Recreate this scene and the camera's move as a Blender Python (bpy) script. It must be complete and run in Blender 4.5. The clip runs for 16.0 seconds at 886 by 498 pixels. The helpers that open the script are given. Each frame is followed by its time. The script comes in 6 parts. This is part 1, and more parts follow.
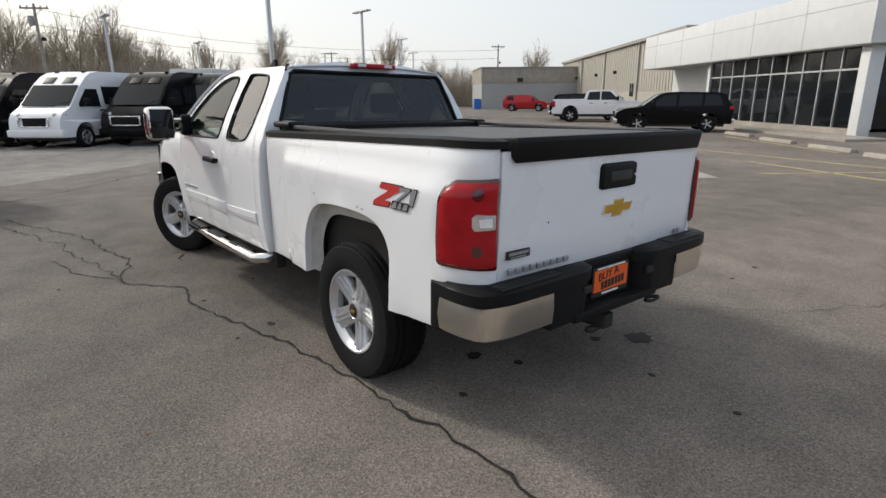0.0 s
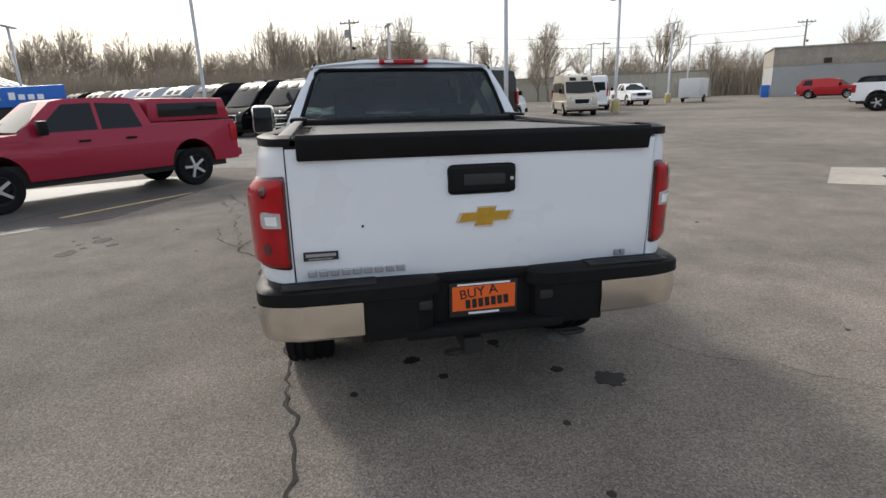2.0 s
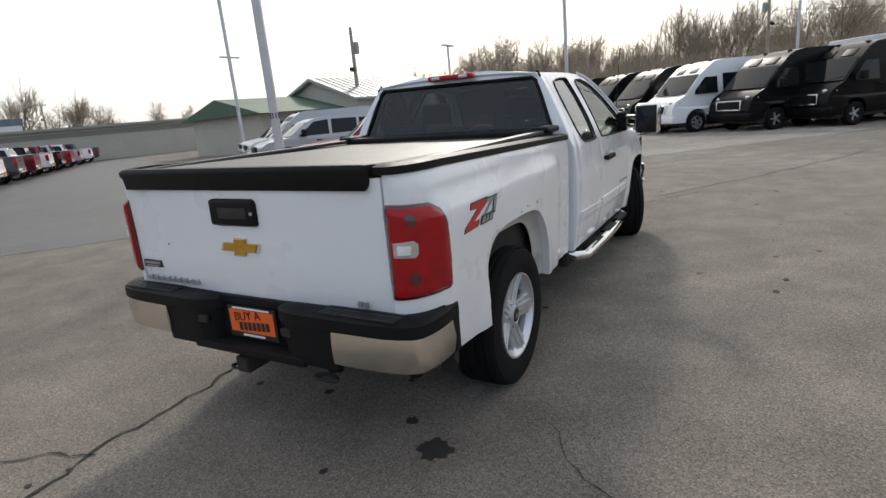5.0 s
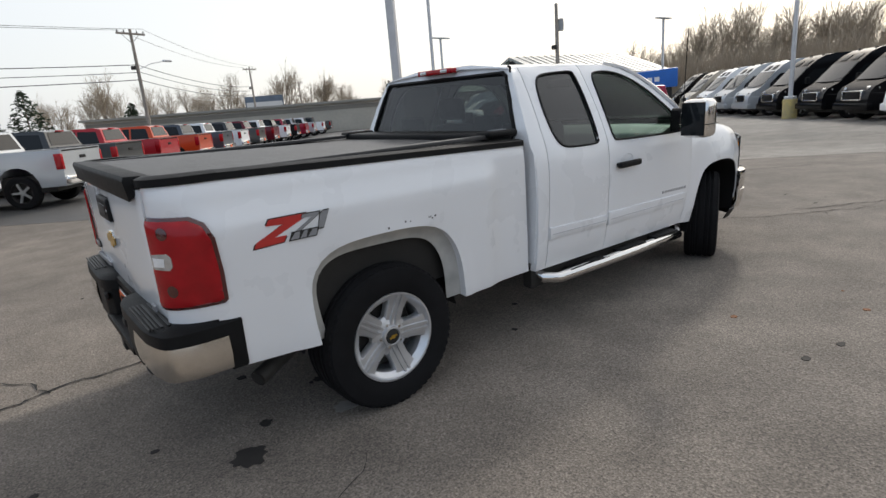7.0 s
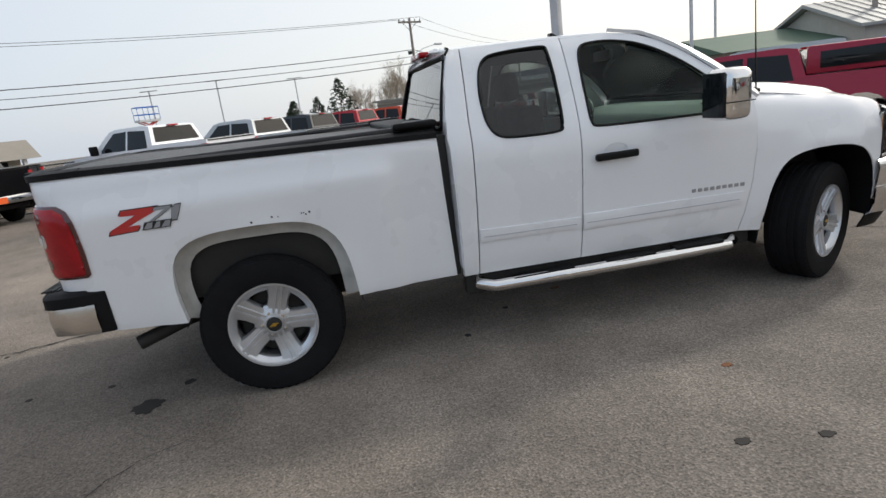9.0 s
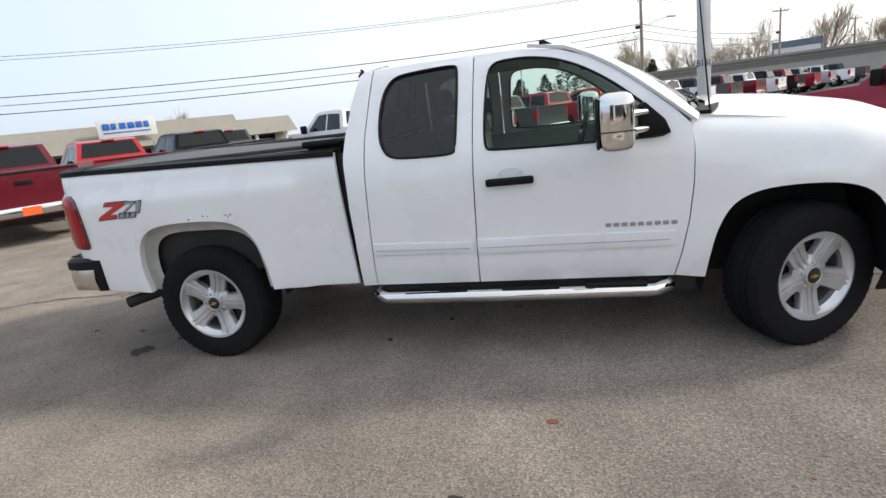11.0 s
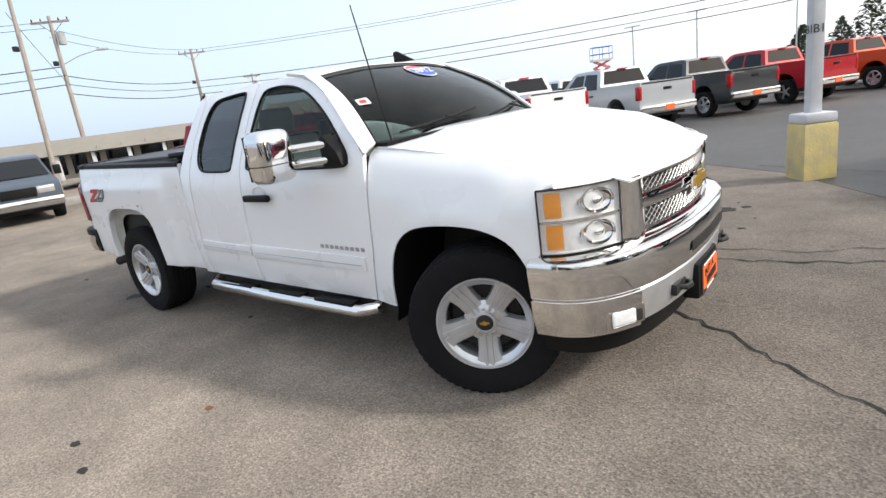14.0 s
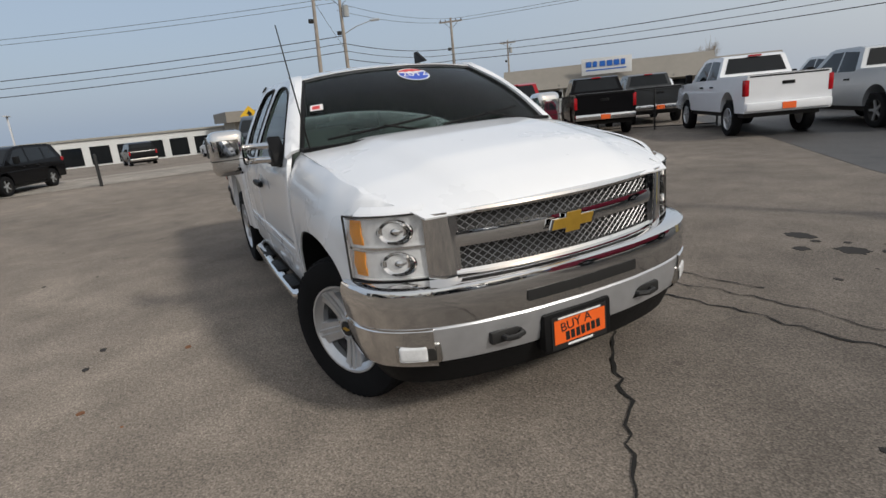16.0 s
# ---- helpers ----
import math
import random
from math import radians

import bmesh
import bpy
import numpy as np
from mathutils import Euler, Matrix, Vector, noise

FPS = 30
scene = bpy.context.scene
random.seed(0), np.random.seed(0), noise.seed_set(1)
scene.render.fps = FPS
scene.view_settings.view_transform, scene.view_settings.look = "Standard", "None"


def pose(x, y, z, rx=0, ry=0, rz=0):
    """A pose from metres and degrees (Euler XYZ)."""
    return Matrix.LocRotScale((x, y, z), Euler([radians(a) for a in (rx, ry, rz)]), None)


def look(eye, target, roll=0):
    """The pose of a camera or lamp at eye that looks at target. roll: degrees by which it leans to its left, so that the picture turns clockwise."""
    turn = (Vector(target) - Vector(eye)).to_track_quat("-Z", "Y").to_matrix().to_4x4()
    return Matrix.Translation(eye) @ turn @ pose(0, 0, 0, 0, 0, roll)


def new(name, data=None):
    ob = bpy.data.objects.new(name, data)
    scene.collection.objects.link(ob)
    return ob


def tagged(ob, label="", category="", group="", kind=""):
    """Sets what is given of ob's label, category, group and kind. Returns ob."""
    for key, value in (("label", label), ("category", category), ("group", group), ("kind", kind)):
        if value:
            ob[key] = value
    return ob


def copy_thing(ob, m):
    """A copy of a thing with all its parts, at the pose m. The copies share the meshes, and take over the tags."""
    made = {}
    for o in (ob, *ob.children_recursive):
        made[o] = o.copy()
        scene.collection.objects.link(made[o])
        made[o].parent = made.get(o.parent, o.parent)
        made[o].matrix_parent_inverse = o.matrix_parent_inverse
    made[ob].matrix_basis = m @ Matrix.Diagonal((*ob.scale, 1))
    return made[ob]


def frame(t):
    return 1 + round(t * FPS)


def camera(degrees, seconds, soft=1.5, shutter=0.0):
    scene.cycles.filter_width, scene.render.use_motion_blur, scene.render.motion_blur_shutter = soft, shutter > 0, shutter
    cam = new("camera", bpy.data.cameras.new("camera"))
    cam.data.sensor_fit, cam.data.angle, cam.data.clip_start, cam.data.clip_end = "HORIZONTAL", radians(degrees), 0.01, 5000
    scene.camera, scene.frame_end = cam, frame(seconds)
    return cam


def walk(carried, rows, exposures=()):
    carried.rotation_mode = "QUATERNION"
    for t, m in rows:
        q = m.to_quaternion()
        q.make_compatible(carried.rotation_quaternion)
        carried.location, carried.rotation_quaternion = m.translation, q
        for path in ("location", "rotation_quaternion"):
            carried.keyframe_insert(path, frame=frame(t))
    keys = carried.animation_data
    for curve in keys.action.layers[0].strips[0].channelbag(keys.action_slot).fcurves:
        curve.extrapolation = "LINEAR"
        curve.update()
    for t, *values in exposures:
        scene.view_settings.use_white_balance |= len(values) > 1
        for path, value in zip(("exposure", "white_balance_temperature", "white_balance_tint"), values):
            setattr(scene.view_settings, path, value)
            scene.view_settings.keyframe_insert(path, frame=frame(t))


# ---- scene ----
cam = camera(77.8, 16.0)
PATH = [
    (0, (-4.446, 2.428, 1.595), (-2.958, 1.204, 1.06), -0.4),
    (0.5, (-4.644, 2.017, 1.568), (-3.039, 0.954, 1.028), -0.1),
    (1, (-4.799, 1.581, 1.583), (-3.068, 0.74, 1.039), 0.2),
    (1.5, (-5.053, 1.156, 1.609), (-3.217, 0.566, 1.076), -1.0),
    (2, (-5.147, 0.651, 1.562), (-3.261, 0.264, 1.022), -2.2),
    (2.5, (-5.231, 0.169, 1.549), (-3.318, -0.051, 1.006), -2.4),
    (3, (-5.322, -0.321, 1.593), (-3.393, -0.293, 1.063), -3.5),
    (3.5, (-5.15, -0.775, 1.578), (-3.239, -0.51, 1.05), -4.1),
    (4, (-5.001, -1.256, 1.558), (-3.142, -0.728, 1.043), -4.7),
    (4.2, (-4.931, -1.448, 1.564), (-3.105, -0.806, 1.063), -5.1),
    (6.3, (-3.786, -2.806, 1.571), (-2.346, -1.518, 1.053), -3.6),
    (6.5, (-3.625, -2.93, 1.573), (-2.241, -1.583, 1.055), -3.4),
    (7, (-3.294, -3.278, 1.558), (-2.091, -1.757, 1.067), -4.8),
    (7.5, (-2.873, -3.478, 1.553), (-1.865, -1.829, 1.041), -5.0),
    (8, (-2.32, -3.695, 1.46), (-1.501, -1.927, 1.006), -6.4),
    (8.2, (-2.11, -3.784, 1.449), (-1.38, -1.979, 0.991), -6.7),
    (10.3, (-0.167, -4.07, 1.476), (-0.387, -2.143, 0.988), -6.9),
    (10.5, (0.04, -4.061, 1.48), (-0.245, -2.141, 0.996), -6.7),
    (11, (0.585, -4.092, 1.467), (0.138, -2.2, 0.998), -6.8),
    (11.5, (1.074, -4.044, 1.484), (0.453, -2.2, 1.022), -7.5),
    (12, (1.542, -3.842, 1.488), (0.794, -2.047, 1.02), -7.8),
    (12.5, (2.017, -3.668, 1.449), (1.169, -1.916, 0.989), -7.7),
    (13, (2.466, -3.437, 1.433), (1.499, -1.746, 0.977), -7.7),
    (13.5, (2.91, -3.206, 1.442), (1.84, -1.587, 0.957), -7.1),
    (14, (3.387, -3.018, 1.478), (2.16, -1.519, 0.98), -7.8),
    (14.5, (3.75, -2.67, 1.477), (2.351, -1.327, 0.99), -8.3),
    (15, (4.111, -2.372, 1.477), (2.566, -1.196, 0.999), -8.0),
    (15.5, (4.437, -2.042, 1.499), (2.771, -1.047, 1.012), -7.2),
    (16, (4.601, -1.592, 1.517), (2.853, -0.763, 1.007), -5.5),
]
walk(cam, [(t, look(eye, target, roll)) for t, eye, target, roll in PATH],
     exposures=[(0.0, 0.0), (1.2, 0.1), (2.3, 0.28), (3.2, 0.26), (4.2, 0.2), (6.5, 0.02), (7.0, 0.06), (8.2, -0.06), (10.5, 0.38), (12.5, 0.5), (14.0, 0.57), (14.5, 0.4), (15.0, -0.2), (15.5, -0.36), (16.0, -0.44)])

# ---------- world and sun ----------
SUN_AZ, SUN_EL = radians(22), radians(34)
world = bpy.data.worlds.new("sky")
scene.world = world
world.use_nodes = True
wn, wl = world.node_tree.nodes, world.node_tree.links
sky = wn.new("ShaderNodeTexSky")
sky.sky_type, sky.sun_disc = "NISHITA", False
sky.sun_elevation, sky.sun_rotation = SUN_EL, radians(90) - SUN_AZ
sky.dust_density, sky.air_density, sky.altitude = 4.0, 1.2, 200
haze = wn.new("ShaderNodeMix")
haze.data_type = "RGBA"
haze.inputs[0].default_value = 0.66
wl.new(sky.outputs[0], haze.inputs[6])
toward, sun_dot, glow, veil = wn.new("ShaderNodeTexCoord"), wn.new("ShaderNodeVectorMath"), wn.new("ShaderNodeMapRange"), wn.new("ShaderNodeMix")
sun_dot.operation, glow.interpolation_type, veil.data_type = "DOT_PRODUCT", "SMOOTHSTEP", "RGBA"
wl.new(toward.outputs["Generated"], sun_dot.inputs[0])
sun_dot.inputs[1].default_value = (math.cos(SUN_AZ) * math.cos(SUN_EL), math.sin(SUN_AZ) * math.cos(SUN_EL), math.sin(SUN_EL))
glow.inputs[1].default_value, glow.inputs[2].default_value = -0.75, 0.75
wl.new(sun_dot.outputs["Value"], glow.inputs[0])
wl.new(glow.outputs[0], veil.inputs[0])
veil.inputs[6].default_value, veil.inputs[7].default_value = (5.3, 6.5, 8.3, 1), (10.0, 10.1, 10.1, 1)
wl.new(veil.outputs[2], haze.inputs[7])
wl.new(haze.outputs[2], wn["Background"].inputs[0])
wn["Background"].inputs[1].default_value = 0.115
sun = new("sun", bpy.data.lights.new("sun", "SUN"))
sun.data.energy, sun.data.angle, sun.data.color = 2.6, radians(6), (1, 0.95, 0.87)
sun.matrix_world = look((40 * math.cos(SUN_AZ), 40 * math.sin(SUN_AZ), 40 * math.tan(SUN_EL)), (0, 0, 0))


# ---------- materials ----------
def material(name, color, rough=0.5, metal=0.0, vary=0.0, scale=8.0, bump=0.0, bscale=60.0, coat=0.0, spec=0.5, second=None):
    """A surface with grain at two scales: the colour varies by vary at scale, the relief by bump at bscale."""
    m = bpy.data.materials.new(name)
    m.use_nodes = True
    n, l = m.node_tree.nodes, m.node_tree.links
    b = n["Principled BSDF"]
    b.inputs["Roughness"].default_value, b.inputs["Metallic"].default_value = rough, metal
    b.inputs["Coat Weight"].default_value, b.inputs["Coat Roughness"].default_value = coat, 0.04
    b.inputs["Specular IOR Level"].default_value = spec
    b.inputs["Base Color"].default_value = (*color, 1)
    co = n.new("ShaderNodeTexCoord")
    if vary:
        big, small, mx, cr = n.new("ShaderNodeTexNoise"), n.new("ShaderNodeTexNoise"), n.new("ShaderNodeMath"), n.new("ShaderNodeMix")
        big.inputs["Scale"].default_value, small.inputs["Scale"].default_value = scale * 0.15, scale
        big.inputs["Detail"].default_value = small.inputs["Detail"].default_value = 4
        l.new(co.outputs["Object"], big.inputs["Vector"]), l.new(co.outputs["Object"], small.inputs["Vector"])
        mx.operation = "ADD"
        l.new(big.outputs[0], mx.inputs[0]), l.new(small.outputs[0], mx.inputs[1])
        mr = n.new("ShaderNodeMapRange")
        mr.inputs[1].default_value, mr.inputs[2].default_value = 0.6, 1.4
        l.new(mx.outputs[0], mr.inputs[0])
        cr.data_type = "RGBA"
        lo = second or tuple(c * (1 - vary) for c in color)
        cr.inputs[6].default_value, cr.inputs[7].default_value = (*lo, 1), (*[min(1, c * (1 + vary * 0.6)) for c in color], 1)
        l.new(mr.outputs[0], cr.inputs[0]), l.new(cr.outputs[2], b.inputs["Base Color"])
        rr = n.new("ShaderNodeMapRange")
        rr.inputs[3].default_value, rr.inputs[4].default_value = max(0.02, rough * 0.85), min(1, rough * 1.15)
        l.new(small.outputs[0], rr.inputs[0]), l.new(rr.outputs[0], b.inputs["Roughness"])
    if bump:
        t, bp = n.new("ShaderNodeTexNoise"), n.new("ShaderNodeBump")
        t.inputs["Scale"].default_value, t.inputs["Detail"].default_value = bscale, 3
        bp.inputs["Strength"].default_value, bp.inputs["Distance"].default_value = bump, 0.01
        l.new(co.outputs["Object"], t.inputs["Vector"]), l.new(t.outputs[0], bp.inputs["Height"]), l.new(bp.outputs[0], b.inputs["Normal"])
    return m


def glass_material(name, tint, through_share, rough=0.02, stain=(0.90, 0.97, 0.94), ior=1.5):
    """A tinted pane: part of the light goes straight through, the rest meets a dark glossy sheet."""
    m = bpy.data.materials.new(name)
    m.use_nodes = True
    n, l = m.node_tree.nodes, m.node_tree.links
    b = n["Principled BSDF"]
    b.inputs["Base Color"].default_value, b.inputs["Roughness"].default_value = (*tint, 1), rough
    tr, mx = n.new("ShaderNodeBsdfTransparent"), n.new("ShaderNodeMixShader")
    tr.inputs[0].default_value = (*stain, 1)
    mx.inputs[0].default_value = 1 - through_share
    gl, fr, mix2 = n.new("ShaderNodeBsdfGlossy"), n.new("ShaderNodeFresnel"), n.new("ShaderNodeMixShader")
    gl.inputs["Roughness"].default_value = rough
    fr.inputs[0].default_value = ior
    l.new(tr.outputs[0], mx.inputs[1]), l.new(b.outputs[0], mx.inputs[2])
    l.new(fr.outputs[0], mix2.inputs[0]), l.new(mx.outputs[0], mix2.inputs[1]), l.new(gl.outputs[0], mix2.inputs[2])
    l.new(mix2.outputs[0], n["Material Output"].inputs[0])
    return m


def asphalt_material(name, base, warm, rough=0.92, spec=0.3):
    m = bpy.data.materials.new(name)
    m.use_nodes = True
    n, l = m.node_tree.nodes, m.node_tree.links
    b = n["Principled BSDF"]
    b.inputs["Roughness"].default_value, b.inputs["Specular IOR Level"].default_value = rough, spec
    b.inputs["Diffuse Roughness"].default_value = 0.6
    co = n.new("ShaderNodeTexCoord")

    def tex(kind, scale, detail=4):
        t = n.new(kind)
        t.inputs["Scale"].default_value = scale
        if kind == "ShaderNodeTexNoise":
            t.inputs["Detail"].default_value = detail
        l.new(co.outputs["Object"], t.inputs["Vector"])
        return t

    def ramp(src, lo, hi, a, c):
        r = n.new("ShaderNodeMapRange")
        r.inputs[1].default_value, r.inputs[2].default_value, r.inputs[3].default_value, r.inputs[4].default_value = lo, hi, a, c
        l.new(src, r.inputs[0])
        return r.outputs[0]

    def times(a, c):
        k = n.new("ShaderNodeMath")
        k.operation = "MULTIPLY"
        l.new(a, k.inputs[0]), l.new(c, k.inputs[1])
        return k.outputs[0]

    patches, mottle, grit = tex("ShaderNodeTexNoise", 0.16, 3), tex("ShaderNodeTexNoise", 2.2, 6), tex("ShaderNodeTexNoise", 95.0, 2)
    stones = tex("ShaderNodeTexVoronoi", 75.0)
    speck = tex("ShaderNodeTexVoronoi", 1.1)
    value = times(ramp(patches.outputs[0], 0.35, 0.65, 0.8, 1.2), ramp(mottle.outputs[0], 0.3, 0.7, 0.82, 1.18))
    value = times(value, ramp(grit.outputs[0], 0.3, 0.7, 0.58, 1.42))
    value = times(value, ramp(stones.outputs["Color"], 0.0, 1.0, 0.7, 1.3))
    value = times(value, ramp(speck.outputs[0], 0.02, 0.05, 0.55, 1.0))
    tone = n.new("ShaderNodeMix")
    tone.data_type = "RGBA"
    tone.inputs[6].default_value, tone.inputs[7].default_value = (*base, 1), (*warm, 1)
    l.new(ramp(tex("ShaderNodeTexNoise", 0.5, 3).outputs[0], 0.35, 0.65, 0, 1), tone.inputs[0])
    mul = n.new("ShaderNodeVectorMath")
    mul.operation = "SCALE"
    l.new(tone.outputs[2], mul.inputs[0]), l.new(value, mul.inputs["Scale"])
    l.new(mul.outputs[0], b.inputs["Base Color"])
    bp = n.new("ShaderNodeBump")
    bp.inputs["Strength"].default_value, bp.inputs["Distance"].default_value = 0.6, 0.006
    l.new(stones.outputs[0], bp.inputs["Height"]), l.new(bp.outputs[0], b.inputs["Normal"])
    return m


def paint(name, color, flake=0.0):
    dark = max(color) < 0.02
    return material(name, color, 0.22 if dark else 0.3, flake, 0.05, 3.0, coat=0.06 if dark else 0.35, spec=0.08 if dark else 0.3)


M = {}
M["asphalt"] = asphalt_material("asphalt", (0.166, 0.143, 0.122), (0.196, 0.168, 0.141))
M["asphalt_new"] = asphalt_material("asphalt_new", (0.050, 0.048, 0.047), (0.058, 0.055, 0.052), 0.6, 0.7)
M["slab"] = asphalt_material("worn_slab", (0.24, 0.22, 0.195), (0.27, 0.245, 0.215))
M["slate_panel"] = material("slate_panel", (0.12, 0.16, 0.22), 0.6, vary=0.3, scale=2)
M["concrete"] = material("concrete", (0.33, 0.30, 0.26), 0.9, vary=0.3, scale=9, bump=0.3, bscale=40)
M["white"] = material("white_paint", (0.80, 0.81, 0.83), 0.28, 0, 0.035, 2.5, coat=0.8, spec=0.4)
M["black_plastic"] = material("black_plastic", (0.010, 0.010, 0.0105), 0.5, vary=0.25, scale=20, bump=0.1, bscale=300, spec=0.13)
M["vinyl"] = material("tonneau_vinyl", (0.045, 0.044, 0.045), 0.5, vary=0.2, scale=14, bump=0.15, bscale=400)
M["rubber"] = material("tyre_rubber", (0.012, 0.012, 0.013), 0.85, spec=0.12, vary=0.35, scale=18, bump=0.2, bscale=120)
M["alloy"] = material("alloy", (0.62, 0.63, 0.65), 0.32, 0.7, 0.14, 14, coat=0.2)
M["chrome"] = material("chrome", (0.78, 0.77, 0.76), 0.06, 1.0, 0.03, 6)
M["satin"] = material("satin_chrome", (0.62, 0.60, 0.57), 0.2, 1.0, 0.08, 9)
M["steel_dark"] = material("dark_steel", (0.03, 0.028, 0.026), 0.7, 0.3, 0.4, 14)
M["red_lens"] = material("red_lens", (0.36, 0.006, 0.011), 0.2, vary=0.35, scale=14, coat=0.25, spec=0.25)
M["red_dark"] = material("dark_red_lens", (0.07, 0.003, 0.004), 0.15, vary=0.2, scale=14, coat=1.0)
M["clear_lens"] = material("clear_lens", (0.62, 0.62, 0.62), 0.12, 0.55, 0.3, 25, coat=1.0)
M["amber"] = material("amber_lens", (0.9, 0.34, 0.02), 0.2, vary=0.2, scale=20, coat=1.0)
M["gold"] = material("gold_badge", (0.62, 0.38, 0.06), 0.3, 0.7, 0.15, 40)
M["tint"] = glass_material("tinted_glass", (0.004, 0.004, 0.005), 0.2, ior=1.25)
M["glass"] = glass_material("clear_glass", (0.02, 0.03, 0.028), 0.93, stain=(0.80, 0.91, 0.87), ior=1.24)
M["lens_cover"] = glass_material("lens_cover", (0.5, 0.5, 0.5), 0.97, 0.03, (1, 1, 1), 1.15)
M["lamp_silver"] = material("lamp_silver", (0.84, 0.85, 0.86), 0.2, 0.2, 0.22, 30, bump=0.3, bscale=45)
M["primer"] = material("dusty_primer", (0.50, 0.49, 0.46), 0.8, vary=0.35, scale=10, bump=0.15, bscale=50)
M["mesh_grey"] = material("mesh_grey", (0.2, 0.2, 0.205), 0.35, 0.9, 0.1, 10)
M["far_glass"] = material("far_glass", (0.010, 0.012, 0.014), 0.05, 0, 0.2, 3, spec=0.28)
M["orange"] = material("orange_plate", (0.85, 0.13, 0.015), 0.5, vary=0.06, scale=10)
M["ink"] = material("black_ink", (0.015, 0.015, 0.015), 0.5)
M["decal_red"] = material("red_decal", (0.48, 0.03, 0.025), 0.4, vary=0.15, scale=30)
M["decal_grey"] = material("grey_decal", (0.30, 0.31, 0.33), 0.35, 0.3, 0.1, 30)
M["badge_grey"] = material("badge_grey", (0.38, 0.39, 0.42), 0.3, 0.6, 0.1, 30)
M["cloth"] = material("seat_cloth", (0.19, 0.185, 0.18), 0.9, vary=0.25, scale=30, bump=0.2, bscale=200)
M["cabin"] = material("cabin_plastic", (0.26, 0.25, 0.235), 0.7, vary=0.15, scale=12)
M["sticker_white"] = material("white_sticker", (0.8, 0.8, 0.8), 0.5)
M["sticker_blue"] = material("blue_sticker", (0.02, 0.08, 0.5), 0.45)
M["sticker_red"] = material("red_sticker", (0.6, 0.03, 0.03), 0.45)
M["rust"] = material("rust", (0.2, 0.08, 0.03), 0.9, vary=0.5, scale=60)
M["oil"] = material("oil_stain", (0.035, 0.032, 0.03), 0.8, vary=0.4, scale=10, spec=0.2)
M["crack"] = material("crack_filler", (0.012, 0.011, 0.01), 0.95, vary=0.4, scale=20)
M["dust_spot"] = material("pale_stain", (0.24, 0.23, 0.21), 0.9, vary=0.3, scale=20)
M["pole_white"] = material("white_pole_paint", (0.55, 0.56, 0.58), 0.5, vary=0.15, scale=6)
M["pole_base"] = material("yellow_concrete", (0.52, 0.42, 0.14), 0.9, vary=0.45, scale=5, bump=0.4, bscale=30, second=(0.34, 0.29, 0.2))
M["wood_pole"] = material("weathered_wood", (0.33, 0.29, 0.25), 0.9, vary=0.35, scale=12, bump=0.4, bscale=40)
M["wire"] = material("cable_black", (0.03, 0.03, 0.032), 0.6)
M["bark"] = material("bark", (0.24, 0.20, 0.165), 0.95, vary=0.35, scale=12, bump=0.4, bscale=30)
M["twig"] = material("twigs", (0.36, 0.30, 0.23), 0.95, vary=0.3, scale=3)
M["evergreen"] = material("evergreen", (0.03, 0.05, 0.025), 0.9, vary=0.4, scale=6)
M["grass"] = material("dry_grass", (0.12, 0.12, 0.05), 0.95, vary=0.4, scale=2, bump=0.5, bscale=20)
M["line_paint"] = material("worn_line_paint", (0.40, 0.32, 0.16), 0.85, vary=0.5, scale=8)
M["panel_white"] = material("white_panel", (0.62, 0.63, 0.63), 0.55, vary=0.08, scale=2, bump=0.05)
M["panel_beige"] = material("beige_metal", (0.42, 0.40, 0.35), 0.6, vary=0.1, scale=2)
M["panel_grey"] = material("grey_block", (0.34, 0.35, 0.35), 0.8, vary=0.1, scale=3, bump=0.2)
M["mullion"] = material("aluminium", (0.6, 0.61, 0.62), 0.35, 0.7, 0.05)
M["tan_wall"] = material("tan_siding", (0.25, 0.23, 0.20), 0.8, vary=0.12, scale=2)
M["roof_grey"] = material("roof_grey", (0.3, 0.29, 0.26), 0.7, vary=0.15, scale=2)
M["roof_pale"] = material("pale_metal_roof", (0.34, 0.34, 0.325), 0.55, vary=0.15, scale=2)
M["roof_green"] = material("roof_green", (0.07, 0.12, 0.08), 0.7, vary=0.2, scale=2)
M["stucco"] = material("stucco", (0.46, 0.43, 0.37), 0.85, vary=0.12, scale=3, bump=0.1)
M["blue_sign"] = material("blue_panel", (0.015, 0.13, 0.5), 0.5, vary=0.1, scale=3)
M["yellow_sign"] = material("yellow_sign", (0.75, 0.45, 0.02), 0.5, vary=0.05)
# near-black colour that stands for the shade inside rooms, gate and porch
M["dark_shade"] = material("painted_shade", (0.02, 0.02, 0.022), 0.6, vary=0.2)
COLORS = dict(white=(0.78, 0.79, 0.81), silver=(0.42, 0.44, 0.46), black=(0.006, 0.006, 0.007), red=(0.31, 0.014, 0.040), maroon=(0.13, 0.008, 0.018),
              orange=(0.5, 0.06, 0.012), slate=(0.05, 0.065, 0.085), grey=(0.04, 0.043, 0.046), beige=(0.42, 0.38, 0.31), bright_red=(0.4, 0.012, 0.02), blue=(0.02, 0.2, 0.4))
for key, c in COLORS.items():
    M["paint_" + key] = paint("paint_" + key, c, 0.0 if key in ("white", "black") else 0.2)


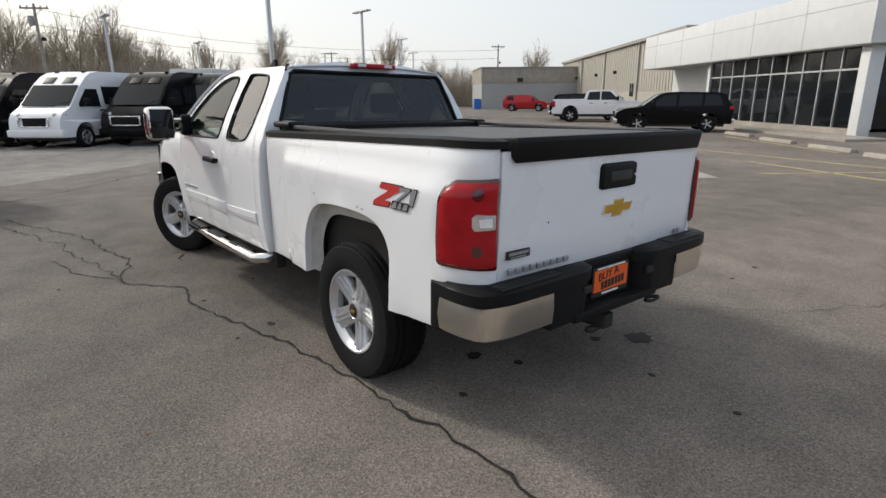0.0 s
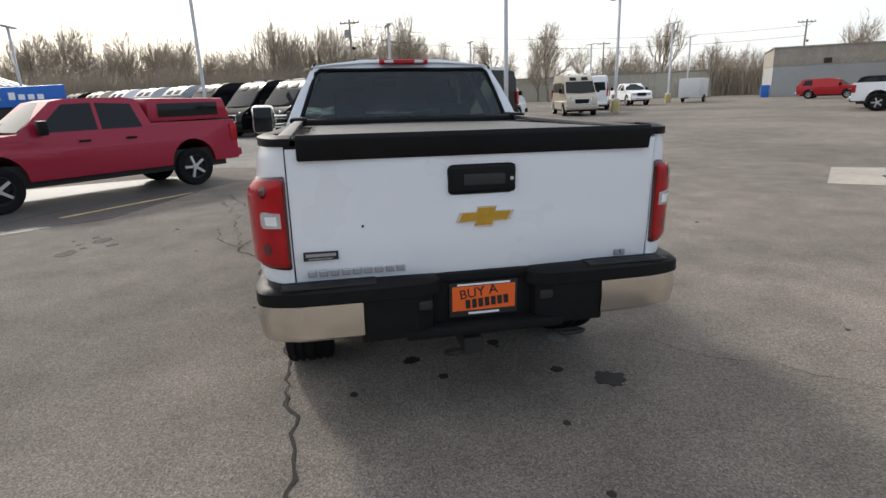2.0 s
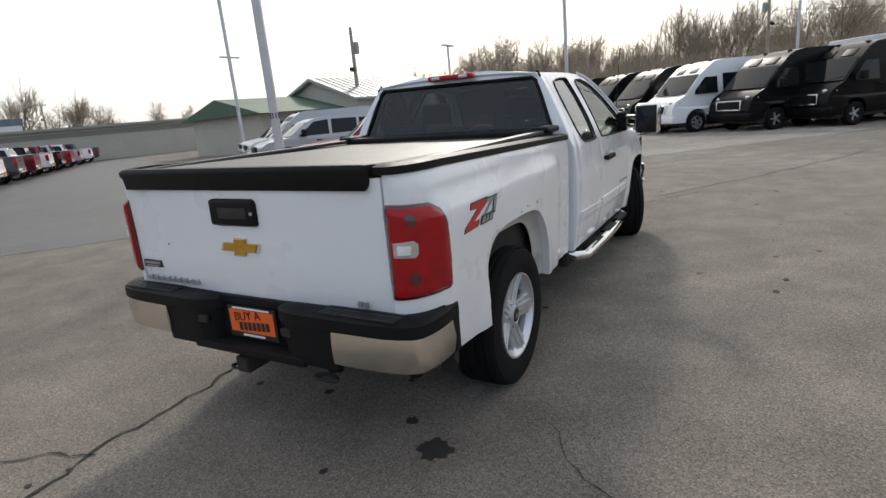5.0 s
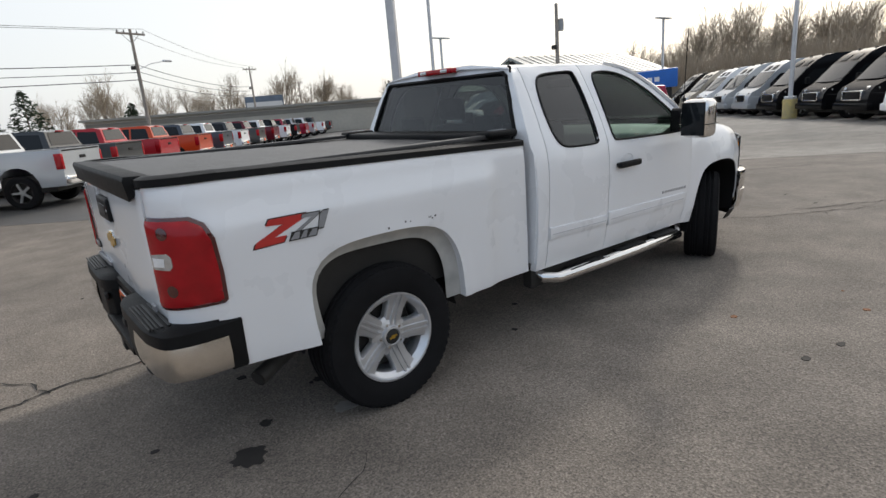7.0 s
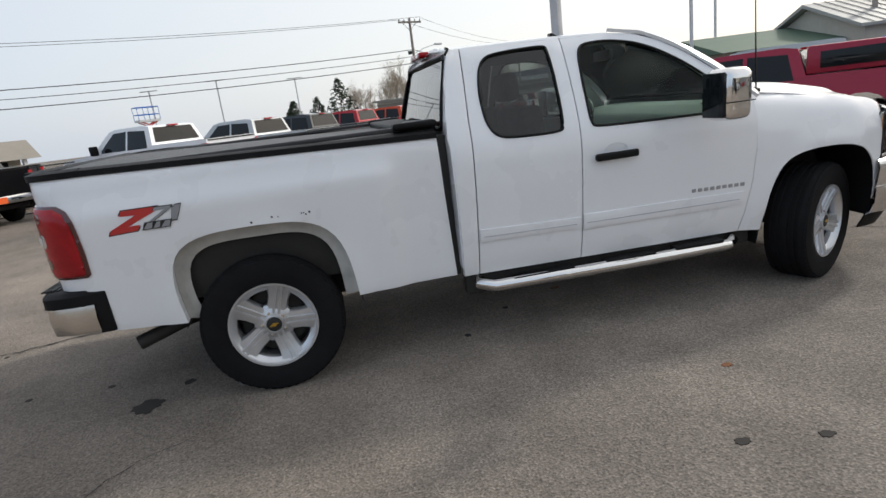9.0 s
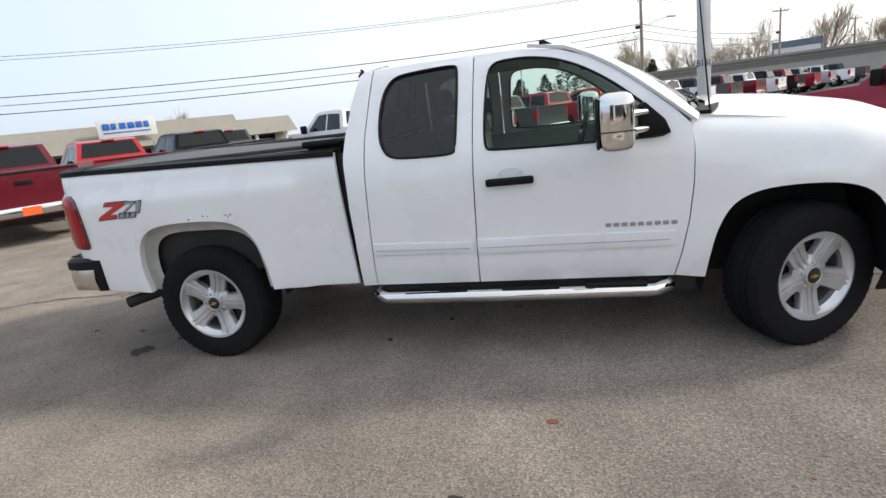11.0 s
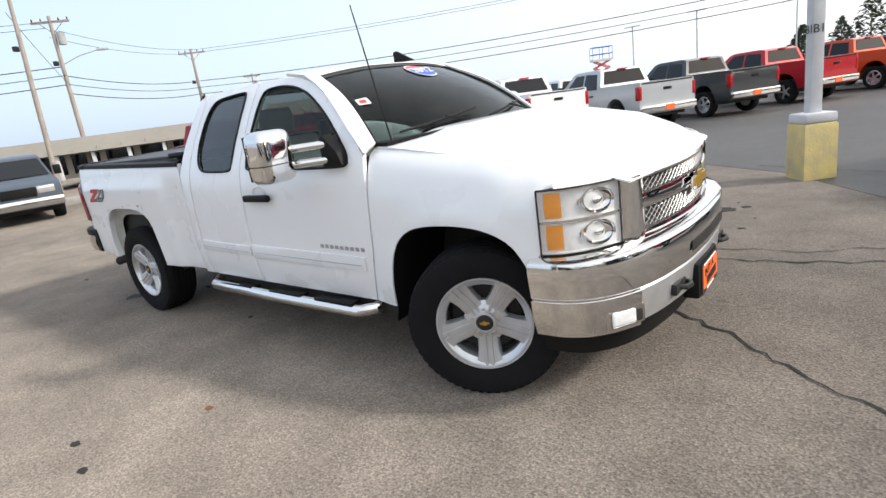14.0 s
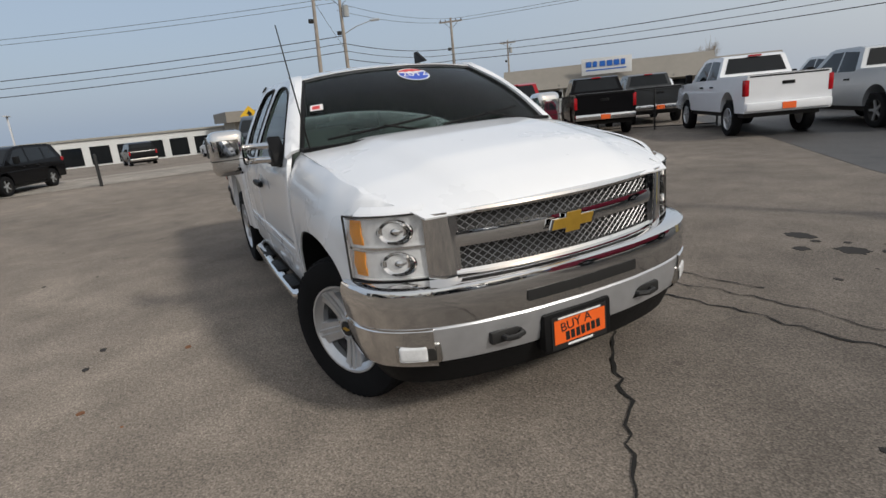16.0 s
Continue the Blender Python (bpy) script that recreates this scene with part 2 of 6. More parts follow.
# ---------- mesh helpers ----------
def part(name, bm, mat, parent=None, label="", smooth=True, at=None):
    me = bpy.data.meshes.new(name)
    bm.to_mesh(me)
    bm.free()
    me.materials.append(M[mat])
    for f in me.polygons:
        f.use_smooth = smooth
    if smooth:
        me.set_sharp_from_angle(angle=radians(38))
    ob = new(name, me)
    if parent:
        ob.parent = parent
    if at is not None:
        ob.matrix_basis = at
    return tagged(ob, label) if label else ob


def share(name, me, parent, at):
    ob = new(name, me)
    ob.parent, ob.matrix_basis = parent, at
    return ob


def empty(name, at, label, category, group="", kind=""):
    ob = new(name)
    ob.empty_display_size = 0.2
    ob.matrix_basis = at
    return tagged(ob, label, category, group, kind)


def box(x0, x1, y0, y1, z0, z1, bevel=0.0, seg=2, bm=None):
    b = bmesh.new()
    bmesh.ops.create_cube(b, size=1, matrix=Matrix.LocRotScale(((x0 + x1) / 2, (y0 + y1) / 2, (z0 + z1) / 2), None, (x1 - x0, y1 - y0, z1 - z0)))
    if bevel:
        bmesh.ops.bevel(b, geom=list(b.edges), offset=bevel, segments=seg, affect="EDGES", profile=0.6)
    if bm is None:
        return b
    me = bpy.data.meshes.new("t")
    b.to_mesh(me), b.free()
    bm.from_mesh(me)
    bpy.data.meshes.remove(me)
    return bm


def lathe(profile, seg=32, axis="y", bm=None):
    """Turn (r, h) points round an axis; h runs along the axis."""
    bm = bm or bmesh.new()
    rings = []
    for r, h in profile:
        ring = []
        for i in range(seg):
            a = 2 * math.pi * i / seg
            c, s = r * math.cos(a), r * math.sin(a)
            ring.append(bm.verts.new((c, h, s) if axis == "y" else (c, s, h)))
        rings.append(ring)
    for p, q in zip(rings, rings[1:]):
        for i in range(seg):
            j = (i + 1) % seg
            bm.faces.new((p[i], p[j], q[j], q[i]))
    for ring, flip in ((rings[0], False), (rings[-1], True)):
        if 0.002 < (ring[0].co - ring[seg // 2].co).length < 0.03:
            bm.faces.new(ring if flip else ring[::-1])
    bmesh.ops.recalc_face_normals(bm, faces=bm.faces)
    return bm


def tube(points, radius, seg=8, bm=None, cap=True):
    bm = bm or bmesh.new()
    pts = [Vector(p) for p in points]
    rad = radius if isinstance(radius, (list, tuple)) else [radius] * len(pts)
    rings = []
    for i, p in enumerate(pts):
        d = (pts[min(i + 1, len(pts) - 1)] - pts[max(i - 1, 0)]).normalized()
        up = Vector((0, 0, 1)) if abs(d.z) < 0.9 else Vector((1, 0, 0))
        u = d.cross(up).normalized()
        v = u.cross(d)
        rings.append([bm.verts.new(p + rad[i] * (math.cos(2 * math.pi * k / seg) * u + math.sin(2 * math.pi * k / seg) * v)) for k in range(seg)])
    for p, q in zip(rings, rings[1:]):
        for k in range(seg):
            bm.faces.new((p[k], p[(k + 1) % seg], q[(k + 1) % seg], q[k]))
    if cap:
        bm.faces.new(rings[0]), bm.faces.new(rings[-1][::-1])
    return bm


def resample(loop, step):
    out = []
    for i, a in enumerate(loop):
        b = loop[(i + 1) % len(loop)]
        n = max(1, int(math.dist(a, b) / step))
        out += [(a[0] + (b[0] - a[0]) * k / n, a[1] + (b[1] - a[1]) * k / n) for k in range(n)]
    return out


def inside(p, loop):
    hit = False
    for i, a in enumerate(loop):
        b = loop[i - 1]
        if (a[1] > p[1]) != (b[1] > p[1]) and p[0] < (b[0] - a[0]) * (p[1] - a[1]) / (b[1] - a[1]) + a[0]:
            hit = not hit
    return hit


def sheet(outline, holes, place, step=0.05, thick=0.02, roll=0.004):
    """A pressed panel: the flat outline with holes in (u, v), bent into space by place(u, v, inward)."""
    from mathutils.geometry import delaunay_2d_cdt
    loops = [resample(outline, step)] + [resample(h, step) for h in holes]
    verts, edges = [], []
    for lp in loops:
        s = len(verts)
        verts += lp
        edges += [(s + i, s + (i + 1) % len(lp)) for i in range(len(lp))]
    us, vs = [p[0] for p in loops[0]], [p[1] for p in loops[0]]
    rim = np.array(verts)
    for iu in range(int((max(us) - min(us)) / step) + 1):
        for iv in range(int((max(vs) - min(vs)) / step) + 1):
            p = (min(us) + (iu + 0.5) * step, min(vs) + (iv + 0.5) * step)
            if inside(p, loops[0]) and not any(inside(p, h) for h in loops[1:]) and np.min(np.sum((rim - p) ** 2, axis=1)) > (0.5 * step) ** 2:
                verts.append(p)
    got = delaunay_2d_cdt([Vector(v) for v in verts], edges, [], 2, 1e-5)
    co, faces = got[0], got[2]
    bm = bmesh.new()
    front = [bm.verts.new(place(c.x, c.y, 0.0)) for c in co]
    for f in faces:
        mid = (sum(co[i].x for i in f) / len(f), sum(co[i].y for i in f) / len(f))
        if any(inside(mid, h) for h in loops[1:]) or not inside(mid, loops[0]):
            continue
        try:
            bm.faces.new([front[i] for i in f])
        except ValueError:
            pass
    bmesh.ops.recalc_face_normals(bm, faces=bm.faces)
    # the rim turns in
    border = [e for e in bm.edges if len(e.link_faces) == 1]
    index = {v: c for v, c in zip(front, co)}
    back = {}
    for e in border:
        for v in e.verts:
            if v not in back:
                c = index[v]
                back[v] = bm.verts.new(place(c.x, c.y, thick))
    for e in border:
        a, b = e.verts
        bm.faces.new((a, b, back[b], back[a]))
    for v in list(back):
        c = index[v]
        v.co = place(c.x, c.y, roll)
    bmesh.ops.recalc_face_normals(bm, faces=bm.faces)
    return bm


def surface(rows, close=False):
    """A quad mesh from rows of points."""
    bm = bmesh.new()
    g = [[bm.verts.new(p) for p in r] for r in rows]
    for a, b in zip(g, g[1:]):
        for i in range(len(a) - 1):
            bm.faces.new((a[i], a[i + 1], b[i + 1], b[i]))
        if close:
            bm.faces.new((a[-1], a[0], b[0], b[-1]))
    bmesh.ops.recalc_face_normals(bm, faces=bm.faces)
    return bm


def thicken(bm, t):
    bmesh.ops.solidify(bm, geom=list(bm.faces), thickness=t)
    return bm


def prism(loop, lo, hi, axis="y", bevel=0.0):
    """A flat outline in two coordinates, pulled out along the third axis."""
    bm = bmesh.new()
    def v(a, b, h):
        return {"y": (a, h, b), "x": (h, a, b), "z": (a, b, h)}[axis]
    p, q = [bm.verts.new(v(a, b, lo)) for a, b in loop], [bm.verts.new(v(a, b, hi)) for a, b in loop]
    bm.faces.new(p), bm.faces.new(q[::-1])
    for i in range(len(loop)):
        j = (i + 1) % len(loop)
        bm.faces.new((p[i], q[i], q[j], p[j]))
    bmesh.ops.recalc_face_normals(bm, faces=bm.faces)
    if bevel:
        bmesh.ops.bevel(bm, geom=list(bm.edges), offset=bevel, segments=2, affect="EDGES", profile=0.6)
    return bm


def lerp_table(table, x):
    return float(np.interp(x, [a for a, _ in table], [b for _, b in table]))


def smooth01(x, a, b):
    t = min(1, max(0, (x - a) / (b - a)))
    return t * t * (3 - 2 * t)


def lettering(text, size, mat, parent, at, depth=0.004, name="lettering"):
    cu = bpy.data.curves.new(name, "FONT")
    cu.body, cu.size, cu.extrude, cu.align_x, cu.align_y = text, size, depth, "CENTER", "CENTER"
    tmp = bpy.data.objects.new("tmp", cu)
    me = bpy.data.meshes.new_from_object(tmp)
    bpy.data.objects.remove(tmp)
    me.materials.clear()
    me.materials.append(M[mat])
    ob = new(name, me)
    ob.parent, ob.matrix_basis = parent, at
    return ob

# ---------- ground ----------
def ground_z(x, y):
    """The lot is level; past the road the land falls away."""
    return -0.036 * min(70.0, max(0.0, -20 - x)) * smooth01(y, 26, 8)


coords = [-900, -400, -200, -120, -90, -70, -50, -40, -30, -25, -20, -10, 0, 10, 20, 40, 80, 160, 400, 900]
ys = [-900, -400, -150, -60, -20, 0, 8, 12, 16, 20, 24, 26, 40, 80, 200, 400, 900]
bm = surface([[(x, y, ground_z(x, y)) for y in ys] for x in coords])
tagged(part("ground", bm, "asphalt", smooth=False), "worn grey-brown asphalt of a large car lot", "ground", kind="structure")


def flat_patch(name, loop, mat, z, label, category="pavement", kind="structure"):
    return tagged(part(name, prism(loop, -0.05, z, "z"), mat, smooth=False), label, category, kind=kind)


def strip(loop_pts, width, seed, z=0.004, step=0.07, wild=0.035):
    """A ragged band along a line on the ground."""
    rnd = random.Random(seed)
    pts = []
    for (a, b) in zip(loop_pts, loop_pts[1:]):
        n = max(1, int(math.dist(a, b) / step))
        pts += [(a[0] + (b[0] - a[0]) * k / n, a[1] + (b[1] - a[1]) * k / n) for k in range(n)]
    pts.append(loop_pts[-1])
    off, rows = 0.0, []
    for i, p in enumerate(pts):
        q, r = pts[max(i - 1, 0)], pts[min(i + 1, len(pts) - 1)]
        d = Vector((r[0] - q[0], r[1] - q[1])).normalized()
        nrm = Vector((-d.y, d.x))
        off = off * 0.75 + rnd.uniform(-wild, wild)
        w = width * rnd.uniform(0.35, 1.3)
        c = Vector(p) + nrm * off
        rows.append([(*(c + nrm * w / 2), z), (*(c - nrm * w / 2), z)])
    return surface(rows)


# ---------- vehicles that stand about ----------
def wheel_meshes(radius, width, dark, spokes=5):
    key = (radius, width, dark, spokes)
    if key in WHEELS:
        return WHEELS[key]
    h, r = width / 2, radius
    rr = r * 0.64
    bm = lathe([(rr, -h * 0.8), (r * 0.85, -h), (r * 0.96, -h * 0.9), (r, -h * 0.6), (r, h * 0.6), (r * 0.96, h * 0.9), (r * 0.85, h), (rr, h * 0.8), (rr * 0.95, 0.0), (rr, -h * 0.8)], 28)
    tyre = part("tyre", bm, "rubber")
    bm = lathe([(rr, h * 0.78), (rr * 0.95, h * 0.85), (rr * 0.9, h * 0.6), (rr * 0.88, -h * 0.5), (0.02, -h * 0.5)], 28)
    barrel = part("rim", bm, "steel_dark" if dark else "alloy")
    bm = bmesh.new()
    for k in range(spokes):
        b = box(0.03, rr * 0.93, h * 0.45, h * 0.72, -rr * 0.1, rr * 0.1)
        bmesh.ops.rotate(b, verts=b.verts, cent=(0, 0, 0), matrix=Matrix.Rotation(2 * math.pi * k / spokes, 3, "Y"))
        me = bpy.data.meshes.new("t")
        b.to_mesh(me), b.free()
        bm.from_mesh(me)
        bpy.data.meshes.remove(me)
    lathe([(rr * 0.26, h * 0.4), (rr * 0.24, h * 0.78), (0.01, h * 0.8)], 12, bm=bm)
    spoke = part("spokes", bm, "mullion" if dark else "alloy", smooth=False)
    out = (tyre.data, barrel.data, spoke.data)
    for o in (tyre, barrel, spoke):
        bpy.data.objects.remove(o)
    WHEELS[key] = out
    return out


WHEELS = {}


def add_wheel(parent, x, y, radius, width, dark=False, spokes=5):
    ty, ri, sp = wheel_meshes(radius, width, dark, spokes)
    w = share("wheel", ty, parent, pose(x, y, radius, 0, 0, 0 if y > 0 else 180))
    share("rim", ri, w, Matrix())
    share("spokes", sp, w, Matrix())


def arch(cx, r, z0, n=9):
    """The points of a wheel arch from its rear foot to its front foot, for a bottom edge run from rear to front."""
    return [(cx - r * math.cos(math.pi * k / n), z0 + (r * 1.05) * math.sin(math.pi * k / n)) for k in range(n + 1)]


KINDS = {
    "pickup": dict(L=5.8, hw=0.98, wb=3.6, r=0.41, belt=1.28, top=1.93, roof_in=0.2, low=0.5,
                   upper=[(-2.9, 0.62), (-2.9, 1.38), (-1.0, 1.40), (-0.985, 1.44), (-0.85, 1.88), (-0.6, 1.93), (0.45, 1.93), (0.7, 1.88), (1.35, 1.33), (2.55, 1.24), (2.78, 1.12), (2.88, 0.85), (2.9, 0.55)],
                   windows=[[(-0.82, 1.34), (-0.70, 1.80), (-0.05, 1.84), (-0.05, 1.34)], [(0.02, 1.34), (0.02, 1.84), (0.52, 1.83), (0.98, 1.42), (0.98, 1.34)]],
                   shield=((1.32, 1.36), (0.66, 1.87)), back=((-0.979, 1.46), (-0.859, 1.85)), light=(0.9, 1.1), tail=(0.9, 1.28)),
    "van": dict(L=6.0, hw=1.02, wb=4.0, r=0.36, belt=1.35, top=2.53, roof_in=0.16, low=0.38,
                upper=[(-3.0, 0.5), (-3.0, 2.2), (-2.9, 2.48), (-2.6, 2.53), (0.75, 2.53), (1.15, 2.47), (1.45, 2.33), (1.78, 2.06), (2.44, 1.36), (2.84, 1.15), (2.97, 0.95), (3.02, 0.7), (3.0, 0.42)],
                windows=[[(1.1, 1.35), (1.1, 1.93), (1.62, 1.93), (2.05, 1.48), (2.08, 1.35)], [(-0.9, 1.42), (-0.9, 2.02), (0.85, 2.02), (0.85, 1.42)], [(-2.75, 1.42), (-2.75, 2.02), (-1.0, 2.02), (-1.0, 1.42)]],
                shield=((2.42, 1.39), (1.80, 2.045)), back=((-3.0, 1.45), (-2.99, 2.05)), light=(0.80, 1.0), tail=(1.0, 1.6)),
    "suv": dict(L=4.9, hw=0.94, wb=2.9, r=0.36, belt=1.08, top=1.73, roof_in=0.17, low=0.36,
                upper=[(-2.42, 0.5), (-2.45, 0.95), (-2.38, 1.15), (-2.1, 1.62), (-1.85, 1.70), (-0.2, 1.73), (0.3, 1.70), (0.62, 1.60), (1.28, 1.12), (2.1, 1.0), (2.38, 0.85), (2.45, 0.6), (2.42, 0.4)],
                windows=[[(-2.05, 1.15), (-1.85, 1.58), (-1.3, 1.61), (-1.25, 1.13)], [(-1.15, 1.13), (-1.2, 1.61), (-0.25, 1.63), (-0.2, 1.12)], [(-0.1, 1.12), (-0.13, 1.63), (0.4, 1.58), (1.0, 1.14), (1.0, 1.12)]],
                shield=((1.25, 1.14), (0.64, 1.58)), back=((-2.33, 1.2), (-2.12, 1.58)), light=(0.72, 0.9), tail=(0.85, 1.12)),
}


def side_y(k, z):
    """Half width at a height: nearly upright below the belt, leaning in above it."""
    if z < k["belt"]:
        return k["hw"] * (1 - 0.05 * ((z - 0.85) / 0.6) ** 2)
    return k["hw"] * 0.965 - k["roof_in"] * (z - k["belt"]) / (k["top"] - k["belt"])


def taper(kind, x):
    """A van's nose is narrower than its body."""
    return 1 - 0.11 * max(0.0, (x - 1.3) / 1.7) ** 2 if kind == "van" else 1 - 0.05 * max(0.0, (x - 1.4) / 1.5) ** 2


def vehicle(name, kind, color, x, y, heading, label, category, group="", dark_wheels=False, cap=None, scale=1.0, trim="black_plastic", bumper="chrome", grille="black_plastic", plain_side=False, lift=0.0):
    k = KINDS[kind]
    root = empty(name, pose(x, y, ground_z(x, y), 0, 0, heading), label, category, group)
    root.scale = (scale,) * 3
    f, b, z0 = k["wb"] / 2, -k["wb"] / 2, k["low"] + lift
    loop = [(-k["L"] / 2 + 0.02, z0)] + arch(b, k["r"] + 0.09, z0) + arch(f, k["r"] + 0.09, z0) + [(k["L"] / 2 - 0.02, z0)]
    loop += [(px, pz + lift) for px, pz in k["upper"]][::-1]
    from mathutils.geometry import tessellate_polygon
    bm = bmesh.new()
    yy = lambda z: side_y(k, z - lift)
    left, right = [bm.verts.new((px, yy(pz) * taper(kind, px), pz)) for px, pz in loop], [bm.verts.new((px, -yy(pz) * taper(kind, px), pz)) for px, pz in loop]
    for tri in tessellate_polygon([[Vector((px, pz, 0)) for px, pz in loop]]):
        bm.faces.new([left[i] for i in tri])
        bm.faces.new([right[i] for i in reversed(tri)])
    for i in range(len(loop)):
        j = (i + 1) % len(loop)
        bm.faces.new((left[i], left[j], right[j], right[i]))
    bmesh.ops.recalc_face_normals(bm, faces=bm.faces)
    body = part("body", bm, "paint_" + color, root)
    bv = body.modifiers.new("soft_edges", "BEVEL")
    bv.width, bv.segments, bv.limit_method, bv.angle_limit, bv.harden_normals = 0.09 if kind == "van" else 0.06, 3, "ANGLE", radians(32), True
    for sgn in (1, -1):
        for n, w in enumerate(k["windows"]):
            if plain_side and n:
                continue
            place = lambda u, v, d, s=sgn: (u, s * (yy(v + lift) * taper(kind, u) + 0.004 - d), v + lift)
            part("side_window", sheet(w, [], place, 0.3, 0.02, 0.002), "far_glass", root)
        y1 = side_y(k, 1.0)
        zl, zh = k["light"]
        xf = k["L"] / 2
        if kind == "van":
            lamp_at = Matrix.Translation((2.74, sgn * 0.73, 1.06 + lift)) @ Matrix.Rotation(radians(sgn * 38), 4, "Z") @ Matrix.Rotation(radians(26), 4, "Y")
            part("headlight", box(-0.05, 0.07, -0.2, 0.2, -0.13, 0.11, 0.05, 2), "clear_lens", root, at=lamp_at)
            part("roof_marker", box(1.0, 1.12, sgn * 0.5 - 0.05, sgn * 0.5 + 0.05, 2.48, 2.53, 0.02), "black_plastic", root)
        else:
            part("headlight", box(xf - 0.22, xf - 0.02, sgn * (k["hw"] * 0.62) - 0.19, sgn * (k["hw"] * 0.62) + 0.19, zl + lift, zh + lift, 0.03), "clear_lens", root)
        tl, th = k["tail"]
        yt = sgn * (k["hw"] - 0.11)
        part("tail_light", box(-xf - 0.012, -xf + 0.16, min(yt, yt + sgn * 0.105), max(yt, yt + sgn * 0.105), tl + lift, th + lift, 0.02), "red_lens", root)
        mx = 1.0 if kind == "pickup" else (1.95 if kind == "van" else 0.85)
        mz = k["belt"] + 0.14 + lift
        part("mirror", box(mx - 0.08, mx + 0.08, sgn * (k["hw"] + 0.14) - 0.09, sgn * (k["hw"] + 0.14) + 0.09, mz - 0.12, mz + 0.14, 0.04), trim if kind != "pickup" else "black_plastic", root)
        for dx in ((-0.55, 0.3) if kind != "van" else (1.1,)):
            hz = k["belt"] - 0.13 + lift
            part("door_handle", box(dx - 0.1, dx + 0.1, sgn * yy(hz) - 0.02, sgn * yy(hz) + 0.03, hz - 0.02, hz + 0.02, 0.012), trim, root)
    for (nm, (lo, hi), inset, off) in (("windshield", k["shield"], 0.055, 0.012), ("rear_window", k["back"], 0.12, 0.012)):
        d = Vector((hi[1] - lo[1], lo[0] - hi[0])).normalized()
        if (d.x < 0) != (nm == "rear_window"):
            d = -d
        rows = []
        for px, pz in (lo, hi):
            w = side_y(k, pz) * taper(kind, px) - inset
            rows.append([(px + d.x * off, -w, pz + d.y * off + lift), (px + d.x * off + (0.05 if nm == "windshield" else 0), 0, pz + d.y * off + lift), (px + d.x * off, w, pz + d.y * off + lift)])
        part(nm, thicken(surface(rows), 0.008), "far_glass", root)
    xf, hw = k["L"] / 2, k["hw"]
    part("front_bumper", box(xf - 0.12, xf + 0.07, -hw + 0.02, hw - 0.02, z0 + 0.02, z0 + 0.26, 0.06), bumper, root)
    part("rear_bumper", box(-xf - 0.1, -xf + 0.1, -hw + 0.03, hw - 0.03, z0 + 0.04, z0 + 0.24, 0.05), bumper, root)
    zl, zh = k["light"]
    part("grille", box(xf - 0.1, xf + 0.012, -hw * 0.4, hw * 0.4, zl + lift - 0.06, zh + lift, 0.02), grille, root)
    if kind == "van":
        for z, w in ((zl - 0.07, 0.48), (zh + 0.02, 0.56)):
            part("grille_bar", box(xf - 0.1, xf + 0.035, -hw * w, hw * w, z - 0.022, z + 0.022, 0.015), "chrome", root)
        for sgn in (1, -1):
            part("grille_bar", box(xf - 0.1, xf + 0.033, sgn * hw * 0.52 - 0.03, sgn * hw * 0.52 + 0.03, zl - 0.07, zh + 0.02, 0.015), "chrome", root)
        part("lower_intake", box(xf - 0.1, xf + 0.03, -hw * 0.75, hw * 0.75, z0 + 0.06, z0 + 0.24, 0.03), "black_plastic", root)
        part("wiper_panel", box(2.33, 2.5, -0.82, 0.82, 1.30, 1.345, 0.015), "black_plastic", root)
        for w in (-0.36, 0.36):
            part("roof_cap_panel", box(-0.16, 0.16, -0.2, 0.2, -0.012, 0.012, 0.01), "black_plastic", root, at=Matrix.Translation((1.60, w, 2.215)) @ Matrix.Rotation(radians(39), 4, "Y"))
        for w in (-0.42, 0.28):
            part("wiper", tube([(2.46, w, 1.385), (2.34, w + 0.5, 1.50)], 0.012, 5), "black_plastic", root)
    if kind == "pickup":
        part("plate", box(-xf - 0.115, -xf - 0.1, -0.15, 0.15, z0 + 0.06, z0 + 0.21), "orange", root)
        part("tailgate_handle", box(-xf - 0.015, -xf + 0.02, -0.14, 0.14, 1.12 + lift, 1.2 + lift, 0.01), "black_plastic", root)
        part("bed_floor_cover", box(-2.82, -1.05, -hw + 0.16, hw - 0.16, 1.36 + lift, 1.392 + lift, 0.008), "vinyl", root)
        part("tail_seam", box(-xf - 0.006, -xf + 0.01, -hw + 0.115, hw - 0.115, 1.33 + lift, 1.365 + lift), "black_plastic", root)
        part("brake_light", box(-0.93, -0.83, -0.16, 0.16, 1.87 + lift, 1.91 + lift, 0.01), "red_lens", root)
    if cap:
        bm = prism([(-2.86, 1.41), (-2.72, 1.86), (-1.0, 1.90), (-0.98, 1.41)], -0.86, 0.86, "y", 0.05)
        part("bed_cap", bm, "paint_" + cap, root)
        for sgn in (1, -1):
            part("cap_window", box(-2.55, -1.2, sgn * 0.865 - 0.008, sgn * 0.865 + 0.008, 1.5, 1.78, 0.005), "far_glass", root)
    part("underbody", box(-xf + 0.3, xf - 0.35, -hw + 0.12, hw - 0.12, z0 - 0.12, z0 + 0.3), "steel_dark", root)
    for wx in (f, b):
        for sgn in (1, -1):
            add_wheel(root, wx, sgn * (hw - 0.13), k["r"] + lift * 0.3, 0.26, dark_wheels)
    return root


H = 146
# the row of pickups with their tails towards the aisle
rowd = Vector((math.cos(radians(H - 90)), math.sin(radians(H - 90))))
fwd = Vector((math.cos(radians(H)), math.sin(radians(H))))


def from_tail(tx, ty, length=5.8):
    c = Vector((tx, ty)) + fwd * (length / 2)
    return c.x, c.y


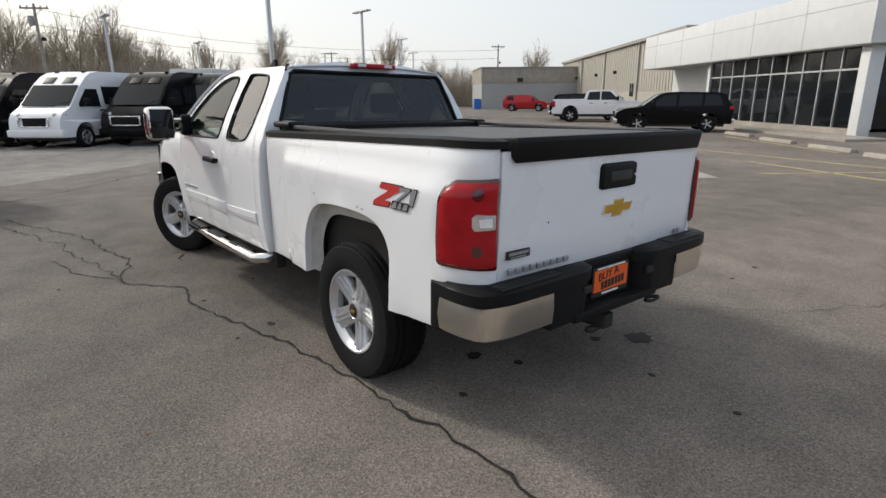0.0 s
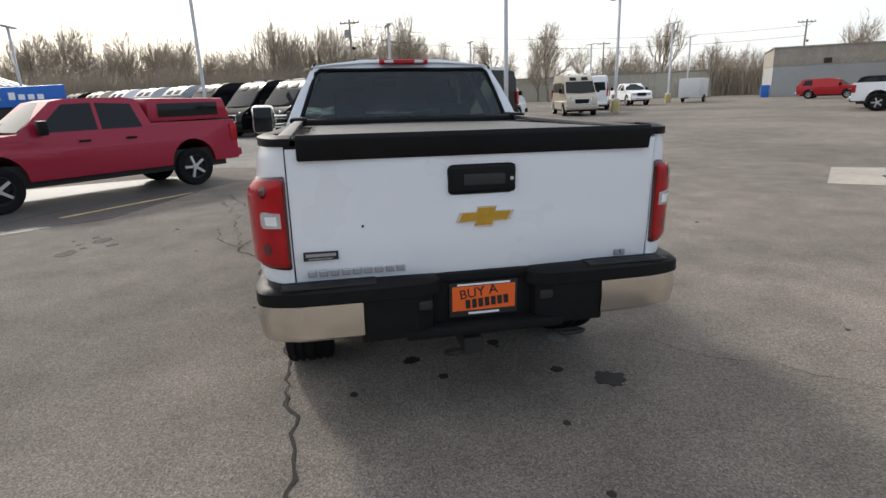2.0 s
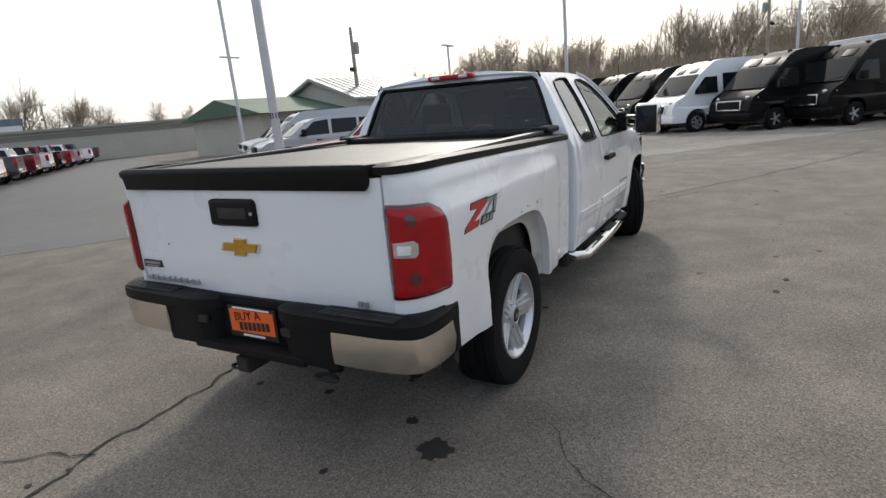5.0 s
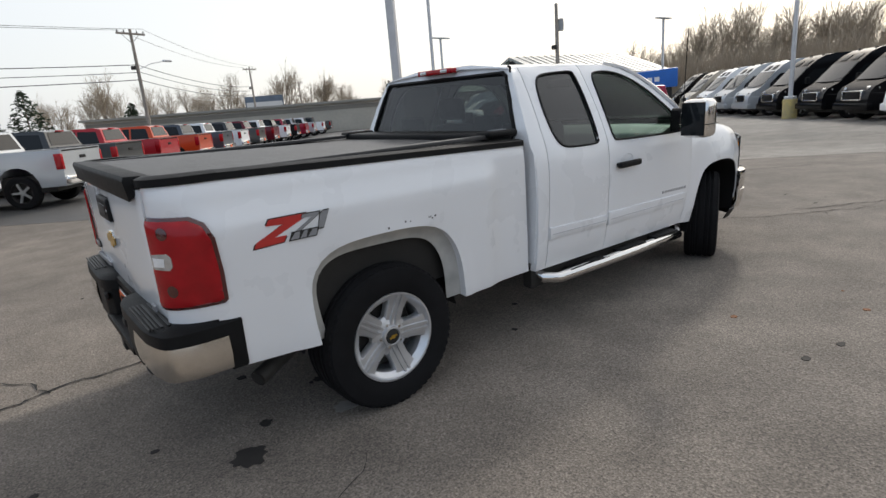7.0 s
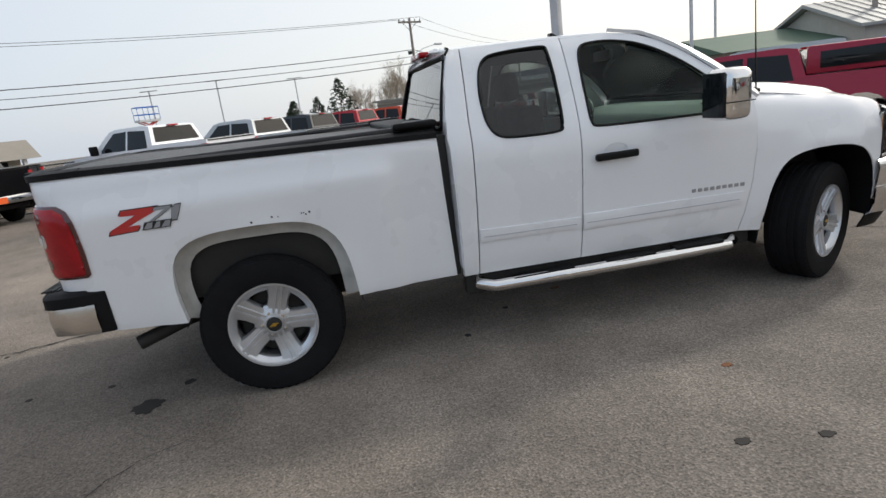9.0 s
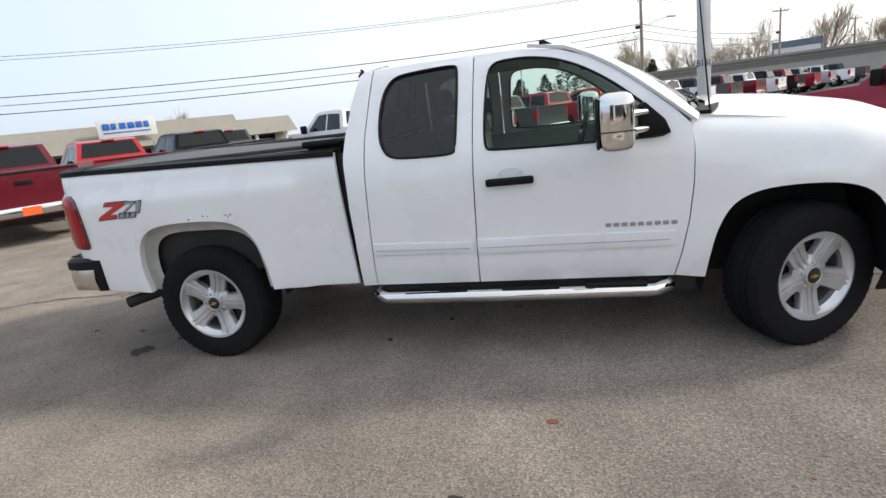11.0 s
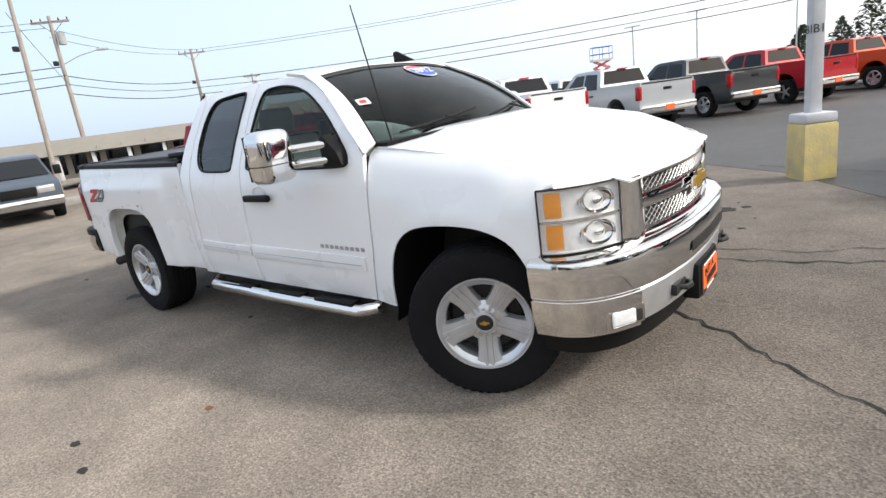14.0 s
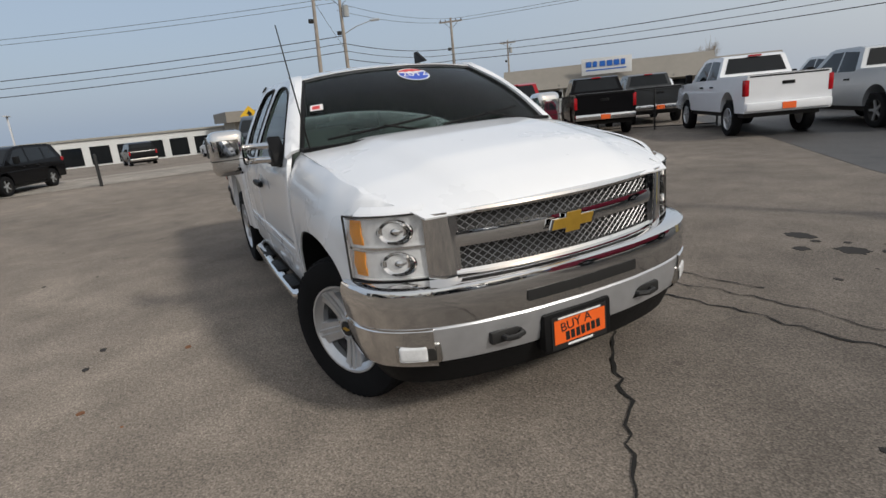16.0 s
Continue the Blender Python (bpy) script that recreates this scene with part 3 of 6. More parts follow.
PICKUPS = [("black", -9.4, 11.3, "black full-size pickup parked tail out behind a chain"), ("white", -3.8, 11.8, "white lifted pickup parked tail out in the row"),
           ("silver", -1.4, 13.8, "silver crew-cab pickup parked tail out in the row"), ("grey", 0.3, 17.0, "dark grey pickup with a bright tailgate, tail out"),
           ("bright_red", 2.2, 20.0, "red crew-cab pickup parked tail out in the row"), ("orange", 4.6, 23.6, "orange pickup parked tail out in the row"),
           ("slate", 6.6, 26.5, "slate blue pickup parked tail out in the row"), ("white", 8.6, 29.5, "white pickup parked far down the row"),
           ("grey", 10.8, 32.4, "dark grey pickup parked far down the row"), ("maroon", 13.0, 35.3, "maroon pickup parked far down the row"),
           ("white", 15.2, 38.2, "white pickup parked far down the row"), ("black", 17.4, 41.1, "black pickup parked far down the row"),
           ("red", 19.6, 44.0, "red pickup parked far down the row"), ("silver", 21.9, 47.0, "silver pickup parked far down the row"),
           ("white", 25, 51, "white pickup parked at the end of the row"), ("grey", 28, 55, "grey pickup parked at the end of the row"), ("maroon", 32, 60, "maroon pickup parked at the end of the row")]
for n, (col, tx, ty, lab) in enumerate(PICKUPS):
    cx, cy = from_tail(tx, ty)
    vehicle("pickup_truck", "pickup", col, cx, cy, H, lab, "pickup truck", "pickups in the row", dark_wheels=n % 2 == 0, lift=0.1 if n == 1 else 0.0, bumper="paint_white" if n == 1 else "chrome")
for col, tx, ty, lab in (("maroon", -9.2, 4.3, "maroon pickup with wide rear wheels parked tail out"), ("bright_red", -10.4, 8.5, "bright red pickup parked in the second row"),
                         ("grey", -11.0, 15.5, "dark grey pickup parked in the second row"), ("white", -6.0, 20.5, "white pickup parked in the second row")):
    cx, cy = from_tail(tx, ty)
    vehicle("pickup_truck", "pickup", col, cx, cy, H, lab, "pickup truck", "pickups of the second row", dark_wheels=True)

# the vans, noses towards the aisle
HV = 134
for col, x, y, lab, plain in (("black", 17.0, -3.5, "black high-roof van with silver grille bars", True), ("black", 17.0, -1.4, "black high-roof van with side windows", False),
                              ("white", 18.0, 1.05, "white high-roof passenger van with dark windows", False), ("black", 20.0, 2.9, "black high-roof van beside other vans", False),
                              ("black", 22.0, 4.8, "black high-roof van nose out in the row", False), ("black", 24.0, 7.1, "plain black van in the row", True),
                              ("silver", 26.0, 9.1, "silver high-roof van in the row", False), ("silver", 28.0, 11.1, "plain silver high-roof van in the row", True),
                              ("white", 30.0, 13.1, "white high-roof van in the row", False), ("beige", 32.0, 15.1, "beige van near the end of the row", False),
                              ("black", 34.0, 17.1, "black van at the end of the row", True)):
    vehicle("van", "van", col, x + 2.08, y - 2.16, HV, lab, "van", "vans in the row", trim="black_plastic", bumper="paint_" + col, plain_side=plain, dark_wheels=col == "black")
vehicle("van", "van", "beige", 29.6, -15.6, 165, "beige high-roof passenger van beside a light pole", "van", "vans in the row", bumper="paint_beige")
vehicle("van", "van", "white", 37.0, -21.0, -30, "white camper van seen from behind", "van", bumper="paint_white")
vehicle("pickup_truck", "pickup", "white", 43.0, -27.5, 170, "white heavy pickup facing the aisle", "pickup truck")
# box truck: a white cab with a tall box body
bt = vehicle("box_truck", "van", "white", 25.5, -8.3, -52, "white cab chassis with a plain white box body", "truck", bumper="black_plastic", plain_side=True)
part("cargo_box", box(-3.6, 0.7, -1.12, 1.12, 0.75, 2.9, 0.06), "panel_white", bt)

# the red pickup with a cap, and what stands behind it
vehicle("pickup_truck", "pickup", "red", 6.29, 4.99, 130.4, "red crew-cab pickup with a matching bed cap and black wheels", "pickup truck", dark_wheels=True, cap="red", scale=0.9, bumper="paint_red")
vehicle("suv", "suv", "silver", 12.5, 12.75, 146, "silver full-size suv with bright wheels", "suv", scale=1.06)
vehicle("van", "van", "silver", 15.2, 15.0, 146, "silver conversion van with a raised roof", "van", scale=0.86, bumper="paint_silver")
vehicle("van", "suv", "white", 16.6, 18.0, 146, "white minivan in the cross row", "minivan")
vehicle("suv", "suv", "white", 18.5, 20.5, 146, "white suv in the cross row", "suv")
vehicle("car", "suv", "maroon", 29.0, 34.0, 150, "maroon car in the cross row", "car", scale=0.85)
vehicle("suv", "suv", "maroon", 31.5, 37.0, 150, "maroon suv at the end of the cross row", "suv", scale=0.9)
# in front of the showroom
vehicle("suv", "suv", "black", 8.9, -22.0, 38, "black suv parked before the showroom", "suv", dark_wheels=True)
vehicle("pickup_truck", "pickup", "white", 16.7, -27.9, 212, "white lifted pickup parked before the service hall", "pickup truck", dark_wheels=True)
vehicle("suv", "suv", "black", 19.1, -29.8, 212, "black off-road suv behind the white pickup", "suv", dark_wheels=True)
vehicle("van", "suv", "bright_red", 37.5, -44.0, 212, "small red delivery van by the grey wall", "van", plain_side=True)
# by the road
vehicle("suv", "suv", "black", -17.8, -6.4, -20, "black suv parked near the road", "suv", dark_wheels=True, scale=0.86)
vehicle("van", "suv", "slate", -15.6, 1.7, -12, "dark blue minivan with yellow windshield stickers", "minivan")
vehicle("suv", "suv", "black", -44, -3.5, 190, "black suv on the far lot", "suv")
vehicle("car", "suv", "white", -42, 2.0, 190, "white car on the far lot", "car", scale=0.85)
vehicle("car", "suv", "black", -40, 4.0, 190, "black car on the far lot", "car", scale=0.85)
vehicle("pickup_truck", "pickup", "blue", -62, -13.0, 190, "bright blue pickup on the far lot", "pickup truck")
vehicle("suv", "suv", "white", -22, 27, 140, "white suv before the shop", "suv")

# ---------- light poles ----------
def light_pole(x, y, height, base_h=0.8, arm=1.1, turn=0.0, mark=False):
    root = empty("light_pole", pose(x, y, ground_z(x, y), 0, 0, turn), "white square light pole on a yellow concrete base", "light pole", "light poles")
    bm = lathe([(0.275, 0.0), (0.275, base_h - 0.03), (0.25, base_h)], 4 if mark else 14, "z")
    if mark:
        bmesh.ops.rotate(bm, verts=bm.verts, cent=(0, 0, 0), matrix=Matrix.Rotation(radians(45), 3, "Z"))
    part("concrete_base", bm, "pole_base", root)
    part("base_plate", box(-0.19, 0.19, -0.19, 0.19, base_h, base_h + 0.12, 0.03), "pole_white", root)
    part("shaft", box(-0.07, 0.07, -0.07, 0.07, base_h + 0.1, height, 0.01), "pole_white", root)
    for s in (1, -1):
        part("lamp_head", box(s * arm / 2 - arm / 2, s * arm / 2 + arm / 2, -0.16, 0.16, height, height + 0.10, 0.03), "pole_white", root)
    return root


b1 = light_pole(2.74, 5.27, 8.5, 0.69, mark=True, turn=35)
for yaw in (-145, -55):
    lettering("B1", 0.14, "ink", b1, Matrix.Rotation(radians(yaw + 55), 4, "Z") @ Matrix.Translation((0, -0.074, 1.78)) @ Matrix.Rotation(radians(90), 4, "X"), 0.002)
for x, y, h in ((17.1, -6.8, 8.2), (29.2, -18.4, 7.0), (44.4, -32.4, 7.2), (58, -44, 7.2), (23.2, 5.9, 6.6), (34.7, -4.3, 6.2), (38, 20, 6.8), (62, -33, 6.9), (55, -15.5, 6.8), (28.6, 35, 7.4), (18.7, 24, 9), (-12, 62, 7.5), (-20, 66, 7.5), (-4, 70, 7.5), (-60, -14, 5.5)):
    light_pole(x, y, h, arm=0.95)

# ---------- the white pickup ----------
truck = empty("pickup_truck", pose(0, 0.02, 0, 1.1, 0, 0), "white extended-cab pickup with chrome bumpers and turned front wheels", "pickup truck")
truck.scale = (1, 1.03, 1)
TABLE_CAB = [(0.45, 0.925), (0.6, 0.952), (0.75, 0.964), (1.0, 0.968), (1.15, 0.962), (1.27, 0.944), (1.36, 0.908), (1.45, 0.868), (1.6, 0.792), (1.75, 0.706), (1.80, 0.668), (1.84, 0.62)]
TABLE_BED = [(0.5, 0.908), (0.75, 0.918), (1.0, 0.925), (1.2, 0.928), (1.32, 0.92), (1.38, 0.902), (1.42, 0.885)]
TABLE_FENDER = [(0.45, 0.925), (0.6, 0.95), (0.8, 0.962), (1.0, 0.964), (1.12, 0.955), (1.22, 0.93), (1.29, 0.895), (1.34, 0.845), (1.38, 0.79)]
CORNER_X, CORNER_Y, CORNER_R = -2.62, 0.80, 0.24


def cab_y(x, z):
    return lerp_table(TABLE_CAB, z)


def bed_y(x, z):
    flare = 0.030 * smooth01(x, -0.98, -1.12) * smooth01(z, 1.27, 1.17)
    lip = 0.012 * smooth01(math.hypot((x + 1.8) / 1.05, (z - 0.5)), 0.56, 0.48)
    return lerp_table(TABLE_BED, z) + flare + lip


def bed_place(u, v, inward, s):
    """u runs forwards along the side from the corner's start (negative: round the corner to the tail)."""
    y = bed_y(CORNER_X, v)
    if u >= 0:
        x = CORNER_X + u
        return (x, s * (bed_y(x, v) - inward), v)
    a = min(math.pi / 2, -u / 0.30 * math.pi / 2)
    rx, ry = CORNER_R - inward, y - CORNER_Y - inward
    flat = max(0.0, -u - 0.30)
    return (CORNER_X - rx * math.sin(a), s * (CORNER_Y + ry * math.cos(a) - flat), v)


def fender_y(x, z):
    zz = z + max(0.0, x - 1.26) * 0.135 * smooth01(z, 0.85, 1.1)
    y = lerp_table(TABLE_FENDER, zz)
    y += 0.014 * smooth01(math.hypot((x - 1.78) / 1.0, z - 0.45), 0.62, 0.5)
    return y - 0.035 * smooth01(x, 2.0, 2.26) - 0.9 * max(0.0, x - 2.25) ** 1.25


def rounded(loop, times=2):
    """A closed outline with its corners cut to soft curves."""
    for _ in range(times):
        out = []
        for (ax, az), (bx, bz) in zip(loop, loop[1:] + loop[:1]):
            out += [(ax * 0.78 + bx * 0.22, az * 0.78 + bz * 0.22), (ax * 0.22 + bx * 0.78, az * 0.22 + bz * 0.78)]
        loop = out
    return loop


def fine(path, n):
    """A smooth run of n points through a path."""
    p = np.array(path, float)
    t = np.r_[0, np.cumsum(np.hypot(*np.diff(p, axis=0).T))]
    q = np.linspace(0, t[-1], n)
    x, y = np.interp(q, t, p[:, 0]), np.interp(q, t, p[:, 1])
    for _ in range(2):
        x[1:-1], y[1:-1] = (x[:-2] + 2 * x[1:-1] + x[2:]) / 4, (y[:-2] + 2 * y[1:-1] + y[2:]) / 4
    return list(zip(x, y))


REAR_ARCH = [(-2.25, 0.53), (-2.275, 0.72), (-2.265, 0.86), (-2.21, 0.945), (-2.10, 0.99), (-1.95, 1.003), (-1.77, 1.005), (-1.60, 0.995), (-1.47, 0.955), (-1.39, 0.875), (-1.35, 0.77), (-1.33, 0.64), (-1.32, 0.51)]
FRONT_ARCH = [(1.31, 0.455), (1.325, 0.56), (1.36, 0.72), (1.42, 0.85), (1.50, 0.91), (1.62, 0.938), (1.80, 0.945), (1.97, 0.932), (2.09, 0.885), (2.165, 0.79), (2.20, 0.65), (2.215, 0.52)]
REAR_ARCH, FRONT_ARCH = fine(REAR_ARCH, 32), fine(FRONT_ARCH, 32)
WINDOW_REAR = [(-0.36, 1.272), (-0.43, 1.30), (-0.468, 1.38), (-0.47, 1.52), (-0.445, 1.65), (-0.40, 1.72), (-0.33, 1.748), (-0.02, 1.763), (0.012, 1.74), (-0.012, 1.30), (-0.035, 1.265)]
WINDOW_FRONT = [(0.155, 1.285), (0.165, 1.50), (0.19, 1.70), (0.235, 1.748), (0.40, 1.752), (0.56, 1.725), (0.70, 1.668), (0.85, 1.572), (1.00, 1.445), (1.12, 1.32), (1.13, 1.27), (1.09, 1.25), (0.20, 1.265)]
WINDOW_REAR, WINDOW_FRONT = rounded(WINDOW_REAR), rounded(WINDOW_FRONT)
DOOR_FRONT = [(0.052, 0.487), (1.15, 0.47), (1.185, 0.60), (1.225, 0.80), (1.248, 1.0), (1.255, 1.18), (1.245, 1.30), (1.17, 1.385), (1.02, 1.52), (0.88, 1.632), (0.74, 1.718), (0.58, 1.775), (0.40, 1.80), (0.112, 1.808)]
DOOR_REAR = [(-0.60, 0.50), (0.045, 0.488), (0.105, 1.808), (-0.515, 1.80), (-0.56, 1.40)]
FENDER = [(1.158, 0.47)] + FRONT_ARCH + [(2.235, 0.80), (2.25, 0.82), (2.25, 1.092), (2.40, 1.105), (2.50, 1.10), (2.46, 1.126), (2.20, 1.200), (1.80, 1.265), (1.45, 1.318), (1.27, 1.342), (1.252, 1.30), (1.262, 1.18), (1.255, 1.0), (1.232, 0.80), (1.192, 0.60)]
bed_outline = [(-0.303, 0.80), (-0.06, 0.80), (-0.04, 0.56)] + [(x - CORNER_X, z) for x, z in REAR_ARCH] + [(1.886, 0.51), (1.864, 1.0), (1.855, 1.345), (0.0, 1.395), (-0.303, 1.40)]
LAMP = [(-0.298, 0.868), (-0.285, 0.862), (-0.03, 0.868), (-0.018, 0.88), (-0.018, 1.00), (-0.028, 1.15), (-0.05, 1.215), (-0.09, 1.245), (-0.285, 1.255), (-0.298, 1.25)]

for s in (1, -1):
    side = lambda f, s=s: (lambda u, v, d: (u, s * (f(u, v) - d), v))
    part("bed_side", sheet(bed_outline, [LAMP], lambda u, v, d, s=s: bed_place(u, v, d, s), 0.045, 0.03), "white", truck, "white bed side with a raised wheel flare and chipped arch")
    fd = part("front_door", sheet(DOOR_FRONT, [WINDOW_FRONT], side(cab_y), 0.05, 0.03), "white", truck)
    rd = part("rear_door", sheet(DOOR_REAR, [WINDOW_REAR], side(cab_y), 0.05, 0.03), "white", truck)
    part("cab_corner", sheet([(-0.695, 0.50), (-0.607, 0.50), (-0.567, 1.40), (-0.522, 1.80), (-0.60, 1.79), (-0.655, 1.60), (-0.69, 1.36)], [], side(cab_y), 0.05, 0.05), "white", truck)
    part("front_fender", sheet(FENDER, [], side(fender_y), 0.045, 0.03), "white", truck)
    part("window_glass", sheet(WINDOW_REAR, [], lambda u, v, d, s=s: (u, s * (cab_y(u, v) - 0.012 - d), v), 0.1, 0.005, 0.0), "tint", rd, "dark tinted quarter glass")
    part("window_glass", sheet(WINDOW_FRONT, [], lambda u, v, d, s=s: (u, s * (cab_y(u, v) - 0.012 - d), v), 0.1, 0.005, 0.0), "glass", fd, "clear door glass")
    for owner, win in ((rd, WINDOW_REAR), (fd, WINDOW_FRONT)):
        pts = resample(win, 0.03)
        pts.append(pts[0])
        part("window_seal", tube([(u, s * (cab_y(u, v) - 0.002), v) for u, v in pts], 0.008, 6, cap=False), "black_plastic", owner)
    # mouldings and handles
    for owner, x0, x1, zt, zb in ((rd, -0.585, 0.035, 0.775, 0.695), (fd, 0.062, 1.145, 0.765, 0.665)):
        bm = sheet([(x0, zb + 0.005), (x1, zb - 0.01), (x1 + 0.01, zt - 0.025), (x0, zt)], [], lambda u, v, d, s=s: (u, s * (cab_y(u, v) + 0.013 - d), v), 0.06, 0.016, 0.005)
        part("side_moulding", bm, "white", owner)
        zm = (zt + zb) / 2 - 0.008
        part("moulding_groove", tube([(x0 + 0.02, s * (cab_y(x0, zm) + 0.0125), zm + 0.004), (x1 - 0.02, s * (cab_y(x1, zm) + 0.0125), zm - 0.014)], 0.0025, 5), "badge_grey", owner)
    hy = cab_y(0.28, 1.085)
    part("door_handle", box(0.148, 0.418, s * (hy + 0.028) - 0.016, s * (hy + 0.028) + 0.016, 1.068, 1.112, 0.016, 4), "black_plastic", fd)
    part("handle_foot", box(0.155, 0.20, s * (hy + 0.008) - 0.014, s * (hy + 0.008) + 0.014, 1.074, 1.106, 0.01, 3), "black_plastic", fd)
    bm = lathe([(0.075, -0.002), (0.07, 0.0015), (0.01, 0.002)], 18)
    bmesh.ops.scale(bm, vec=(1, 1, 0.6), verts=bm.verts)
    part("handle_cup", bm, "white", fd, at=pose(0.29, s * (hy + 0.001), 1.115))
    # model lettering as plain blocks
    for k in range(9):
        x0 = 0.79 + k * 0.043
        part("badge_block", box(x0, x0 + 0.031, s * (cab_y(x0, 0.79)) - 0.003, s * (cab_y(x0, 0.79)) + 0.004, 0.782 - k * 0.001, 0.806 - k * 0.001, 0.003, 1), "badge_grey", fd, smooth=False)
    # wheel-house
    part("arch_lip", surface([[(x, s * (bed_y(x, z) - 0.012), z), (x, s * (bed_y(x, z) - 0.11), z + 0.01)] for x, z in REAR_ARCH]), "white", truck)
    skirt = []
    for x, z in REAR_ARCH:
        dx, dz = -1.80 - x, 0.45 - z
        k = 0.075 / math.hypot(dx, dz)
        skirt.append([(x, s * (bed_y(x, z) - 0.05), z + 0.012), (x + dx * k * 0.4, s * (bed_y(x, z) - 0.085), z + dz * k * 0.5), (x + dx * k, s * (bed_y(x, z) - 0.095), z + dz * k)])
    part("arch_skirt", thicken(surface(skirt), 0.004), "primer", truck, "dusty pale inner skirt of the wheel arch")
    part("wheel_house", thicken(surface([[(x, s * 0.83, z + 0.01), (x, s * 0.5, z + 0.02)] for x, z in [(-2.3, 0.45)] + REAR_ARCH + [(-1.3, 0.42)]]), 0.004), "steel_dark", truck)
    part("wheel_house", thicken(surface([[(x, s * (fender_y(x, z) - 0.012), z), (x, s * 0.5, z + 0.02)] for x, z in [(1.29, 0.36)] + FRONT_ARCH + [(2.22, 0.40)]]), 0.004), "black_plastic", truck)
    part("wheel_house_wall", box(-2.3, -1.3, s * 0.5 - 0.01, s * 0.5 + 0.01, 0.4, 1.0), "steel_dark", truck)
    part("wheel_house_wall", box(1.25, 2.25, s * 0.5 - 0.01, s * 0.5 + 0.01, 0.35, 0.95), "steel_dark", truck)
    # tail lamp
    lamp = part("tail_light", sheet(LAMP, [], lambda u, v, d, s=s: bed_place(u, v, d - 0.010, s), 0.02, 0.03, 0.006), "red_dark", truck, "red tail lamp with a clear reversing window")
    mu, mv = (min(u for u, v in LAMP) + max(u for u, v in LAMP)) / 2, (min(v for u, v in LAMP) + max(v for u, v in LAMP)) / 2
    part("red_lens", sheet([(mu + (u - mu) * 0.90, mv + (v - mv) * 0.93) for u, v in LAMP], [], lambda u, v, d, s=s: bed_place(u, v, d - 0.018, s), 0.02, 0.014, 0.006), "red_lens", lamp, "bright red lens inside a dark red rim")
    clear = [(-0.268, 1.045), (-0.182, 1.04), (-0.170, 1.055), (-0.170, 1.095), (-0.185, 1.11), (-0.268, 1.105)]
    part("reversing_lens", sheet(clear, [], lambda u, v, d, s=s: bed_place(u, v, d - 0.0225, s), 0.02, 0.008, 0.002), "clear_lens", lamp)
    lens_core = [(-0.252, 1.056), (-0.20, 1.055), (-0.196, 1.09), (-0.25, 1.094)]
    part("bulb_window", sheet(lens_core, [], lambda u, v, d, s=s: bed_place(u, v, d - 0.0245, s), 0.02, 0.006, 0.001), "lamp_silver", lamp)
    for zc in (0.95, 1.19):
        bulb = [(-0.19 + 0.022 * math.cos(a), zc + 0.026 * math.sin(a)) for a in np.linspace(0, 2 * math.pi, 14, endpoint=False)]
        part("lamp_bowl", sheet(bulb, [], lambda u, v, d, s=s: bed_place(u, v, d - 0.0205, s), 0.02, 0.006, 0.001), "red_dark", lamp)
    # off-road decal: a slanted red stroke figure beside grey numerals, drawn as plain shapes
    def decal(loop, mat, lift):
        return part("decal", sheet(loop, [], lambda u, v, d, s=s: (u, s * (bed_y(u, v) + lift - d), v), 0.05, 0.003, 0.0), mat, truck)
    z0 = 1.155
    fx = (lambda x: x) if s < 0 else (lambda x: -4.655 - x)
    lean = lambda x, z: (fx(-2.15 + (x + 2.15) * 1.14 + 0.45 * (z - z0)), z)
    def stroke(loop, mat, lift):
        decal([lean(x, z0 + z) for x, z in loop], mat, lift)
    # black edge, then the red figure over it
    figure = [(-2.40, 0.024), (-2.405, -0.002), (-2.335, -0.006), (-2.425, -0.066), (-2.425, -0.090), (-2.31, -0.084), (-2.305, -0.058), (-2.355, -0.058), (-2.25, 0.004), (-2.25, 0.024)]
    stroke([(x - 0.005 if x < -2.34 else x + 0.005, z - 0.005 if z < -0.04 else z + 0.005) for x, z in figure], "ink", 0.0022)
    stroke(figure, "decal_red", 0.0036)
    for loop in ([(-2.262, 0.020), (-2.262, 0.004), (-2.215, 0.004), (-2.28, -0.055), (-2.258, -0.055), (-2.190, 0.008), (-2.190, 0.020)], [(-2.172, 0.020), (-2.182, 0.008), (-2.172, -0.055), (-2.148, -0.055), (-2.148, 0.020)]):
        mx0, mz0 = sum(x for x, z in loop) / len(loop), sum(z for x, z in loop) / len(loop)
        stroke([(mx0 + (x - mx0) * 1.12, mz0 + (z - mz0) * 1.14) for x, z in loop], "ink", 0.0046)
        stroke(loop, "decal_grey", 0.0058)
    for a, w in ((-2.285, 0.036), (-2.243, 0.026), (-2.21, 0.036)):
        stroke([(a - 0.004, -0.088), (a + w + 0.004, -0.088), (a + w + 0.004, -0.048), (a - 0.004, -0.048)], "ink", 0.0068)
        stroke([(a, -0.083), (a + w, -0.083), (a + w * 0.9, -0.053), (a + w * 0.3, -0.053)], "decal_grey", 0.0080)
    # towing mirror
    my, mx = s * 1.20, 0.84
    mirror = part("towing_mirror", box(mx - 0.085, mx + 0.085, my - 0.105, my + 0.105, 1.225, 1.505, 0.06, 4), "chrome", truck, "tall chrome towing mirror")
    part("mirror_glass", box(mx - 0.096, mx - 0.08, my - 0.085, my + 0.085, 1.245, 1.485, 0.006, 2), "far_glass", mirror)
    part("mirror_seam", box(mx - 0.087, mx + 0.087, my - 0.107, my + 0.107, 1.322, 1.327), "black_plastic", mirror)
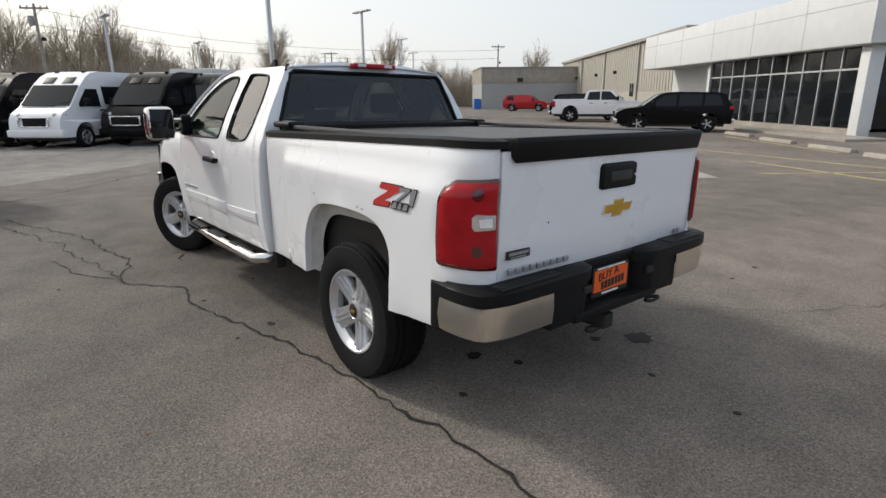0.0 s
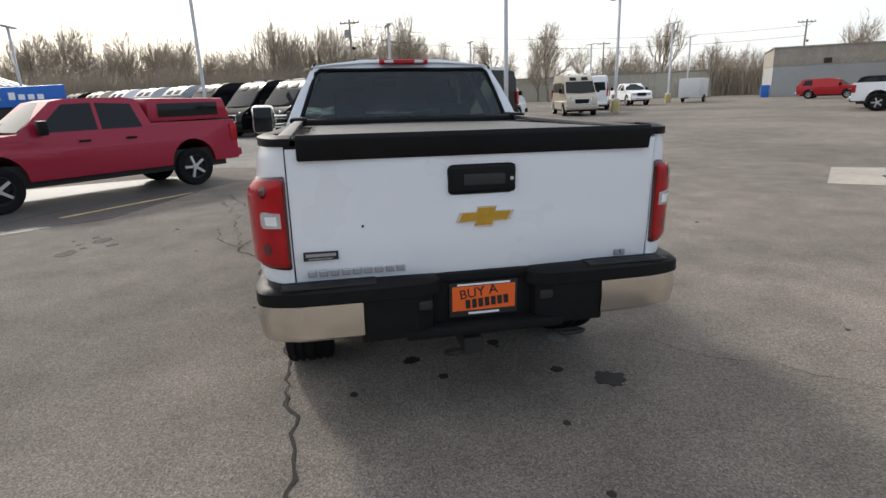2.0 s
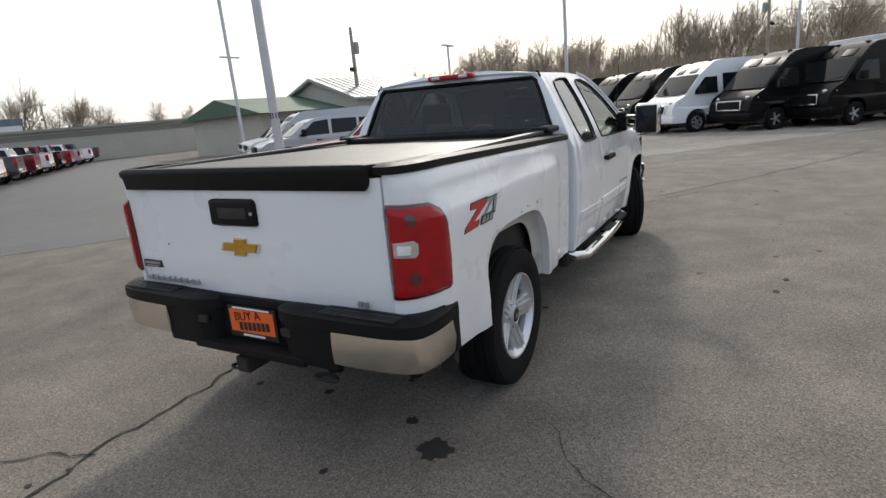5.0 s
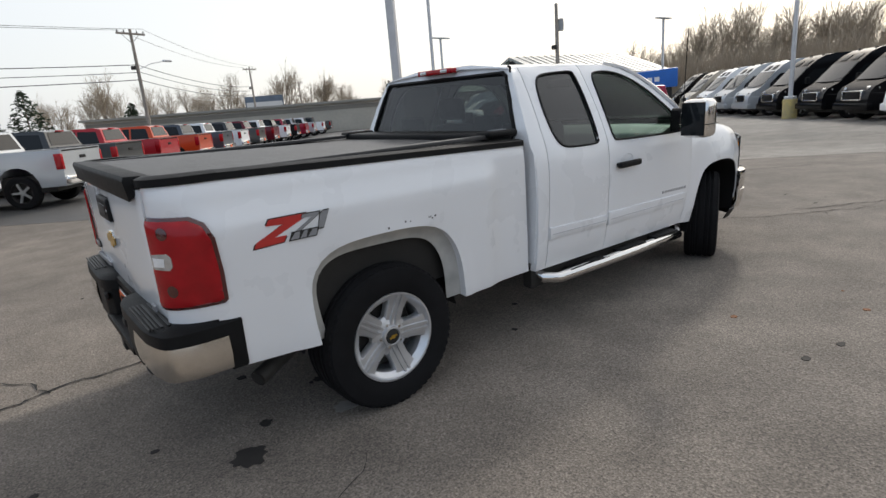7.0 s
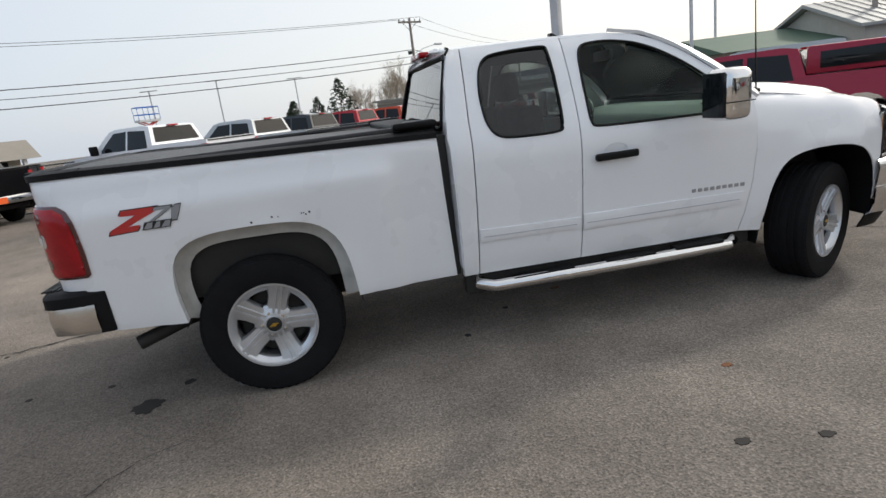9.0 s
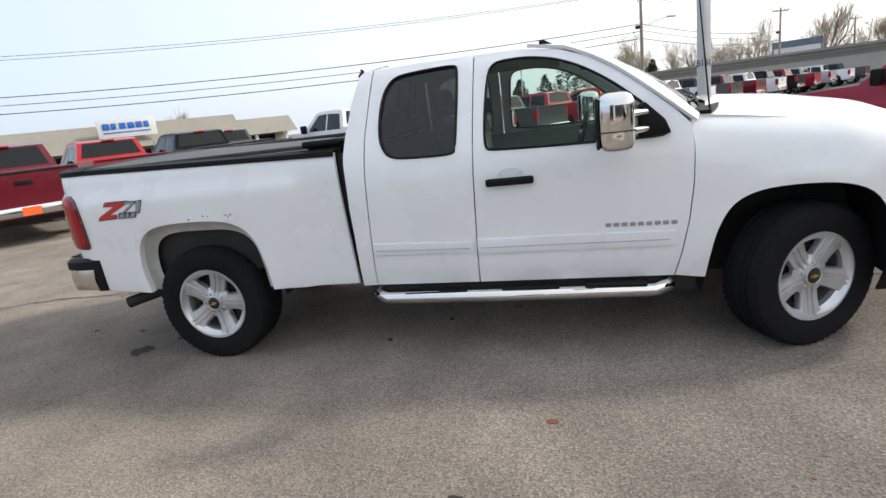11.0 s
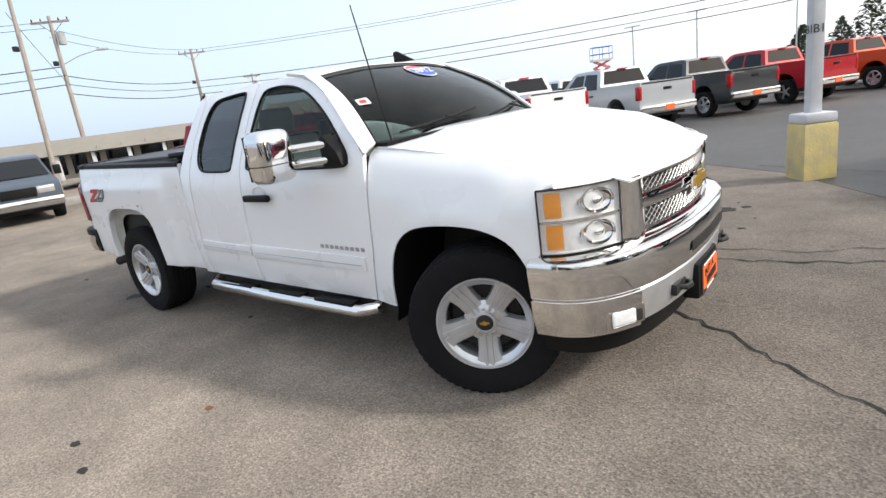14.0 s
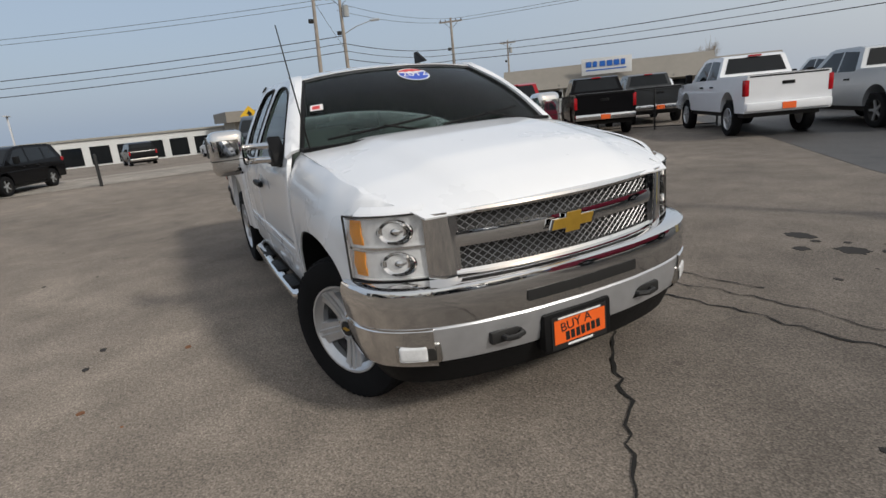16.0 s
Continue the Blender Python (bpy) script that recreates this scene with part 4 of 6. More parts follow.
    for z in (1.385, 1.30):
        part("mirror_arm", tube([(mx, s * 1.12, z), (0.93, s * 1.03, z), (1.02, s * 0.965, z)], 0.022, 10), "chrome", mirror)
    part("mirror_mount", prism([(0.98, 1.25), (1.14, 1.265), (1.11, 1.34), (1.01, 1.44), (0.98, 1.42)], s * 0.905, s * 0.985, "y", 0.012), "black_plastic", mirror)
    # side step
    step = part("side_step", tube([(-0.60, s * 0.80, 0.47), (-0.60, s * 0.92, 0.435), (-0.53, s * 0.975, 0.425), (0.3, s * 0.985, 0.415), (1.04, s * 0.975, 0.405), (1.12, s * 0.92, 0.415), (1.13, s * 0.80, 0.44)], 0.038, 14), "chrome", truck, "chrome tube step with black pads")
    for x0, x1 in ((-0.42, -0.02), (0.18, 0.52), (0.66, 1.0)):
        part("step_pad", box(x0, x1, s * 0.962 - 0.04, s * 0.962 + 0.04, 0.432, 0.458, 0.012), "black_plastic", step)
    part("sill", box(-0.68, 1.28, s * 0.84 - 0.04, s * 0.84 + 0.04, 0.36, 0.50, 0.02), "steel_dark", truck)

# roof, pillars, windscreen
def roof_z(x, y):
    edge = 1.793 if x < 0.42 else 1.793 - 0.10 * (x - 0.42)
    w = 0.672
    crown = 0.058 - 0.05 * max(0.0, x - 0.35) ** 1.5 - 0.03 * max(0.0, -0.45 - x) / 0.2
    return edge + crown * (1 - min(1, abs(y) / w) ** 2.4)


rows = []
for x in np.linspace(-0.615, 0.66, 26):
    rows.append([(x + 0.04 * (1 - (y / 0.7) ** 2) * max(0, (x - 0.3) / 0.36), y, roof_z(x, y)) for y in np.linspace(-0.668, 0.668, 25)])
part("roof", thicken(surface(rows), 0.006), "white", truck)


def shield(v, w):
    """v: -1..1 across, w: 0 bottom..1 top."""
    half = 0.855 + (0.635 - 0.855) * w
    y = v * half
    x0, x1 = 1.47 - 0.20 * v * v, 0.69 - 0.035 * v * v
    z0, z1 = 1.335, roof_z(0.66, y) - 0.012
    bow = 0.035 * math.sin(math.pi * w)
    return (x0 + (x1 - x0) * w + bow, y, z0 + (z1 - z0) * w + bow)


ws = part("windshield", thicken(surface([[shield(v, w) for v in np.linspace(-1, 1, 25)] for w in np.linspace(0, 1, 13)]), 0.006), "glass", truck, "clear windshield with a year sticker")
for s in (1, -1):
    outer = fine([(1.265, 1.305), (1.17, 1.389), (1.02, 1.524), (0.88, 1.636), (0.74, 1.722), (0.62, 1.770)], 12)
    rows = []
    for k, (x, z) in enumerate(outer):
        ix, iy, iz = shield(s, k / 11)
        oy = s * (cab_y(x, z) + 0.001)
        rows.append([(x, oy, z), ((x + ix) / 2 + 0.010, (oy + iy) / 2 + s * 0.006, (z + iz) / 2 + 0.010), (ix, iy, iz + 0.006)])
    rows.append([(0.42, s * (cab_y(0.42, 1.80) + 0.001), 1.803), (0.50, s * 0.672, roof_z(0.50, 0.66) + 0.002), (0.62, s * 0.62, roof_z(0.62, 0.62) + 0.003)])
    part("windshield_pillar", thicken(surface(rows), -0.02), "white", truck)
    part("windshield_seal", tube([shield(s * 0.985, w) for w in np.linspace(0, 1, 9)], 0.012, 6), "black_plastic", ws)
part("windshield_band", thicken(surface([[tuple(np.array(shield(v, w)) + (0.004, 0, 0.004)) for v in np.linspace(-0.97, 0.97, 25)] for w in (0.95, 1.0)]), 0.003), "ink", ws)
part("cowl", thicken(surface([[(1.44 - 0.2 * v * v, v * 0.855, 1.337), (1.56 - 0.2 * v * v, v * 0.85, 1.333 + 0.03 * (1 - v * v))] for v in np.linspace(-1, 1, 17)]), -0.02), "black_plastic", truck)
for y0, y1 in ((-0.66, -0.05), (0.0, 0.62)):
    p = [shield(y / 0.8, 0.06 + 0.10 * k / 4) for k, y in enumerate(np.linspace(y0, y1, 5))]
    part("wiper", tube([(x + 0.02, y, z + 0.022) for x, y, z in p], 0.008, 6), "black_plastic", truck)
    part("wiper_arm", tube([(1.45, (y0 + y1) / 2 + 0.33, 1.35), (p[2][0] + 0.035, p[2][1], p[2][2] + 0.035)], 0.007, 6), "black_plastic", truck)
# year sticker
def on_shield(v, w, lift=0.006):
    x, y, z = shield(v, w)
    return (x + lift * 0.6, y, z + lift * 0.8)
cv, cw = 0.13, 0.80
disc = [[on_shield(cv + r * 0.165 * math.cos(a), cw + r * 0.125 * math.sin(a), 0.007) for a in np.linspace(0, 2 * math.pi, 25)] for r in (1.0, 0.02)]
st = part("year_sticker", surface(disc), "sticker_white", ws, "shield sticker with the year")
part("sticker_field", surface([[on_shield(cv + r * 0.15 * math.cos(a), cw + r * 0.112 * math.sin(a), 0.010) for a in np.linspace(math.pi * 0.9, math.pi * 2.1, 17)] for r in (1.0, 0.02)]), "sticker_blue", st)
part("sticker_top", surface([[on_shield(cv + r * 0.135 * math.cos(a), cw + 0.046 + r * 0.058 * math.sin(a), 0.010) for a in np.linspace(0.1, math.pi - 0.1, 13)] for r in (1.0, 0.02)]), "sticker_red", st)
px, py, pz = on_shield(cv, cw - 0.012, 0.014)
slope = math.degrees(math.atan2(0.50, 0.78))
lettering("2012", 0.098, "sticker_white", st, pose(px, py, pz, 0, 0, 90) @ pose(0, 0, 0, slope, 0, 0), 0.001)
part("inspection_sticker", surface([[on_shield(v, w, 0.007) for v in (-0.93, -0.83)] for w in (0.44, 0.52)]), "sticker_white", ws)
part("sticker_mark", surface([[on_shield(v, w, 0.010) for v in (-0.915, -0.855)] for w in (0.455, 0.50)]), "sticker_red", ws)
part("shark_antenna", prism([(-0.10, 0), (0.09, 0), (0.02, 0.035), (-0.07, 0.085), (-0.10, 0.08)], -0.014, 0.014, "y", 0.008), "black_plastic", truck, at=pose(0.56, 0.30, 1.835))
part("whip_antenna", tube([(1.37, -0.81, 1.29), (1.36, -0.815, 1.36), (1.285, -0.87, 2.04)], [0.012, 0.005, 0.003], 6), "black_plastic", truck)

# cab back with its window
RW = [(-0.79, 1.375), (-0.755, 1.36), (0.755, 1.36), (0.79, 1.375), (0.785, 1.42), (0.66, 1.745), (0.625, 1.768), (-0.625, 1.768), (-0.66, 1.745), (-0.785, 1.42)]
back_x = lambda z: -0.70 + 0.075 * smooth01(z, 1.30, 1.95) * 1.6
outline = [(-0.925, 0.55), (0.925, 0.55), (0.96, 1.0), (0.945, 1.26), (0.86, 1.46), (0.78, 1.62), (0.69, 1.775), (0.655, 1.80), (0.3, 1.845), (-0.3, 1.845), (-0.655, 1.80), (-0.69, 1.775), (-0.78, 1.62), (-0.86, 1.46), (-0.945, 1.26), (-0.96, 1.0)]
cb = part("cab_back", sheet(outline, [RW], lambda u, v, d: (back_x(v) - 0.004 + d, u, v), 0.08, 0.05), "white", truck)
part("rear_glass", sheet(RW, [], lambda u, v, d: (back_x(v) + 0.004 + d, u, v), 0.12, 0.006, 0.0), "tint", cb, "dark tinted rear window")
pts = resample(RW, 0.06)
pts.append(pts[0])
part("rear_glass_seal", tube([(back_x(v) - 0.004, u, v) for u, v in pts], 0.014, 6, cap=False), "black_plastic", cb)
for s in (1, -1):
    part("roof_seam", tube([(-0.60, s * 0.66, 1.808), (-0.585, s * 0.67, 1.802), (-0.61, s * 0.69, 1.77)], 0.008, 6), "black_plastic", truck)
cl = part("brake_light", box(-0.668, -0.60, -0.185, 0.185, 1.805, 1.842, 0.012, 3), "red_lens", truck, "high-mounted red brake lamp")
for y in (-0.115, 0.115):
    part("cargo_lamp", box(-0.673, -0.64, y - 0.035, y + 0.035, 1.811, 1.836, 0.006), "clear_lens", cl)

# bed: rails, cover, tailgate
for s in (1, -1):
    part("bed_rail_cap", thicken(surface([[(x, s * (bed_y(x, z) + 0.006), z - 0.022), (x, s * (bed_y(x, z) + 0.004), z + 0.004), (x, s * (bed_y(x, z) - 0.03), z + 0.014), (x, s * 0.83, z + 0.010)] for x, z in [(x, 1.395 - 0.026 * (x + 2.66)) for x in np.linspace(-2.62, -0.765, 12)]]), -0.006), "black_plastic", truck)
    corner = []
    for u in np.linspace(0.03, -0.33, 14):
        (ax, ay, _), (bx, by, _) = bed_place(u, 1.39, -0.006, s), bed_place(u, 1.39, 0.055, s)
        corner.append([(ax, ay, 1.372), (ax, ay, 1.399), ((ax + bx) / 2, (ay + by) / 2, 1.409), (bx, by, 1.407)])
    part("rail_corner", thicken(surface(corner), -0.006), "black_plastic", truck)
    part("cover_rail", box(-2.80, -0.95, s * 0.80 - 0.03, s * 0.80 + 0.03, 1.38, 1.405, 0.008), "vinyl", truck)
cover = part("tonneau_cover", thicken(surface([[(x, y, 1.388 - 0.02 * (x + 2.66) + 0.010 * (1 - (y / 0.78) ** 2)) for y in np.linspace(-0.775, 0.775, 9)] for x in np.linspace(-2.80, -0.95, 24)]), -0.01), "vinyl", truck, "black retractable bed cover")
for k in range(40):
    x = -2.77 + k * 0.0455
    part("cover_slat_joint", box(x - 0.0025, x + 0.0025, -0.77, 0.77, 1.3955 - 0.02 * (x + 2.66), 1.4005 - 0.02 * (x + 2.66)), "black_plastic", cover, smooth=False)
part("cover_canister", box(-0.985, -0.735, -0.80, 0.80, 1.34, 1.412, 0.02, 3), "black_plastic", truck)
for s in (1, -1):
    part("canister_end", box(-0.99, -0.74, s * 0.80 - 0.06, s * 0.80 + 0.06, 1.385, 1.425, 0.018, 3), "black_plastic", truck)
    part("maker_plate", box(-0.92, -0.80, s * 0.80 - 0.02, s * 0.80 + 0.02, 1.425, 1.429), "badge_grey", truck)
# black filler standing in for the shade between cab and bed
part("cab_gap_seal", box(-0.765, -0.700, -0.865, 0.865, 0.5, 1.33), "ink", truck)
part("bed_liner", box(-2.80, -0.76, -0.82, 0.82, 0.62, 1.37), "steel_dark", truck)
HANDLE = [(-0.135, 1.165), (-0.115, 1.145), (0.13, 1.145), (0.15, 1.165), (0.155, 1.255), (0.135, 1.275), (-0.12, 1.275), (-0.14, 1.255)]
gate = part("tailgate", sheet([(-0.791, 0.795), (0.791, 0.795), (0.791, 1.36), (-0.791, 1.36)], [HANDLE], lambda u, v, d: (-2.864 - 0.018 * (1 - (u / 0.80) ** 2) + 0.012 * smooth01(v, 0.95, 0.82) - 0.006 * smooth01(v, 1.05, 1.25) + d, u, v), 0.05, 0.04, 0.006), "white", truck, "white tailgate with a gold badge and black top spoiler")
part("gate_spoiler", prism([(-2.895, 1.312), (-2.915, 1.40), (-2.90, 1.418), (-2.80, 1.412), (-2.80, 1.36), (-2.86, 1.34)], -0.748, 0.748, "y", 0.008), "black_plastic", gate)
part("handle_bezel", box(-2.90, -2.85, -0.138, 0.152, 1.15, 1.272, 0.018, 3), "black_plastic", gate)
part("handle_grip", box(-2.908, -2.89, -0.09, 0.09, 1.185, 1.235, 0.008), "ink", gate)
part("handle_lock", lathe([(0.008, -2.904), (0.008, -2.898), (0.004, -2.897)], 12, "z"), "alloy", gate, at=Matrix.Translation((0, -0.118, 1.21)) @ Matrix.Rotation(radians(90), 4, "Y"))


def bowtie(parent, at, w, h):
    """A cross-shaped badge drawn as a plain slanted shape: chrome edge and gold field."""
    a, b = w / 2, h / 2
    def cross(k):
        return [(-a * k, -b * 0.5 * k), (-a * 0.32 * k, -b * 0.5 * k), (-a * 0.38 * k, -b * k), (a * 0.26 * k, -b * k), (a * 0.32 * k, -b * 0.5 * k), (a * 0.86 * k, -b * 0.5 * k), (a * k, b * 0.5 * k), (a * 0.36 * k, b * 0.5 * k), (a * 0.4 * k, b * k), (-a * 0.26 * k, b * k), (-a * 0.30 * k, b * 0.5 * k), (-a * 0.86 * k, b * 0.5 * k)]
    edge = part("badge", prism(cross(1.0), -0.004, 0.006, "z"), "chrome", parent, smooth=False, at=at)
    part("badge_field", prism(cross(0.88), 0.0, 0.010, "z"), "gold", edge, smooth=False)


FACE_BACK = Matrix.Rotation(radians(-90), 4, "Z") @ Matrix.Rotation(radians(90), 4, "X")
bowtie(gate, Matrix.Translation((-2.884, -0.005, 1.047)) @ FACE_BACK, 0.255, 0.088)
for k in range(9):
    y = 0.742 - k * 0.0455
    part("badge_block", box(-2.880, -2.864, y - 0.034, y, 0.826, 0.853, 0.003, 1), "badge_grey", gate, smooth=False)
for y in (-0.625, -0.655):
    part("trim_badge", box(-2.876, -2.866, y - 0.022, y, 0.815, 0.843, 0.002, 1), "badge_grey", gate, smooth=False)
dp = part("dealer_plate", box(-2.876, -2.866, 0.615, 0.755, 0.898, 0.935), "ink", gate, "small black dealer plate with pale bars")
part("text_bar", box(-2.879, -2.87, 0.625, 0.745, 0.915, 0.928), "badge_grey", dp)
part("text_bar", box(-2.879, -2.87, 0.64, 0.735, 0.903, 0.908), "badge_grey", dp)


def ribbon(path, prof):
    """Sweep a profile of (outward, z) along a plan path of (x, y); outward is to the right of the way."""
    rows = []
    for i, p in enumerate(path):
        a, b = path[max(i - 1, 0)], path[min(i + 1, len(path) - 1)]
        d = Vector((b[0] - a[0], b[1] - a[1])).normalized()
        n = Vector((d.y, -d.x))
        rows.append([(p[0] + n.x * o, p[1] + n.y * o, z) for o, z in prof])
    return surface(rows)





# rear bumper
bumper = part("rear_bumper", box(-2.87, -2.72, -0.54, 0.54, 0.535, 0.76, 0.02, 3), "black_plastic", truck, "black rear step bumper with chrome ends")
for s in (1, -1):
    path = fine([(-2.67, 0.955), (-2.80, 0.955), (-2.92, 0.92), (-2.985, 0.80), (-3.0, 0.53)], 22)
    path = [(x, s * y) for x, y in path]
    prof = [(-0.05, 0.728), (0.0, 0.722), (0.012, 0.65), (0.0, 0.575), (-0.05, 0.555)]
    if s < 0:
        prof = [(-o, z) for o, z in prof]
    part("chrome_end", thicken(ribbon(path, prof), 0.006), "satin", bumper, "brushed chrome bumper end")
    path2 = fine([(-2.61, 0.955), (-2.80, 0.965), (-2.935, 0.93), (-3.0, 0.80), (-3.01, 0.5), (-3.005, 0.27), (-2.93, 0.20), (-2.86, 0.185)], 30)
    path2 = [(x, s * y) for x, y in path2]
    prof2 = [(-0.16, 0.80), (-0.03, 0.798), (0.0, 0.78), (0.002, 0.728), (-0.05, 0.722)]
    if s < 0:
        prof2 = [(-o, z) for o, z in prof2]
    part("step_pad", thicken(ribbon(path2, prof2), 0.006), "black_plastic", bumper)
    part("side_cap", box(-2.68, -2.60, s * 0.935 - 0.02, s * 0.935 + 0.02, 0.56, 0.79, 0.015), "black_plastic", bumper)
    for k in range(5):
        part("tread_rib", box(-2.985 + k * 0.028, -2.972 + k * 0.028, s * 0.66 - 0.19, s * 0.66 + 0.19, 0.797, 0.805), "ink", bumper)
    part("bumper_cheek", prism([(-2.80, s * 0.20), (-2.93, s * 0.235), (-2.985, s * 0.30), (-2.99, s * 0.54), (-2.80, s * 0.54)], 0.535, 0.73, "z", 0.012), "black_plastic", bumper)
    part("plate_lamp", box(-3.0, -2.96, s * 0.27 - 0.03, s * 0.27 + 0.03, 0.66, 0.70, 0.01), "steel_dark", bumper)
part("lower_lip", box(-3.0, -2.8, -0.36, 0.36, 0.52, 0.565, 0.02), "black_plastic", bumper)


def dealer_plate(parent, at, board):
    root = part("licence_plate", box(-0.155, 0.155, -0.08, 0.08, -0.004, 0.0), board, parent, "orange dealer plate in a black frame", at=at)
    part("plate_field", box(-0.143, 0.143, -0.052, 0.062, 0.0, 0.004), "orange", root)
    lettering("BUY A", 0.062, "ink", root, pose(-0.025, 0.032, 0.005, 0, 0, 7), 0.0015)
    for k in range(7):
        part("text_bar", box(-0.085 + k * 0.029, -0.064 + k * 0.029, -0.038, 0.004, 0.004, 0.006), "ink", root, at=pose(0, 0, 0, 0, 0, 4))
    part("text_bar", box(-0.12, 0.12, 0.066, 0.074, 0.0, 0.003), "sticker_white", root)
    part("text_bar", box(-0.07, 0.07, -0.072, -0.062, 0.0, 0.003), "sticker_white", root)


part("notch_top", box(-2.885, -2.70, -0.21, 0.21, 0.755, 0.797, 0.01), "black_plastic", bumper)
dealer_plate(bumper, Matrix.Translation((-2.889, 0.0, 0.668)) @ FACE_BACK, "ink")
part("hitch_receiver", box(-2.97, -2.5, 0.02, 0.10, 0.42, 0.50, 0.008), "steel_dark", truck)
part("hitch_opening", box(-2.975, -2.96, 0.03, 0.09, 0.43, 0.49), "ink", truck)
part("hitch_loop", tube([(-2.9 + 0.03 * math.sin(a), 0.13 + 0.05 * math.cos(a), 0.42) for a in np.linspace(0, 2 * math.pi, 13)], 0.008, 6), "steel_dark", truck)
part("hitch_loop", tube([(-2.9 + 0.03 * math.sin(a), -0.42 + 0.06 * math.cos(a), 0.46) for a in np.linspace(0, 2 * math.pi, 13)], 0.01, 6), "steel_dark", truck)
part("tail_pipe", tube([(-2.05, -0.66, 0.52), (-2.30, -0.74, 0.49), (-2.55, -0.86, 0.435)], 0.04, 14), "steel_dark", truck)
part("pipe_opening", tube([(-2.548, -0.859, 0.4355), (-2.553, -0.8615, 0.4343)], 0.033, 14), "ink", truck)

# bonnet
def bonnet(t, v):
    x = 1.30 + t * 1.315 + (0.17 - 0.03 * t) * (1 - v * v) * (1 - t) + 0.075 * t * (1 - v * v)
    xe = 1.30 + t * 1.34
    half = lerp_table([(1.25, 0.858), (1.7, 0.848), (2.2, 0.810), (2.45, 0.75), (2.64, 0.672)], xe)
    ze = lerp_table([(1.25, 1.342), (1.5, 1.31), (1.8, 1.264), (2.2, 1.196), (2.45, 1.135), (2.58, 1.10), (2.64, 1.078)], xe)
    zc = lerp_table([(1.25, 1.385), (1.5, 1.392), (1.8, 1.365), (2.2, 1.292), (2.45, 1.207), (2.56, 1.148), (2.61, 1.11), (2.64, 1.082)], xe)
    dome = (1 - abs(v) ** 2.6) * 0.72 + 0.28 * smooth01(abs(v), 0.72, 0.55)
    return (x, v * half, ze + (zc - ze) * dome)


part("bonnet", thicken(surface([[bonnet(t, v) for v in np.linspace(-1, 1, 41)] for t in np.linspace(0, 1, 34)]), 0.008), "white", truck)
# front end: grille, lamps, bumper
gx = lambda y: 2.705 - 0.135 * (abs(y) / 0.64) ** 2.0
grille = part("grille", thicken(surface([[(gx(y) - 0.03, y, z) for y in np.linspace(-0.63, 0.63, 25)] for z in (0.80, 1.09)]), 0.005), "ink", truck, "chrome grille with a black diamond mesh")
def chrome_bar(z0, z1, half, out, name="grille_bar", mat="chrome"):
    rows = []
    for y in np.linspace(-half, half, 33):
        rows.append([(gx(y) - 0.03, y, z1), (gx(y) + out, y, z1 - 0.004), (gx(y) + out + 0.006, y, (z0 + z1) / 2), (gx(y) + out, y, z0 + 0.004), (gx(y) - 0.03, y, z0)])
    return part(name, surface(rows), mat, grille)
chrome_bar(1.062, 1.095, 0.645, 0.012), chrome_bar(0.925, 1.0, 0.64, 0.014), chrome_bar(0.795, 0.832, 0.625, 0.014)
for s in (1, -1):
    bm = surface([[(gx(0.57) + 0.012, s * (0.575 - 0.02 * k), z), (gx(0.61) + 0.016, s * (0.615 - 0.01 * k), z), (gx(0.66) - 0.01, s * 0.655, z)] for k, z in ((0, 1.09), (0.5, 0.95), (1, 0.80))])
    part("grille_post", thicken(bm, -0.02), "chrome", grille)
    bm = surface([[(gx(0.55) + 0.004, s * 0.535, z), (gx(0.57) + 0.016, s * 0.575, z)] for z in (1.065, 0.95, 0.825)])
    part("grille_inner_post", thicken(bm, -0.012), "chrome", grille)
for z0, z1 in ((0.832, 0.925), (1.0, 1.062)):
    bm = bmesh.new()
    h = z1 - z0
    n = int(1.16 / 0.042)
    for k in range(-2, n + 2):
        for dirn in (1, -1):
            pts = []
            for q in (0, 0.5, 1):
                y = -0.58 + k * 0.042 + dirn * (q - 0.5) * h * 1.25
                if abs(y) < 0.6:
                    pts.append((gx(y) - 0.008, y, z0 + q * h))
            if len(pts) > 1:
                tube(pts, 0.0024, 4, bm)
    part("grille_mesh", bm, "mesh_grey", grille)
bowtie(grille, Matrix.Translation((2.742, -0.02, 0.955)) @ Matrix.Rotation(radians(90), 4, "Z") @ Matrix.Rotation(radians(90), 4, "X"), 0.26, 0.10)

